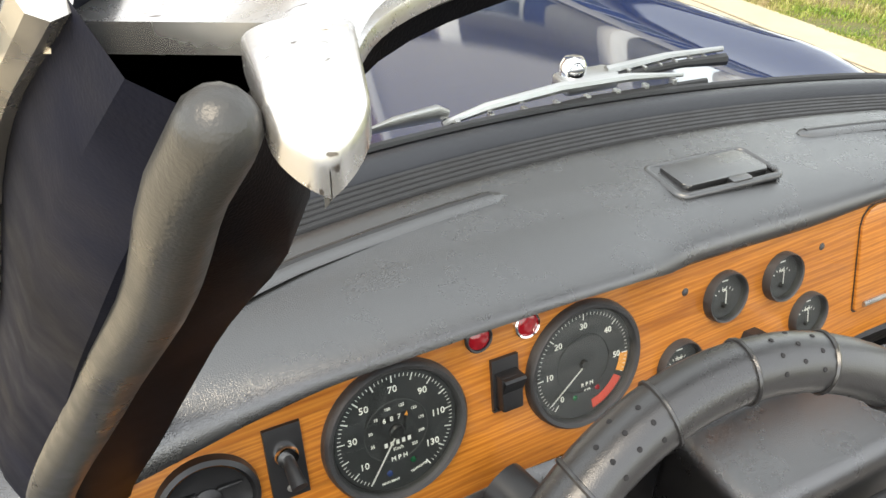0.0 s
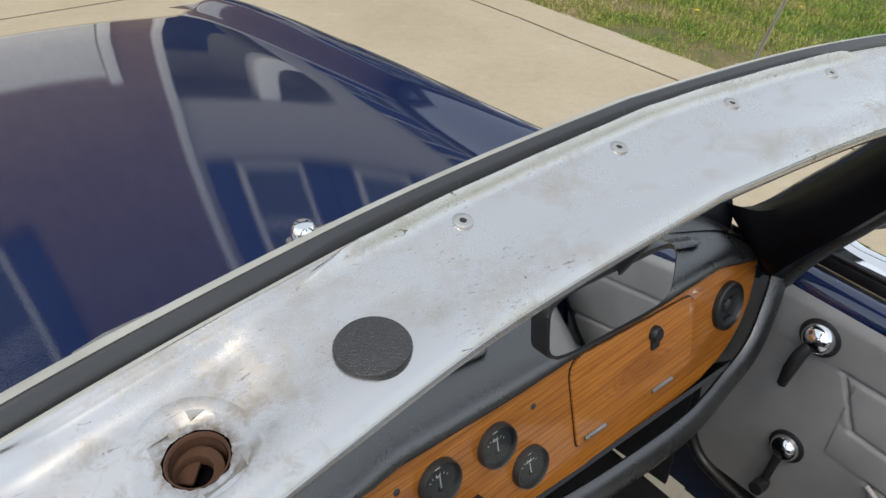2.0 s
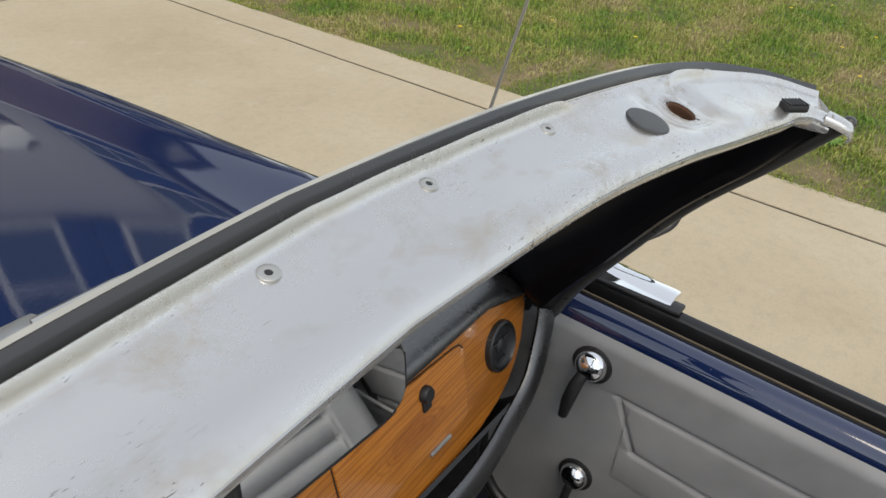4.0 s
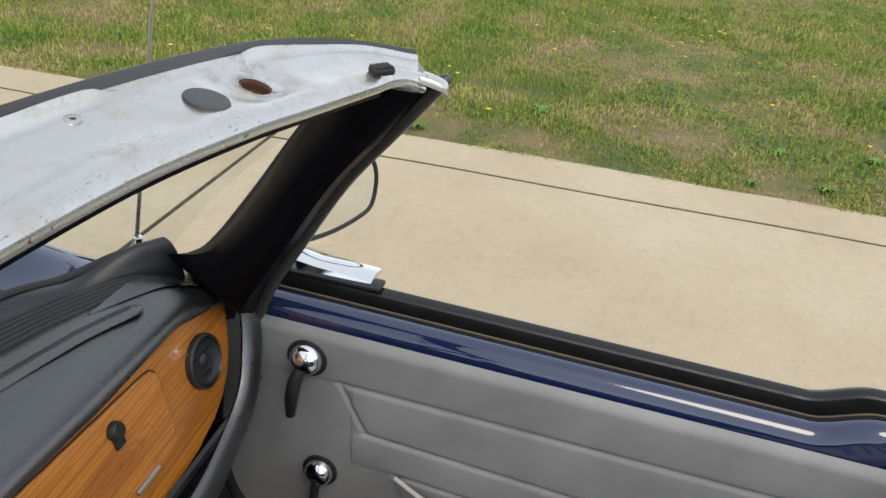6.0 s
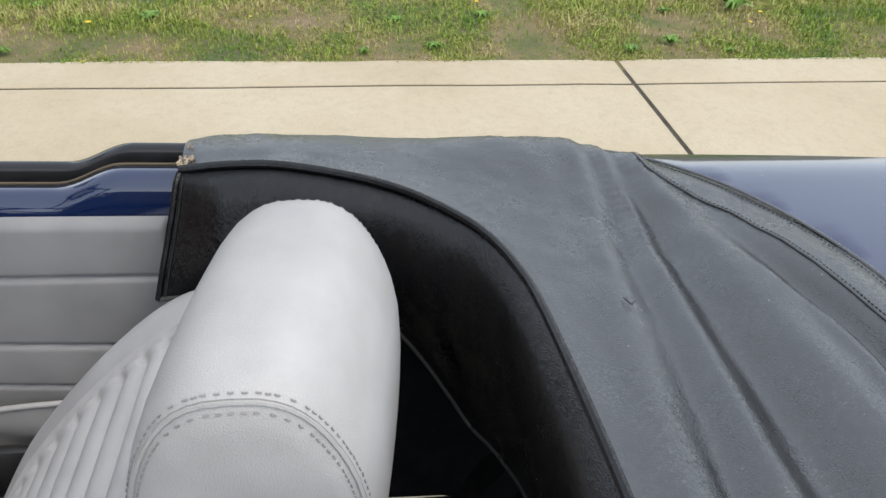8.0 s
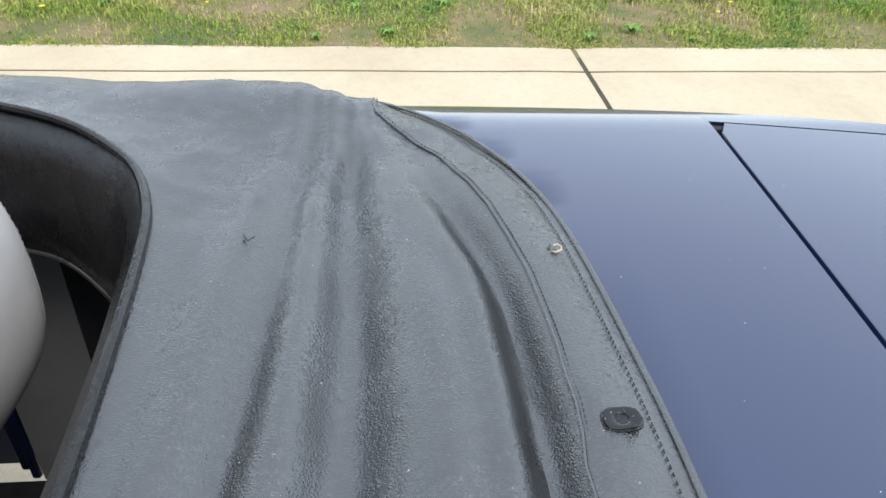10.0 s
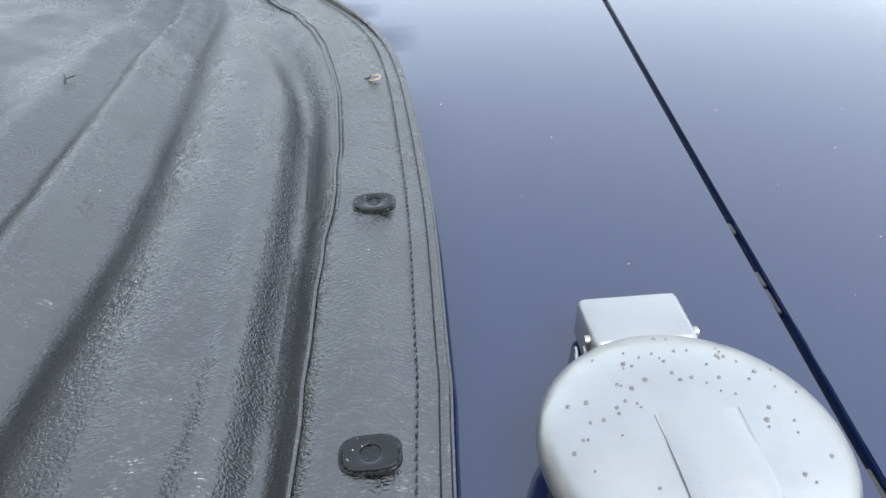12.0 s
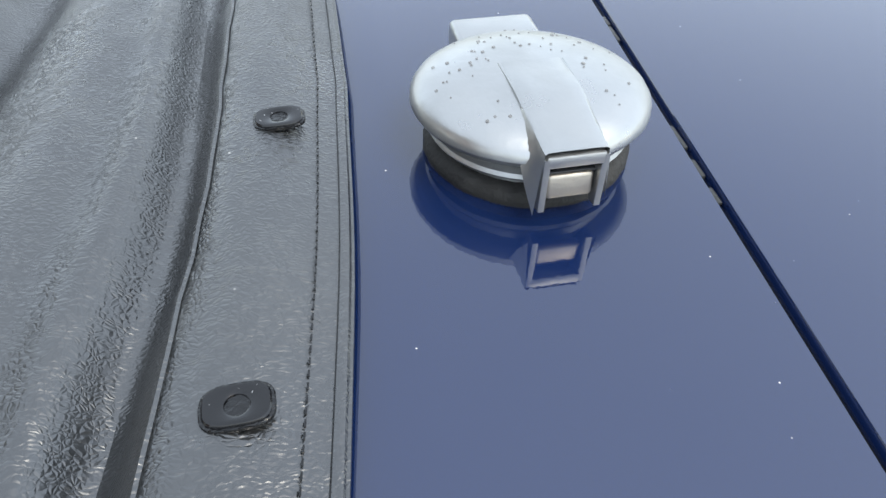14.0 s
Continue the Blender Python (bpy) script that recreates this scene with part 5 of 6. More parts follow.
# bonnet, scuttle and front wings
def nose_z(x, y):
    zc = lerp([(0.30, 1.045), (0.42, 1.020), (0.60, 1.005), (1.2, 0.975), (1.9, 0.925), (2.25, 0.875)], y)
    a = abs(x)
    return zc - 0.045 * (a / 0.6) ** 2 + 0.062 * bell(a, 0.66, 0.085) * ease(0.25, 0.6, y) - 0.16 * ease(0.68, 0.78, a)


def nose_half(y):
    return lerp([(0.05, 0.775), (0.6, 0.775), (1.6, 0.76), (2.1, 0.70), (2.32, 0.62)], y)


rows = []
for q in steps(-1, 1, 71):
    row = []
    for y in [0.30, 0.34, 0.38, 0.42, *steps(0.47, 2.12, 28), 2.18, 2.24, 2.28, 2.31, 2.32]:
        x = q * nose_half(y)
        row.append(V(x, y, nose_z(x, y) - 0.5 * max(0, y - 2.20) ** 1.2))
    row.append(row[-1] + V(0, -0.02, -0.3))
    rows.append(row)
part("bonnet", grid(rows), PAINT, car, "glossy navy bonnet and front wings")
for sg in (-1, 1):
    rows = []
    for y in [0.12, 0.2, 0.3, *steps(0.4, 2.31, 22)]:
        x = nose_half(y)
        z = nose_z(x, max(0.3, y)) - 0.5 * max(0, y - 2.20) ** 1.2
        rows.append([V(sg * (x - 0.10), y, nose_z(x - 0.10, max(0.3, y)) - (0.02 if y < 0.3 else 0.001)), V(sg * x, y, z), V(sg * (x + 0.012), y, z - 0.04), V(sg * (x + 0.012), y, 0.6), V(sg * (x - 0.02), y, 0.3)])
    part("front_wing_side", grid(rows), PAINT, car, "navy front wing")
for sg in (-1, 1):
    for y in (1.25, -1.55):
        w = part("wheel", lathe([(0.14, -0.08), (0.30, -0.085), (0.325, -0.06), (0.33, 0.0), (0.325, 0.06), (0.30, 0.085), (0.14, 0.08)], pose(sg * 0.64, y, 0.33, 0, 90, 0), 40), RUBBER, car, "black tyre on the concrete")
        part("rim", lathe([(0.0001, 0.04), (0.08, 0.05), (0.15, 0.06), (0.19, 0.085), (0.19, -0.085)], pose(sg * 0.64, y, 0.33, 0, 90 * sg, 0), 32), CAST, w)
part("floor_pan", block((0, 0.05, 0.36), (1.30, 4.0, 0.04), bevel=0.01), CARPET, car, "black carpeted floor")
part("firewall", block((0, 0.32, 0.66), (1.30, 0.03, 0.60)), CARPET, car)
part("rear_bulkhead", block((0, -1.36, 0.66), (1.30, 0.03, 0.58)), CARPET, car, "black carpeted rear bulkhead")

# wipers parked on the scuttle: a knuckle, a bridge with claws and a rubber blade, and the next spindle with its arm
wp = part("wiper", tube([V(-0.275, 0.384, 1.099), V(-0.24, 0.384, 1.104), V(-0.19, 0.381, 1.108), V(-0.178, 0.380, 1.104)], [0.006, 0.012, 0.016, 0.010], 10, flat=0.55), CAST, car, "dull silver wiper arm and blade")
part("wiper_bridge", tube([V(-0.185, 0.374, 1.096), V(-0.13, 0.372, 1.108), V(-0.03, 0.371, 1.116), V(0.07, 0.369, 1.114), V(0.16, 0.368, 1.104)], [0.004, 0.006, 0.007, 0.006, 0.003], 8), CAST, wp)
part("wiper_blade", tube([V(-0.20, 0.362, 1.088), V(0.0, 0.366, 1.096), V(0.20, 0.364, 1.090)], 0.005, 8), RUBBER, wp)
for k in range(8):
    part("blade_claw", block((-0.17 + 0.045 * k, 0.367, 1.098), (0.006, 0.010, 0.008), bevel=0.001), CAST, wp)
wq_ = part("wiper_spindle", block((0.055, 0.432, 1.090), (0.085, 0.040, 0.022), bevel=0.006, segs=3), CAST, car, "dull silver wiper spindle and arm")
part("spindle_cap", lathe([(0.018, 0), (0.018, 0.016), (0.013, 0.024), (0.0001, 0.026)], pose(0.035, 0.436, 1.098, 0, 0, 0), 20), CHROME, wq_)
part("wiper_arm", tube([V(0.085, 0.430, 1.098), V(0.18, 0.422, 1.108), V(0.272, 0.415, 1.108)], [0.008, 0.006, 0.004], 8), CAST, wq_)
part("wiper_blade", tube([V(0.09, 0.416, 1.094), V(0.20, 0.412, 1.098), V(0.275, 0.410, 1.094)], [0.005, 0.006, 0.009], 8), RUBBER, wq_)
for k in range(6):
    part("blade_claw", block((0.11 + 0.026 * k, 0.414, 1.101), (0.004, 0.008, 0.006), bevel=0.001), CAST, wq_)
# aerial on the wing
an = part("aerial", tube([V(0.690, 0.285, 1.04), V(0.688, 0.248, 1.20), V(0.684, 0.155, 1.60), V(0.680, 0.062, 2.0)], [0.0032, 0.0028, 0.0022, 0.0016], 8), STEEL, car, "thin steel aerial rod on the wing")
part("aerial_base", lathe([(0.013, -0.02), (0.013, 0.004), (0.009, 0.010), (0.007, 0.026), (0.0001, 0.028)], pose(0.691, 0.287, 1.012, 6, 0, 0), 20), CHROME, an)

# ---- doors ----
def door_top(y):
    return 0.9945 + 0.028 * y + 0.028 * ease(-0.70, -0.785, y)


def panel_top(y):
    return 0.969 + 0.0235 * y


def line1(y):
    return 0.879 + 0.022 * (y + 0.06)


def line2(y):
    return 0.789 + 0.066 * (y + 0.10)


def line3(y):
    return 0.716 + 0.082 * (y + 0.154)


def groove(d, w):
    return math.exp(-((d / w) ** 2))


def door(sg):
    flip = lambda p: V(sg * p.x, p.y, p.z)
    ys = steps(0.16, -0.868, 100)
    zt = [door_top(y) for y in ys]
    rows = [[V(0.664, y, panel_top(y) - 0.03), V(0.664, y, panel_top(y) - 0.001), V(0.665, y, z - 0.018), V(0.670, y, z - 0.006), V(0.680, y, z), V(0.690, y, z + 0.001), V(0.697, y, z - 0.001), V(0.699, y, z - 0.006)] for y, z in zip(ys, zt)]
    dr = part("door", grid([[flip(p) for p in r] for r in rows]), PAINT, car, "navy car door with a grey vinyl inner panel")
    rows = [[V(0.699, y, z - 0.006), V(0.701, y, z - 0.001), V(0.704, y, z - 0.001), V(0.706, y, z - 0.010), V(0.7065, y, z - 0.045), V(0.735, y, z - 0.045), V(0.736, y, z - 0.010), V(0.738, y, z - 0.001), V(0.741, y, z + 0.001)] for y, z in zip(ys, zt)]
    part("window_slot", grid([[flip(p) for p in r] for r in rows]), RUBBER, dr, "black rubber window slot")
    part("slot_felt", tube([flip(V(0.7035, y, z + 0.0008)) for y, z in zip(ys, zt)], 0.0016, 6), OLDFELT, dr)
    rows = [[V(0.741, y, z + 0.001), V(0.748, y, z + 0.004), V(0.757, y, z + 0.003), V(0.763, y, z - 0.003), V(0.764, y, z - 0.010)] for y, z in zip(ys, zt)]
    part("door_capping", grid([[flip(p) for p in r] for r in rows]), GLOSSB, dr, "glossy black outer capping strip")
    rows = [[V(0.762, y, z - 0.008), V(0.770, y, z - 0.03), V(0.785, y, z - 0.2), V(0.78, y, 0.5), V(0.75, y, 0.3)] for y, z in zip(ys, zt)]
    part("door_skin", grid([[flip(p) for p in r] for r in rows]), PAINT, dr)
    part("door_shut_face", block((sg * 0.700, -0.870, 0.69), (0.10, 0.012, 0.58), bevel=0.003), PAINT, dr)
    # padded inner panel with stitched lines
    rows = []
    for y in steps(0.150, -0.838, 360):
        row = []
        lo, hi = 0.535, panel_top(y)
        rear = ease(-0.838, -0.826, y)
        for k in range(122):
            z = lo + (hi - lo) * k / 121
            b = 0.0
            # front ends of the quilted bands
            d1 = y + 0.061 + (0.879 - z) * 0.46
            d3 = y + 0.154 + (0.716 - z) * 0.56
            g = max(groove(z - line1(y), 0.0035) * ease(-0.045, -0.062, y), groove(z - line2(y), 0.0035) * ease(-0.09, -0.104, y), groove(z - line3(y), 0.0035) * ease(-0.14, -0.155, y))
            if 0.789 < z < 0.879:
                g = max(g, groove(d1, 0.0035))
            if z < 0.716:
                g = max(g, groove(d3, 0.004))
            pillow = 0.0
            for a, c in ((line1(y), line2(y)), (line2(y), line3(y)), (line1(y), hi)):
                a, c = max(a, c), min(a, c)
                if c < z < a and (y < -0.08 or a == hi):
                    pillow = max(pillow, math.sin(math.pi * (z - c) / (a - c)) ** 0.5)
            b = -0.0055 * g + 0.0025 * pillow
            edge = ease(hi, hi - 0.016, z)
            x = 0.6625 - 0.010 * math.sqrt(max(0, edge)) * (1 if y > -0.82 else math.sqrt(max(0, rear))) - b
            row.append(V(sg * x, y, z))
        rows.append(row)
    part("door_panel", grid(rows), PANELV, dr, "grey padded vinyl door panel with stitched bands")
    # stitching along the bands
    bm = bmesh.new()
    for fn, y0 in ((line1, -0.065), (line2, -0.106)):
        for k in range(int((y0 + 0.82) / 0.0052)):
            y = y0 - 0.0052 * k
            block((sg * 0.6555, y, fn(y) + 0.0042), (0.0008, 0.0034, 0.0008), bm=bm)
    part("panel_stitching", bm, THREAD, dr)
    # map pocket
    top = curve3([(0.648, -0.154, 0.716), (0.632, -0.22, 0.697), (0.622, -0.32, 0.686), (0.618, -0.41, 0.678), (0.624, -0.47, 0.660), (0.628, -0.52, 0.654), (0.632, -0.60, 0.660), (0.640, -0.72, 0.658), (0.646, -0.82, 0.660)], 60)
    rows = []
    for p in top:
        bottom = V(0.650, max(-0.83, p.y - 0.10 * ease(-0.9, -0.15, p.y)), 0.540)
        row = []
        for v in steps(0, 1, 16):
            c = p + (bottom - p) * v
            sag = 0.012 * math.sin(math.pi * v) + 0.006 * noise.noise(V(p.y * 9, v * 2.5, 3)) * math.sin(math.pi * v) + 0.005 * math.sin(7 * v + p.y * 22) * math.sin(math.pi * v) * 0.7
            row.append(flip(V(c.x - sag, c.y, c.z)))
        rows.append(row)
    pk = part("map_pocket", grid(rows), PANELV, dr, "sagging grey vinyl map pocket")
    part("pocket_piping", tube([flip(p + V(-0.001, 0, 0.002)) for p in top], 0.0042, 10), SEATV, pk, "pale piping on the pocket edge")
    part("pocket_hem", tube([flip(V(0.648, y, 0.541)) for y in steps(-0.25, -0.83, 20)], 0.004, 8), PANELV, pk)
    part("pocket_hem", tube([flip(V(0.6515, -0.154 - 0.098 * f_, 0.714 - 0.172 * f_)) for f_ in steps(0, 1, 10)], 0.0025, 8), BLACKP, pk)
    # latch handle and winder
    def boss(y, z, r):
        return lathe([(r * 1.16, 0.0), (r * 1.16, 0.003), (r * 1.05, 0.005), (r, 0.006), (r * 0.93, 0.014), (r * 0.72, 0.021), (r * 0.38, 0.025), (0.0001, 0.026)], Matrix.Translation((sg * 0.652, y, z)) @ V(-sg, 0, 0.12).to_track_quat("Z", "Y").to_matrix().to_4x4(), 36)

    h = part("door_handle", boss(-0.010, 0.918, 0.0255), CHROME, dr, "chrome boss with a black lever handle")
    part("handle_ring", lathe([(0.0315, 0), (0.0315, 0.004), (0.0275, 0.006)], Matrix.Translation((sg * 0.6515, -0.010, 0.918)) @ V(-sg, 0, 0.05).to_track_quat("Z", "Y").to_matrix().to_4x4(), 36), BLACKP, h)
    part("lever", tube([flip(V(0.634, -0.005, 0.908)), flip(V(0.624, 0.000, 0.888)), flip(V(0.622, 0.005, 0.858)), flip(V(0.624, 0.009, 0.822))], [0.009, 0.0105, 0.0105, 0.0075], 14), BLACKP, h)
    w = part("window_winder", boss(-0.026, 0.688, 0.024), CHROME, dr, "chrome boss with a black winder handle")
    part("handle_ring", lathe([(0.0295, 0), (0.0295, 0.004), (0.026, 0.006)], Matrix.Translation((sg * 0.6515, -0.026, 0.688)) @ V(-sg, 0, 0.05).to_track_quat("Z", "Y").to_matrix().to_4x4(), 36), BLACKP, w)
    part("winder_arm", tube([flip(V(0.634, -0.025, 0.676)), flip(V(0.627, -0.024, 0.652)), flip(V(0.624, -0.022, 0.618))], [0.008, 0.0072, 0.0072], 12), BLACKP, w)
    part("winder_knob", tube([flip(V(0.630, -0.022, 0.610)), flip(V(0.616, -0.022, 0.610)), flip(V(0.598, -0.022, 0.612))], [0.010, 0.013, 0.012], 16), BLACKP, w)
    # seal down the rear edge and the B post behind it
    part("door_seal", tube([flip(V(0.690, -0.874, 1.005)), flip(V(0.672, -0.876, 0.985)), flip(V(0.664, -0.874, 0.93)), flip(V(0.660, -0.845, 0.80)), flip(V(0.656, -0.80, 0.70)), flip(V(0.655, -0.72, 0.58))], 0.010, 10), RUBBER, car, "black rubber door seal")
    part("b_post", thick(grid([[flip(V(x, -0.895 - 0.1 * (0.66 - x), z)) for x in (0.672, 0.69, 0.72, 0.755)] for z in (0.40, 0.7, 0.9, 1.0)]), 0.02), PAINT, car, "navy door pillar")
    part("b_post_face", block((sg * 0.674, -0.885, 0.69), (0.060, 0.014, 0.61), bevel=0.004), PAINT, car, "navy rear face of the door opening")
    part("front_door_seal", tube([flip(p) for p in curve3([(0.668, 0.10, 0.97), (0.662, 0.135, 0.86), (0.660, 0.155, 0.70), (0.650, 0.13, 0.56), (0.645, 0.02, 0.515), (0.64, -0.3, 0.50)], 30)], 0.012, 10), RUBBER, car)
    part("footwell_trim", thick(grid([[flip(V(x, y, z)) for z in (0.42, 0.6, 0.85)] for x, y in ((0.64, 0.15), (0.625, 0.30))]), 0.008), CARPET, car, "black footwell side trim")
    return dr


door(1), door(-1)
# chrome wedge and mirror on the passenger door
wedge = part("quarter_trim", grid([[V(0.742 + 0.0 * k, y, 0.998), V(0.748, y, 1.002 + 0.024 * h), V(0.768, y, 1.006 + 0.026 * h), V(0.790 + 0.030 * h, y, 1.002 + 0.004 * h), V(0.796 + 0.035 * h, y, 0.990)] for k, (y, h) in enumerate(((0.15, 1.0), (0.105, 0.95), (0.06, 0.7), (0.02, 0.45), (-0.03, 0.28), (-0.065, 0.2), (-0.072, 0.12), (-0.074, -0.2)))], ends=False), CHROME, car, "polished chrome wedge at the front of the window slot")
part("trim_shoe", block((0.752, 0.01, 1.0), (0.030, 0.20, 0.008), bevel=0.003), RUBBER, wedge)
fm = Matrix.Translation((0.925, 0.030, 1.055)) @ V(-0.53, -0.835, 0.13).to_track_quat("Z", "Y").to_matrix().to_4x4()
shape = [(p.x, p.y) for p in curve3([(-0.120, -0.030, 0), (-0.098, 0.004, 0), (-0.062, 0.052, 0), (-0.030, 0.074, 0), (0.0, 0.076, 0), (0.034, 0.068, 0), (0.051, 0.046, 0), (0.055, 0.010, 0), (0.040, -0.034, 0), (0.010, -0.049, 0), (-0.035, -0.058, 0), (-0.075, -0.060, 0), (-0.105, -0.057, 0), (-0.120, -0.043, 0)], 48)][::-1]
mir = part("door_mirror", slab(shape, fm @ Matrix.Translation((0, 0, -0.03)), 0.03, 0.006), CHROME, car, "chrome door mirror with a black-edged glass")
part("mirror_rim", tube([fm @ V(x * 0.97, y * 0.97, 0.0) for x, y in shape], 0.0045, 8, True), RUBBER, mir)
part("mirror_glass", slab([(x * 0.94, y * 0.94) for x, y in shape], fm, 0.001), MIRROR, mir)
part("mirror_stalk", tube([fm @ V(-0.05, -0.03, -0.025), V(0.86, 0.075, 1.02), V(0.80, 0.08, 1.010)], 0.008, 12), CHROME, mir)

# ---- passenger and driver seats ----
def rounded(y0, y1, z0, z1, r, n, p=2.6):
    cy, cz, hy, hz = (y0 + y1) / 2, (z0 + z1) / 2, (y1 - y0) / 2, (z1 - z0) / 2
    out = []
    for k in range(n):
        a = 2 * math.pi * k / n
        c, s = math.cos(a), math.sin(a)
        out.append((cy + hy * math.copysign(abs(c) ** (2 / p), c), cz + hz * math.copysign(abs(s) ** (2 / p), s)))
    return out


def seat(mid, label):
    st = empty("seat", label, "car seat")
    st.parent = car
    X = lambda dx: mid + dx
    # head restraint: a pad with flat stitched side faces
    def head_ring(k, dx):
        pts = []
        for y, z in rounded(-0.100, 0.100, -0.165, 0.165, 0, 44, 2.7):
            taper = 1 - 0.16 * ease(-0.02, 0.165, z) ** 1.5
            pts.append(V(X(dx) - 0.018, -1.006 - 0.13 * dx + y * taper * k * 0.96, 0.965 + z * k * 0.96))
        return pts

    rows = [head_ring(max(0.02, k), -d) for k, d in [(0.02, 0.123), (0.4, 0.126), (0.70, 0.125), (0.81, 0.1225), (0.845, 0.1195), (0.87, 0.1180), (0.895, 0.1190), (0.93, 0.112), (0.96, 0.098), (0.983, 0.075), (0.996, 0.04), (1.0, 0.0)]]
    rows += [head_ring(max(0.02, k), d) for k, d in [(0.996, 0.04), (0.983, 0.075), (0.96, 0.098), (0.93, 0.112), (0.895, 0.1190), (0.87, 0.1180), (0.845, 0.1195), (0.81, 0.1225), (0.70, 0.125), (0.4, 0.126), (0.02, 0.123)]]
    hd = part("headrest", grid(rows, True, True), SEATV, st, "large pale grey stitched headrest")
    for s_ in (-1, 1):
        part("headrest_seam", tube([p for p in head_ring(0.87, s_ * 0.1185)], 0.0022, 6, True), SEATV, hd)
        bm = bmesh.new()
        for kk, dx in ((0.828, 0.1215), (0.912, 0.1162)):
            ring = head_ring(kk, s_ * dx)
            dense = []
            for a, b in zip(ring, ring[1:] + ring[:1]):
                m_ = max(1, int((b - a).length / 0.0058))
                dense += [(a + (b - a) * q / m_, (b - a).normalized()) for q in range(m_)]
            for p, d in dense:
                tube([p - d * 0.0019 + V(s_ * 0.0004, 0, 0), p + V(s_ * 0.0008, 0, 0), p + d * 0.0019 + V(s_ * 0.0004, 0, 0)], 0.0007, 5, bm=bm)
        part("headrest_stitching", bm, THREAD, hd)
    # backrest: tall pad with wide bolster border and fluted middle
    spine = curve3([(0, -0.535, 0.500), (0, -0.588, 0.600), (0, -0.645, 0.695), (0, -0.708, 0.775), (0, -0.775, 0.848), (0, -0.840, 0.905), (0, -0.902, 0.942), (0, -0.960, 0.958)], 61)

    def back_at(v):
        """The front of the backrest at v along its height, and the way out of it."""
        i = min(59, int(v * 60))
        p, d = spine[i] + (spine[i + 1] - spine[i]) * (v * 60 - i), (spine[i + 1] - spine[i]).normalized()
        return p, V(0, d.z, -d.y)

    W = 0.262

    def half_at(v):
        return W * (1 - 0.30 * max(0, (v - 0.66) / 0.34) ** 2.6)

    rows = []
    for v in steps(0, 1, 150):
        half = half_at(v)
        p0, fr = back_at(v)
        row = []
        for u in steps(-1, 1, 97):
            a = abs(u)
            rim_ = 1 - a**6
            endv = 1 - max(0, (v - 0.86) / 0.14) ** 2.4
            inner = ease(0.60, 0.56, a) * ease(0.86, 0.83, v)
            flute = abs(math.sin(v * 0.66 / 0.045 * math.pi)) ** 0.4
            h = 0.085 * math.sqrt(max(0, rim_)) * math.sqrt(max(0.0, endv)) + 0.014 * bell(a, 0.83, 0.12) * math.sqrt(max(0, endv))
            h -= inner * (0.026 - 0.018 * flute)
            h -= 0.006 * groove(a - 0.60, 0.014) * ease(0.88, 0.86, v) + 0.004 * groove(v - 0.895, 0.010) * ease(0.52, 0.58, a) + 0.003 * groove(a - 0.925, 0.012)
            row.append(V(X(u * half), 0, 0) + p0 + fr * (h - 0.090))
        rows.append(row)
    part("backrest", grid(rows), SEATV, st, "pale grey fluted vinyl backrest")
    part("backrest_shell", grid([[V(X(u * half_at(v)), 0, 0) + back_at(v)[0] - back_at(v)[1] * (0.090 + 0.05 * math.sqrt(max(0, 1 - u**6))) for u in steps(-1, 1, 21)] for v in steps(0, 1, 20)]), SEATV, st)
    bm = bmesh.new()

    def sewn(u, v):
        a = abs(u)
        endv = max(0.0, 1 - max(0, (v - 0.86) / 0.14) ** 2.4)
        h = 0.085 * math.sqrt(max(0, 1 - a**6)) * math.sqrt(endv) + 0.014 * bell(a, 0.83, 0.12) * math.sqrt(endv)
        return V(X(u * half_at(v)), 0, 0) + back_at(v)[0] + back_at(v)[1] * (h - 0.0895)

    lines = [[sewn(s_ * u, q) for u in steps(0.58, 0.92, 22)] for s_ in (-1, 1) for q in (0.884, 0.906)]
    lines += [[sewn(s_ * 0.905, v) for v in steps(0.15, 0.88, 110)] for s_ in (-1, 1)]
    for line in lines:
        for a, b in zip(line, line[1:]):
            block((0, 0, 0), ((b - a).length * 0.62, 0.0011, 0.0011), Matrix.Translation((a + b) / 2) @ (b - a).to_track_quat("X", "Z").to_matrix().to_4x4(), bm=bm)
    part("backrest_stitching", bm, THREAD, st)
    # cushion
    rows = []
    for v in steps(0, 1, 40):
        y = -0.12 - 0.45 * v
        row = []
        for u in steps(-1, 1, 61):
            a = abs(u)
            inner = ease(0.72, 0.66, a) * ease(0.10, 0.16, v)
            fl = abs(math.sin(u * 0.245 / 0.042 * math.pi)) ** 0.55
            z = 0.545 + (0.105 * math.sqrt(max(0, 1 - a**8)) + 0.015 * bell(a, 0.84, 0.12)) * math.sqrt(max(0, 1 - max(0, 1 - v / 0.12) ** 2)) - 0.06 * v - inner * (0.022 - 0.008 * fl)
            row.append(V(X(u * 0.245), y, z))
        rows.append(row)
    part("cushion", grid(rows), SEATV, st, "pale grey fluted seat cushion")
    part("seat_base", block((mid, -0.35, 0.46), (0.46, 0.48, 0.14), bevel=0.03), BLACKP, st)
    part("recliner_cover", block((mid + 0.262 * (1 if mid > 0 else -1), -0.56, 0.58), (0.02, 0.10, 0.09), bevel=0.008), BLACKP, st, "black hinge cover of the seat")
    return st


seat(0.328, "pale grey vinyl passenger seat with a large headrest")

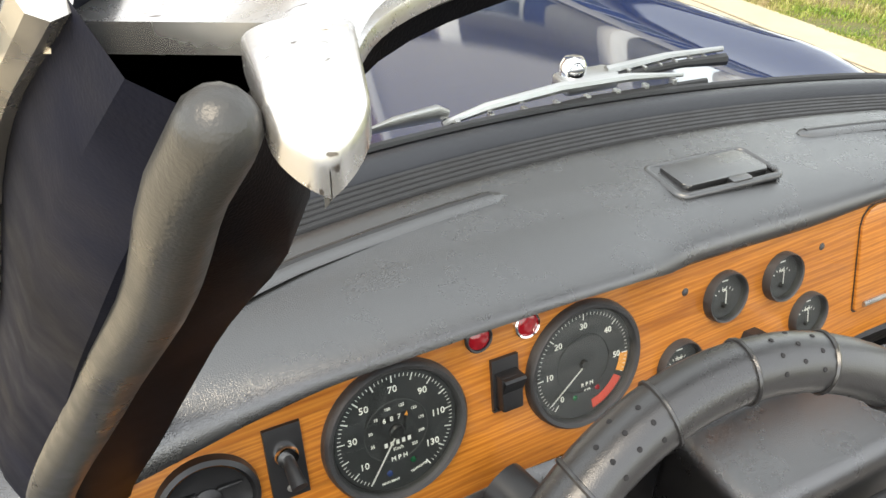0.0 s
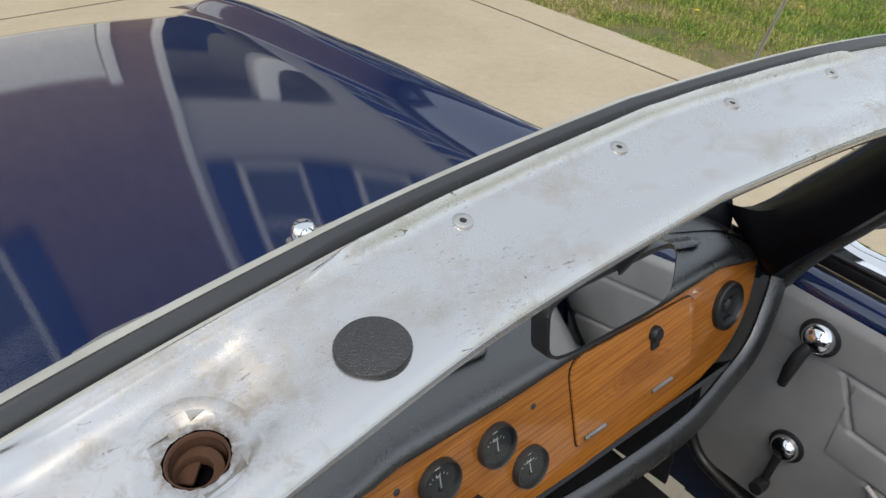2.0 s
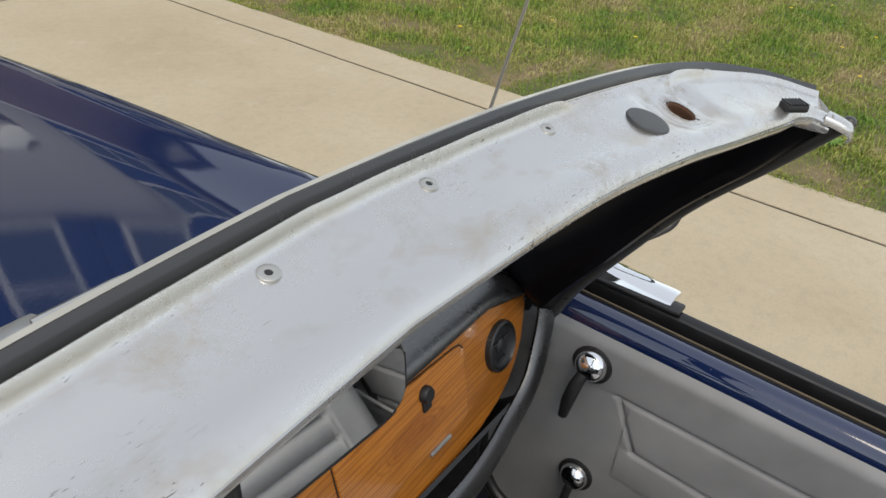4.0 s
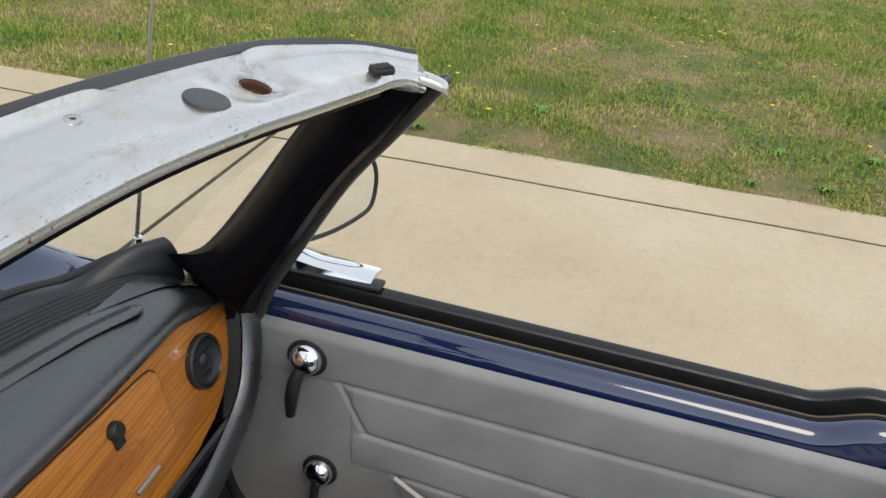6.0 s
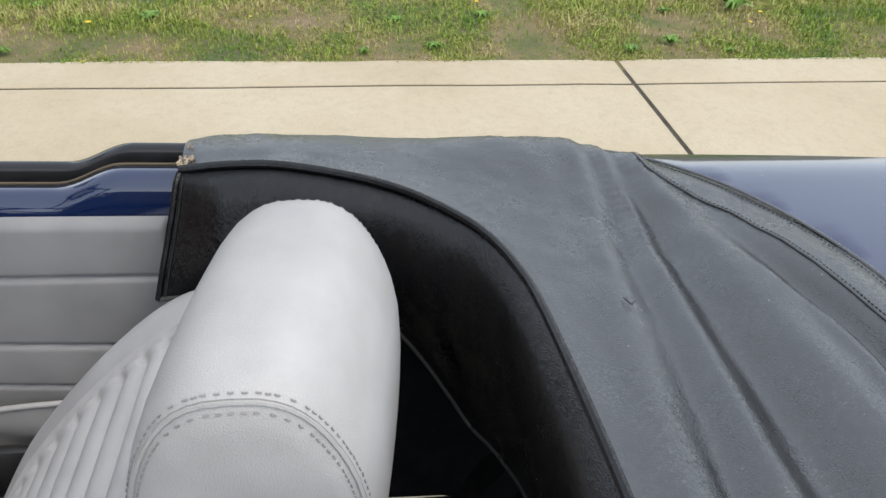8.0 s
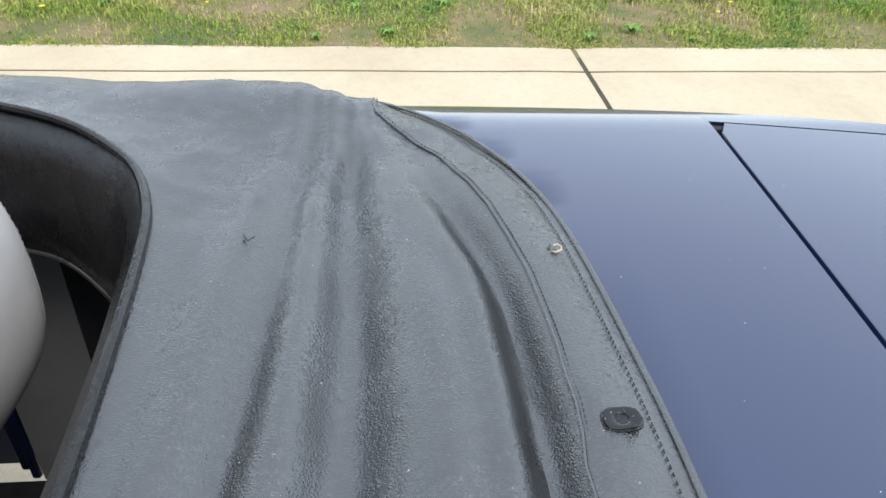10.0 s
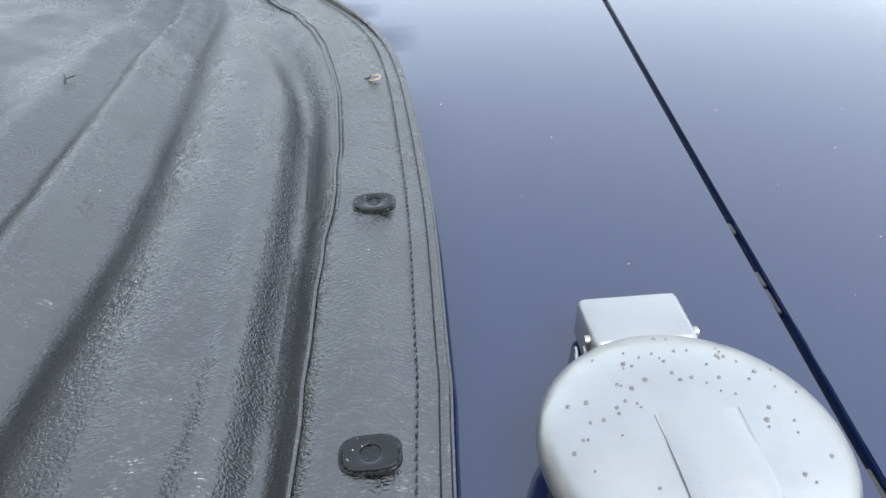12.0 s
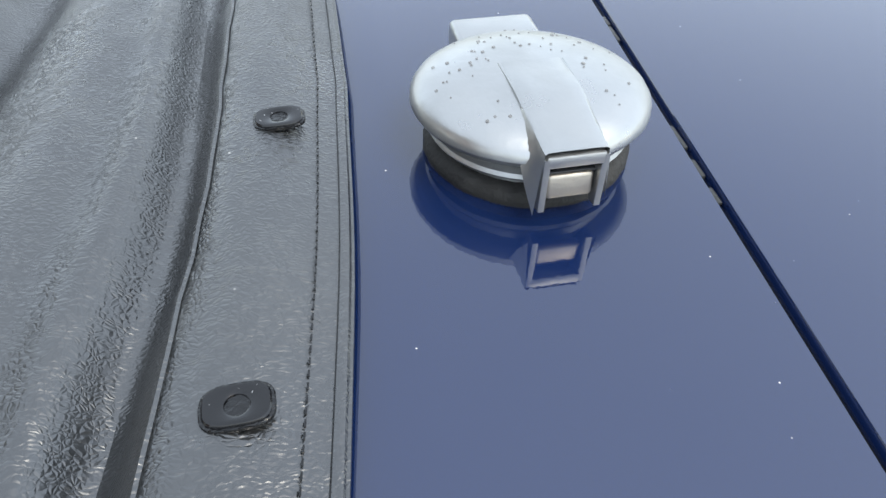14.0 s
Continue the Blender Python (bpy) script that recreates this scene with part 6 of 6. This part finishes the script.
# ---- folded hood ----
IN = [(0.622, -0.872, 1.032), (0.618, -0.93, 1.039), (0.607, -0.99, 1.043), (0.584, -1.070, 1.039), (0.556, -1.128, 1.034), (0.515, -1.175, 1.030), (0.480, -1.203, 1.027), (0.43, -1.224, 1.025), (0.36, -1.238, 1.024), (0.18, -1.251, 1.024), (0.0, -1.256, 1.024)]
OUTH = [(0.742, -0.868, 1.012), (0.752, -0.93, 1.014), (0.756, -1.02, 1.010), (0.755, -1.14, 1.004), (0.752, -1.26, 0.997), (0.737, -1.384, 0.990), (0.687, -1.466, 0.996), (0.581, -1.543, 1.006), (0.423, -1.598, 1.0145), (0.185, -1.617, 1.0220), (0.0, -1.618, 1.0235)]


def mirrored(pts, n, yaw=0.0):
    right = curve3(pts, n)
    left = [V(-p.x, p.y + 2 * yaw * p.x, p.z) for p in right[:-1]]
    return right + left[::-1]


NI = 80
# creases of the folded cloth: height, width and the run of y over x
SEAM = [(-0.50, -1.500), (-0.254, -1.530), (-0.157, -1.538), (-0.067, -1.546), (0.081, -1.550), (0.171, -1.555), (0.274, -1.552), (0.38, -1.539), (0.512, -1.504), (0.64, -1.430)]
CREASES = ((0.0045, 0.020, ((-0.6, -1.262), (0.0, -1.292), (0.19, -1.302), (0.41, -1.318), (0.60, -1.340))),
           (-0.0060, 0.016, ((-0.6, -1.280), (0.0, -1.325), (0.19, -1.341), (0.41, -1.354), (0.60, -1.366))),
           (0.0065, 0.022, ((-0.6, -1.310), (0.0, -1.358), (0.20, -1.374), (0.42, -1.378), (0.60, -1.384))),
           (-0.0115, 0.027, ((-0.6, -1.340), (0.0, -1.392), (0.20, -1.410), (0.44, -1.404), (0.60, -1.402))),
           (0.0085, 0.034, ((-0.6, -1.410), (0.0, -1.462), (0.20, -1.472), (0.42, -1.455), (0.60, -1.425))),
           (0.0045, 0.012, ((-0.6, -1.470), (-0.2, -1.494), (0.08, -1.512), (0.28, -1.508), (0.41, -1.480), (0.57, -1.444))),
           (-0.0105, 0.014, ((-0.6, -1.480), (-0.247, -1.510), (-0.128, -1.529), (0.083, -1.534), (0.179, -1.535), (0.277, -1.531), (0.413, -1.503), (0.571, -1.463))))
ein, eout = mirrored(IN, NI), mirrored(OUTH, NI, 0.03)
rows = []
VH = [0, 0.01, 0.025, *steps(0.04, 0.97, 76), 0.985, 1.0]
for i, (a, b) in enumerate(zip(ein, eout)):
    f_ = min(i, 2 * NI - 2 - i) / (NI - 1)
    row = []
    for v in VH:
        p = a + (b - a) * v
        sag = -0.004 * math.sin(math.pi * min(1, v * 1.05)) * ease(0.30, 0.65, f_) + 0.016 * math.sin(math.pi * v) * ease(0.45, 0.10, f_)
        sag += 0.030 * bell(f_, 0.48, 0.14) * bell(v, 0.72, 0.30) * ease(1.0, 0.88, v)
        amp = ease(0.22, 0.55, f_)
        yw = p.y + 0.006 * noise.noise(V(p.x * 6, 0.3, 1))
        fold = sum(h_ * bell(yw, lerp(run, p.x), w_ * (1 - 0.4 * ease(0.35, 0.6, abs(p.x)))) for h_, w_, run in CREASES[:-2])
        fold += (1 - ease(0.30, 0.55, abs(p.x))) * sum(h_ * bell(yw, lerp(run, p.x), w_) for h_, w_, run in CREASES[-2:])
        small = 0.0032 * noise.noise(V(p.x * 7, p.y * 12, 2)) + 0.0024 * noise.noise(V(p.x * 20, p.y * 30, 5)) + 0.0010 * noise.noise(V(p.x * 48, p.y * 60, 1))
        flatend = ease(1.0, 0.84, v) * ease(0.0, 0.06, v)
        lift = 0.003 * (1 - v) ** 8 + 0.014 * bell(v, 0.85, 0.11) * ease(0.35, 0.6, f_) * (1 - 0.8 * ease(0.40, 0.58, abs(p.x)))
        row.append(p + V(0, 0, sag + amp * fold * 1.5 * (1 - 0.6 * ease(0.40, 0.66, abs(p.x))) + small * flatend + lift))
    e = row[-1]
    side = ease(0.62, 0.45, f_)
    row += [e + V(0, 0, -0.002 - 0.010 * side), e + V(0, 0, -0.004 - 0.06 * side)]
    rows.append(row)
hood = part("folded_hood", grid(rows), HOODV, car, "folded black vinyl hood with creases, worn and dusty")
part("hood_piping", tube([p + V(0, 0, 0.0045) for p in ein], 0.0048, 8), HOODI, hood, "black piping along the opening")
part("hood_hem", tube([p + V(0, 0.004, 0.0035) for p in eout[40:-40]], 0.0028, 8, flat=0.6, up=(0, 0, 1)), HOODV, hood)
# seam and stitching parallel to the rear edge
def hood_point(i, v):
    r = rows[i]
    for k in range(len(VH) - 1):
        if VH[k] <= v <= VH[k + 1]:
            return r[k] + (r[k + 1] - r[k]) * ((v - VH[k]) / (VH[k + 1] - VH[k]))
    return r[len(VH) - 1]


def hood_on(i, run):
    """The spot of row i that lies on a run of y over x."""
    return hood_point(i, min(steps(0.5, 0.97, 95), key=lambda v: abs(hood_point(i, v).y - lerp(run, hood_point(i, v).x))))


seam = [hood_on(i, SEAM) + V(0, 0, 0.0008) for i in range(36, 2 * NI - 37)]
part("hood_seam", tube(seam, 0.0016, 6), HOODV, hood)
bm = bmesh.new()
edge_line = [hood_point(i, 0.955) + V(0, 0, 0.0006) for i in range(36, 2 * NI - 37)]
for line in (edge_line, [p + V(0, -0.004, 0.0002) for p in seam]):
    for a, b in zip(line, line[1:]):
        m_ = max(1, int((b - a).length / 0.0048))
        for q in range(m_):
            p, d = a + (b - a) * (q + 0.5) / m_, (b - a).normalized()
            block((0, 0, 0.0004), (0.0030, 0.0007, 0.0008), Matrix.Translation(p) @ d.to_track_quat("X", "Z").to_matrix().to_4x4(), bm=bm)
part("hood_stitching", bm, HOODI, hood)
# turn-button eyelets
for x, y in ((0.144, -1.581), (-0.045, -1.580), (-0.222, -1.563), (-0.405, -1.545)):
    best = min(((hood_point(i, v) - V(x, y, 1.0)).xy.length, i, v) for i in range(30, 130) for v in (0.83, 0.86, 0.89, 0.92))
    p = hood_point(best[1], best[2])
    p = V(x, y, p.z)
    m = Matrix.Translation(p) @ Matrix.Rotation(-YAW + 0.1, 4, "Z") @ Matrix.Rotation(-0.03, 4, "X")
    oval = []
    for k in range(32):
        a = 2 * math.pi * k / 32
        c, s = math.cos(a), math.sin(a)
        oval.append((0.0088 * math.copysign(abs(c) ** 0.62, c), 0.0122 * math.copysign(abs(s) ** 0.62, s)))
    ey = part("turn_button_eyelet", slab([(a * 1.12, b * 1.10) for a, b in oval], m, 0.0016, 0.0008), HOODI, hood, "oval black metal eyelet with worn edges")
    bore = [(0.0046 * math.cos(2 * math.pi * k / 32), 0.0046 * math.sin(2 * math.pi * k / 32)) for k in range(32)]
    rings = [[(a * q, b * q, h) for a, b in base_] for base_, q, h in ((oval, 1.0, 0.0012), (oval, 1.0, 0.0021), (oval, 0.95, 0.0028), (oval, 0.86, 0.0029), (bore, 1.25, 0.0026), (bore, 1.0, 0.0020), (bore, 0.94, 0.0004))]
    part("eyelet_plate", grid([[m @ V(*q) for q in r] for r in rings], True), ENAMEL, ey)
    part("eyelet_hole", lathe([(0.0001, 0.0012), (0.0042, 0.0012)], m, 16), CARPET, ey)
# torn hole and small slit
def scrap(x, y, pts, mat_, name, label):
    best = min(((hood_point(i, v) - V(x, y, 1.0)).xy.length, i, v) for i in range(20, 140) for v in steps(0.1, 0.95, 30))
    z = hood_point(best[1], best[2]).z
    bm = bmesh.new()
    rws = [[V(x + a - w_, y + b, z + 0.0016 + h), V(x + a + w_, y + b, z + 0.0010 + h)] for a, b, w_, h in pts]
    grid(rws, bm=bm)
    return part(name, thick(bm, 0.0008), mat_, hood, label)


scrap(0.338, -1.582, [(-0.004, 0.006, 0.0006, 0), (-0.005, 0.002, 0.0010, 0.0003), (-0.002, -0.003, 0.0014, 0.0006), (0.003, -0.004, 0.0010, 0.001), (0.006, -0.001, 0.0012, 0.0012), (0.005, 0.003, 0.0005, 0.0008)], FELT, "tear", "torn edge showing pale backing")
scrap(0.341, -1.575, [(-0.003, 0.004, 0.0008, 0.0004), (-0.001, 0.0, 0.0026, 0.0004), (0.003, -0.002, 0.002, 0.0004)], BLACKP, "tear", "dark torn hole")
scrap(0.3665, -1.322, [(0.006, 0.004, 0.0006, 0.001), (0.0, 0.001, 0.0016, 0.0012), (-0.004, -0.001, 0.0012, 0.0012), (0.002, -0.006, 0.0005, 0.001)], BLACKP, "slit", "small dark slit in the vinyl")
# inner flap of the hood round the opening
rows2 = []
n2 = len(ein)
for i, p in enumerate(ein):
    f_ = min(i, n2 - 1 - i) / (NI - 1)
    d = 0.15 + 0.12 * ease(0.3, 0.6, f_)
    back = V(-p.x * 0.06, 0.022 * ease(0.12, 0.0, f_) + 0.02 - 0.05 * f_, 0)
    run = (ein[min(i + 1, n2 - 1)] - ein[max(i - 1, 0)]).normalized()
    cabin = V(run.y, -run.x, 0)
    if cabin.dot(V(0, -0.6, 0) - V(p.x, p.y, 0)) < 0:
        cabin = -cabin
    row = []
    for v in steps(0, 1, 20):
        ripple = 0.010 * noise.noise(V(p.x * 7, p.y * 7, v * 1.6)) * math.sin(math.pi * v) + 0.004 * noise.noise(V(p.x * 20, p.y * 20, v * 5)) * math.sin(math.pi * v)
        puff = (0.030 * math.sin(math.pi * v ** 0.6) * ease(0.0, 0.10, f_) + 0.004) * ease(0, 0.05, v)
        row.append(p + back * v + cabin * (puff + ripple) + V(0, 0, 0.004 * math.sin(math.pi * min(1, v * 4)) - d * v))
    rows2.append(row)
part("hood_flap", grid(rows2), HOODI, hood, "glossy black inner flap of the folded hood")
part("flap_hem", tube([r[-1] for r in rows2], 0.0032, 8), SEALR, hood, "worn grey hem of the inner flap")
bm = bmesh.new()
for r in (rows2[1], rows2[-2]):
    for a, b in zip(r[1:], r[2:]):
        for q in (0.15, 0.5, 0.85):
            block((0, 0, 0), (0.0028, 0.0010, 0.0010), Matrix.Translation(a + (b - a) * q + V(-math.copysign(0.0016, a.x), 0, 0)) @ (b - a).to_track_quat("X", "Z").to_matrix().to_4x4(), bm=bm)
for r in (rows2[5], rows2[-6]):
    p, out_ = r[-2], V(-math.copysign(1, r[-2].x), 0, 0.25).normalized()
    part("snap_stud", lathe([(0.0075, 0), (0.0070, 0.0015), (0.0045, 0.0032), (0.0001, 0.0036)], Matrix.Translation(p + out_ * 0.002) @ out_.to_track_quat("Z", "Y").to_matrix().to_4x4(), 20), LEVER, hood, "tarnished snap stud in the flap's corner")
part("flap_stitching", bm, SEALR, hood, kind="stuff")
for r in (rows2[0], rows2[-1]):
    part("flap_edge", tube(r, 0.0040, 8), HOODI, hood, "folded hem of the flap beside the door")
for sg in (-1, 1):
    part("rear_side_trim", thick(grid([[V(sg * x, y, z) for z in (0.38, 0.7, 0.985)] for x, y in ((0.655, -0.895), (0.66, -0.96), (0.66, -1.02))]), 0.008), PANELV, car, "grey vinyl side trim behind the door")
    part("rear_side_carpet", thick(grid([[V(sg * x, y, z) for z in (0.38, 0.7, 0.985)] for x, y in ((0.66, -1.021), (0.655, -1.2), (0.62, -1.35))]), 0.008), CARPET, car, "black carpet behind the seat")
bm = bmesh.new()
for k in range(26):
    a, b = random.random(), random.random()
    p = V(0.628 + 0.05 * a, -0.868 - 0.02 * b, 1.030 + 0.008 * random.random())
    tube([p, p + V(0.008 * (random.random() - 0.3), 0.006 * (random.random() - 0.5), 0.005)], 0.0016, 5, bm=bm)
part("frayed_edge", bm, FELT, hood, "frayed pale backing at the hood corner")
part("snap_button", lathe([(0.0055, 0), (0.005, 0.002), (0.002, 0.003), (0.0001, 0.003)], Matrix.Translation((0.598, -0.905, 0.905)) @ V(-1, 0, 0).to_track_quat("Z", "Y").to_matrix().to_4x4(), 16), RUST, hood)

# ---- fuel filler ----
FX, FY = -0.060, -1.709
fmx = Matrix.Translation((FX, FY, deck_z(FX, FY) - 0.001)) @ Matrix.Rotation(0.04, 4, "Z") @ Matrix.Scale(1.105, 4)
fil = part("fuel_filler_cap", lathe([(0.047, -0.003), (0.0475, 0.001), (0.0445, 0.003), (0.0435, 0.008), (0.0435, 0.020), (0.045, 0.0215), (0.046, 0.026), (0.045, 0.028)], fmx, 56, closed=False), CAST, car, "domed flip-up alloy fuel filler cap, pitted")
gasket = lathe([(0.0480, -0.003), (0.0500, 0.0005), (0.0503, 0.004), (0.0490, 0.0075), (0.0460, 0.0095), (0.0435, 0.0098)], fmx, 96, closed=False)
for v_ in gasket.verts:
    v_.co += V(0.0009 * noise.noise(v_.co * 130), 0.0009 * noise.noise(v_.co * 130 + V(9, 0, 0)), 0.0007 * noise.noise(v_.co * 210))
part("filler_gasket", gasket, PERISHED, fil, "perished black rubber collar")
dome = [(0.051, 0.0225), (0.0540, 0.0240), (0.0562, 0.0272), (0.0560, 0.0302), (0.0540, 0.0332), (0.0500, 0.0362), (0.043, 0.0392), (0.032, 0.0418), (0.017, 0.0436), (0.0001, 0.0441)]
part("cap_lid", lathe([(0.040, 0.0225)] + dome, fmx @ Matrix.Rotation(radians(1.5), 4, "Y"), 72), CAST, fil, "pitted cast alloy lid")
part("filler_ring", lathe([(0.0435, 0.0125), (0.0475, 0.0135), (0.0485, 0.0152), (0.0475, 0.0170), (0.0435, 0.018)], fmx, 56, closed=False), CAST, fil)
# raised spine running out over the rim into a hooded thumb catch
rows = []
for t in steps(0, 1, 30):
    x = 0.004 - 0.066 * t
    h = 0.0440 + 0.0012 * ease(0.0, 0.3, t) - 0.0052 * ease(0.35, 1.0, t)
    wd = 0.0150 - 0.0012 * t
    ft = lerp([(0.0, 0.0438), (0.35, 0.0425), (0.62, 0.0385), (0.82, 0.0310), (0.92, 0.0180), (1.0, 0.0095)], t)
    flare = 0.0012 + 0.0050 * bell(t, 0.80, 0.16)
    rows.append([fmx @ V(x, -wd - flare, ft - 0.0012), fmx @ V(x, -wd - 0.0004, h - (h - ft) * 0.30), fmx @ V(x, -wd + 0.0002, h - 0.0008), fmx @ V(x, -wd + 0.0016, h), *[fmx @ V(x, wd * q, h + 0.0002) for q in (-0.5, 0, 0.5)], fmx @ V(x, wd - 0.0016, h), fmx @ V(x, wd - 0.0002, h - 0.0008), fmx @ V(x, wd + 0.0004, h - (h - ft) * 0.30), fmx @ V(x, wd + flare, ft - 0.0012)])
part("cap_spine", grid(rows), CAST, fil)
for sg in (-1, 1):
    part("catch_cheek", slab([(-0.0630, 0.0370), (-0.0620, 0.0095), (-0.0560, 0.0085), (-0.0500, 0.0200), (-0.0480, 0.0370)], fmx @ Matrix(((1, 0, 0, 0), (0, 0, 1, sg * 0.0125 - 0.0014), (0, 1, 0, 0), (0, 0, 0, 1))), 0.0028, 0.0006), CAST, fil)
part("catch_lintel", block((-0.0605, 0, 0.0352), (0.0050, 0.0255, 0.0058), fmx, 0.0010), CAST, fil)
part("catch_lever", block((-0.0590, 0, 0.0155), (0.0050, 0.0205, 0.0120), fmx @ Matrix.Rotation(0.08, 4, "Y"), 0.0018, segs=3), LEVER, fil, "small bare steel release lever")
part("catch_pin", tube([fmx @ V(-0.0565, -0.0125, 0.0255), fmx @ V(-0.0565, 0.0125, 0.0255)], 0.0018, 10), BLACKP, fil)
part("hinge_block", block((0.0735, -0.004, 0.0140), (0.032, 0.047, 0.0220), fmx, 0.0036, segs=3), CAST, fil, "alloy hinge block")
part("hinge_pin", tube([fmx @ V(0.066, -0.0295, 0.020), fmx @ V(0.066, 0.0215, 0.020)], 0.0028, 10), STEEL, fil)
part("hinge_spring", tube([fmx @ (V(0.062, 0.021, 0.014) + V(0.0045 * math.cos(a), 0.0006 * a, 0.0045 * math.sin(a))) for a in steps(0, 11, 40)], 0.0007, 5), STEEL, fil, "thin wire spring at the hinge")
# corrosion pits
bm = bmesh.new()
prng = random.Random(11)
for _ in range(105):
    a, r = prng.random() * 6.283, 0.047 * prng.random() ** 0.6
    x, y = r * math.cos(a), r * math.sin(a)
    if abs(y) < 0.019 and x < 0.006:
        continue
    z = lerp([(q, h) for q, h in dome[::-1] if h > 0.0300], r)
    s = 0.0003 + 0.0004 * prng.random() ** 2
    nrm = V(x * 5, y * 5, 1).normalized()
    lathe([(s * 1.5, 0.00002), (s * 1.1, 0.00028), (s * 0.6, 0.0001)], fmx @ Matrix.Rotation(radians(1.5), 4, "Y") @ Matrix.Translation((x, y, z)) @ nrm.to_track_quat("Z", "Y").to_matrix().to_4x4(), 8, bm, False)
part("corrosion", bm, PIT, fil, "small corrosion pits", kind="stuff")
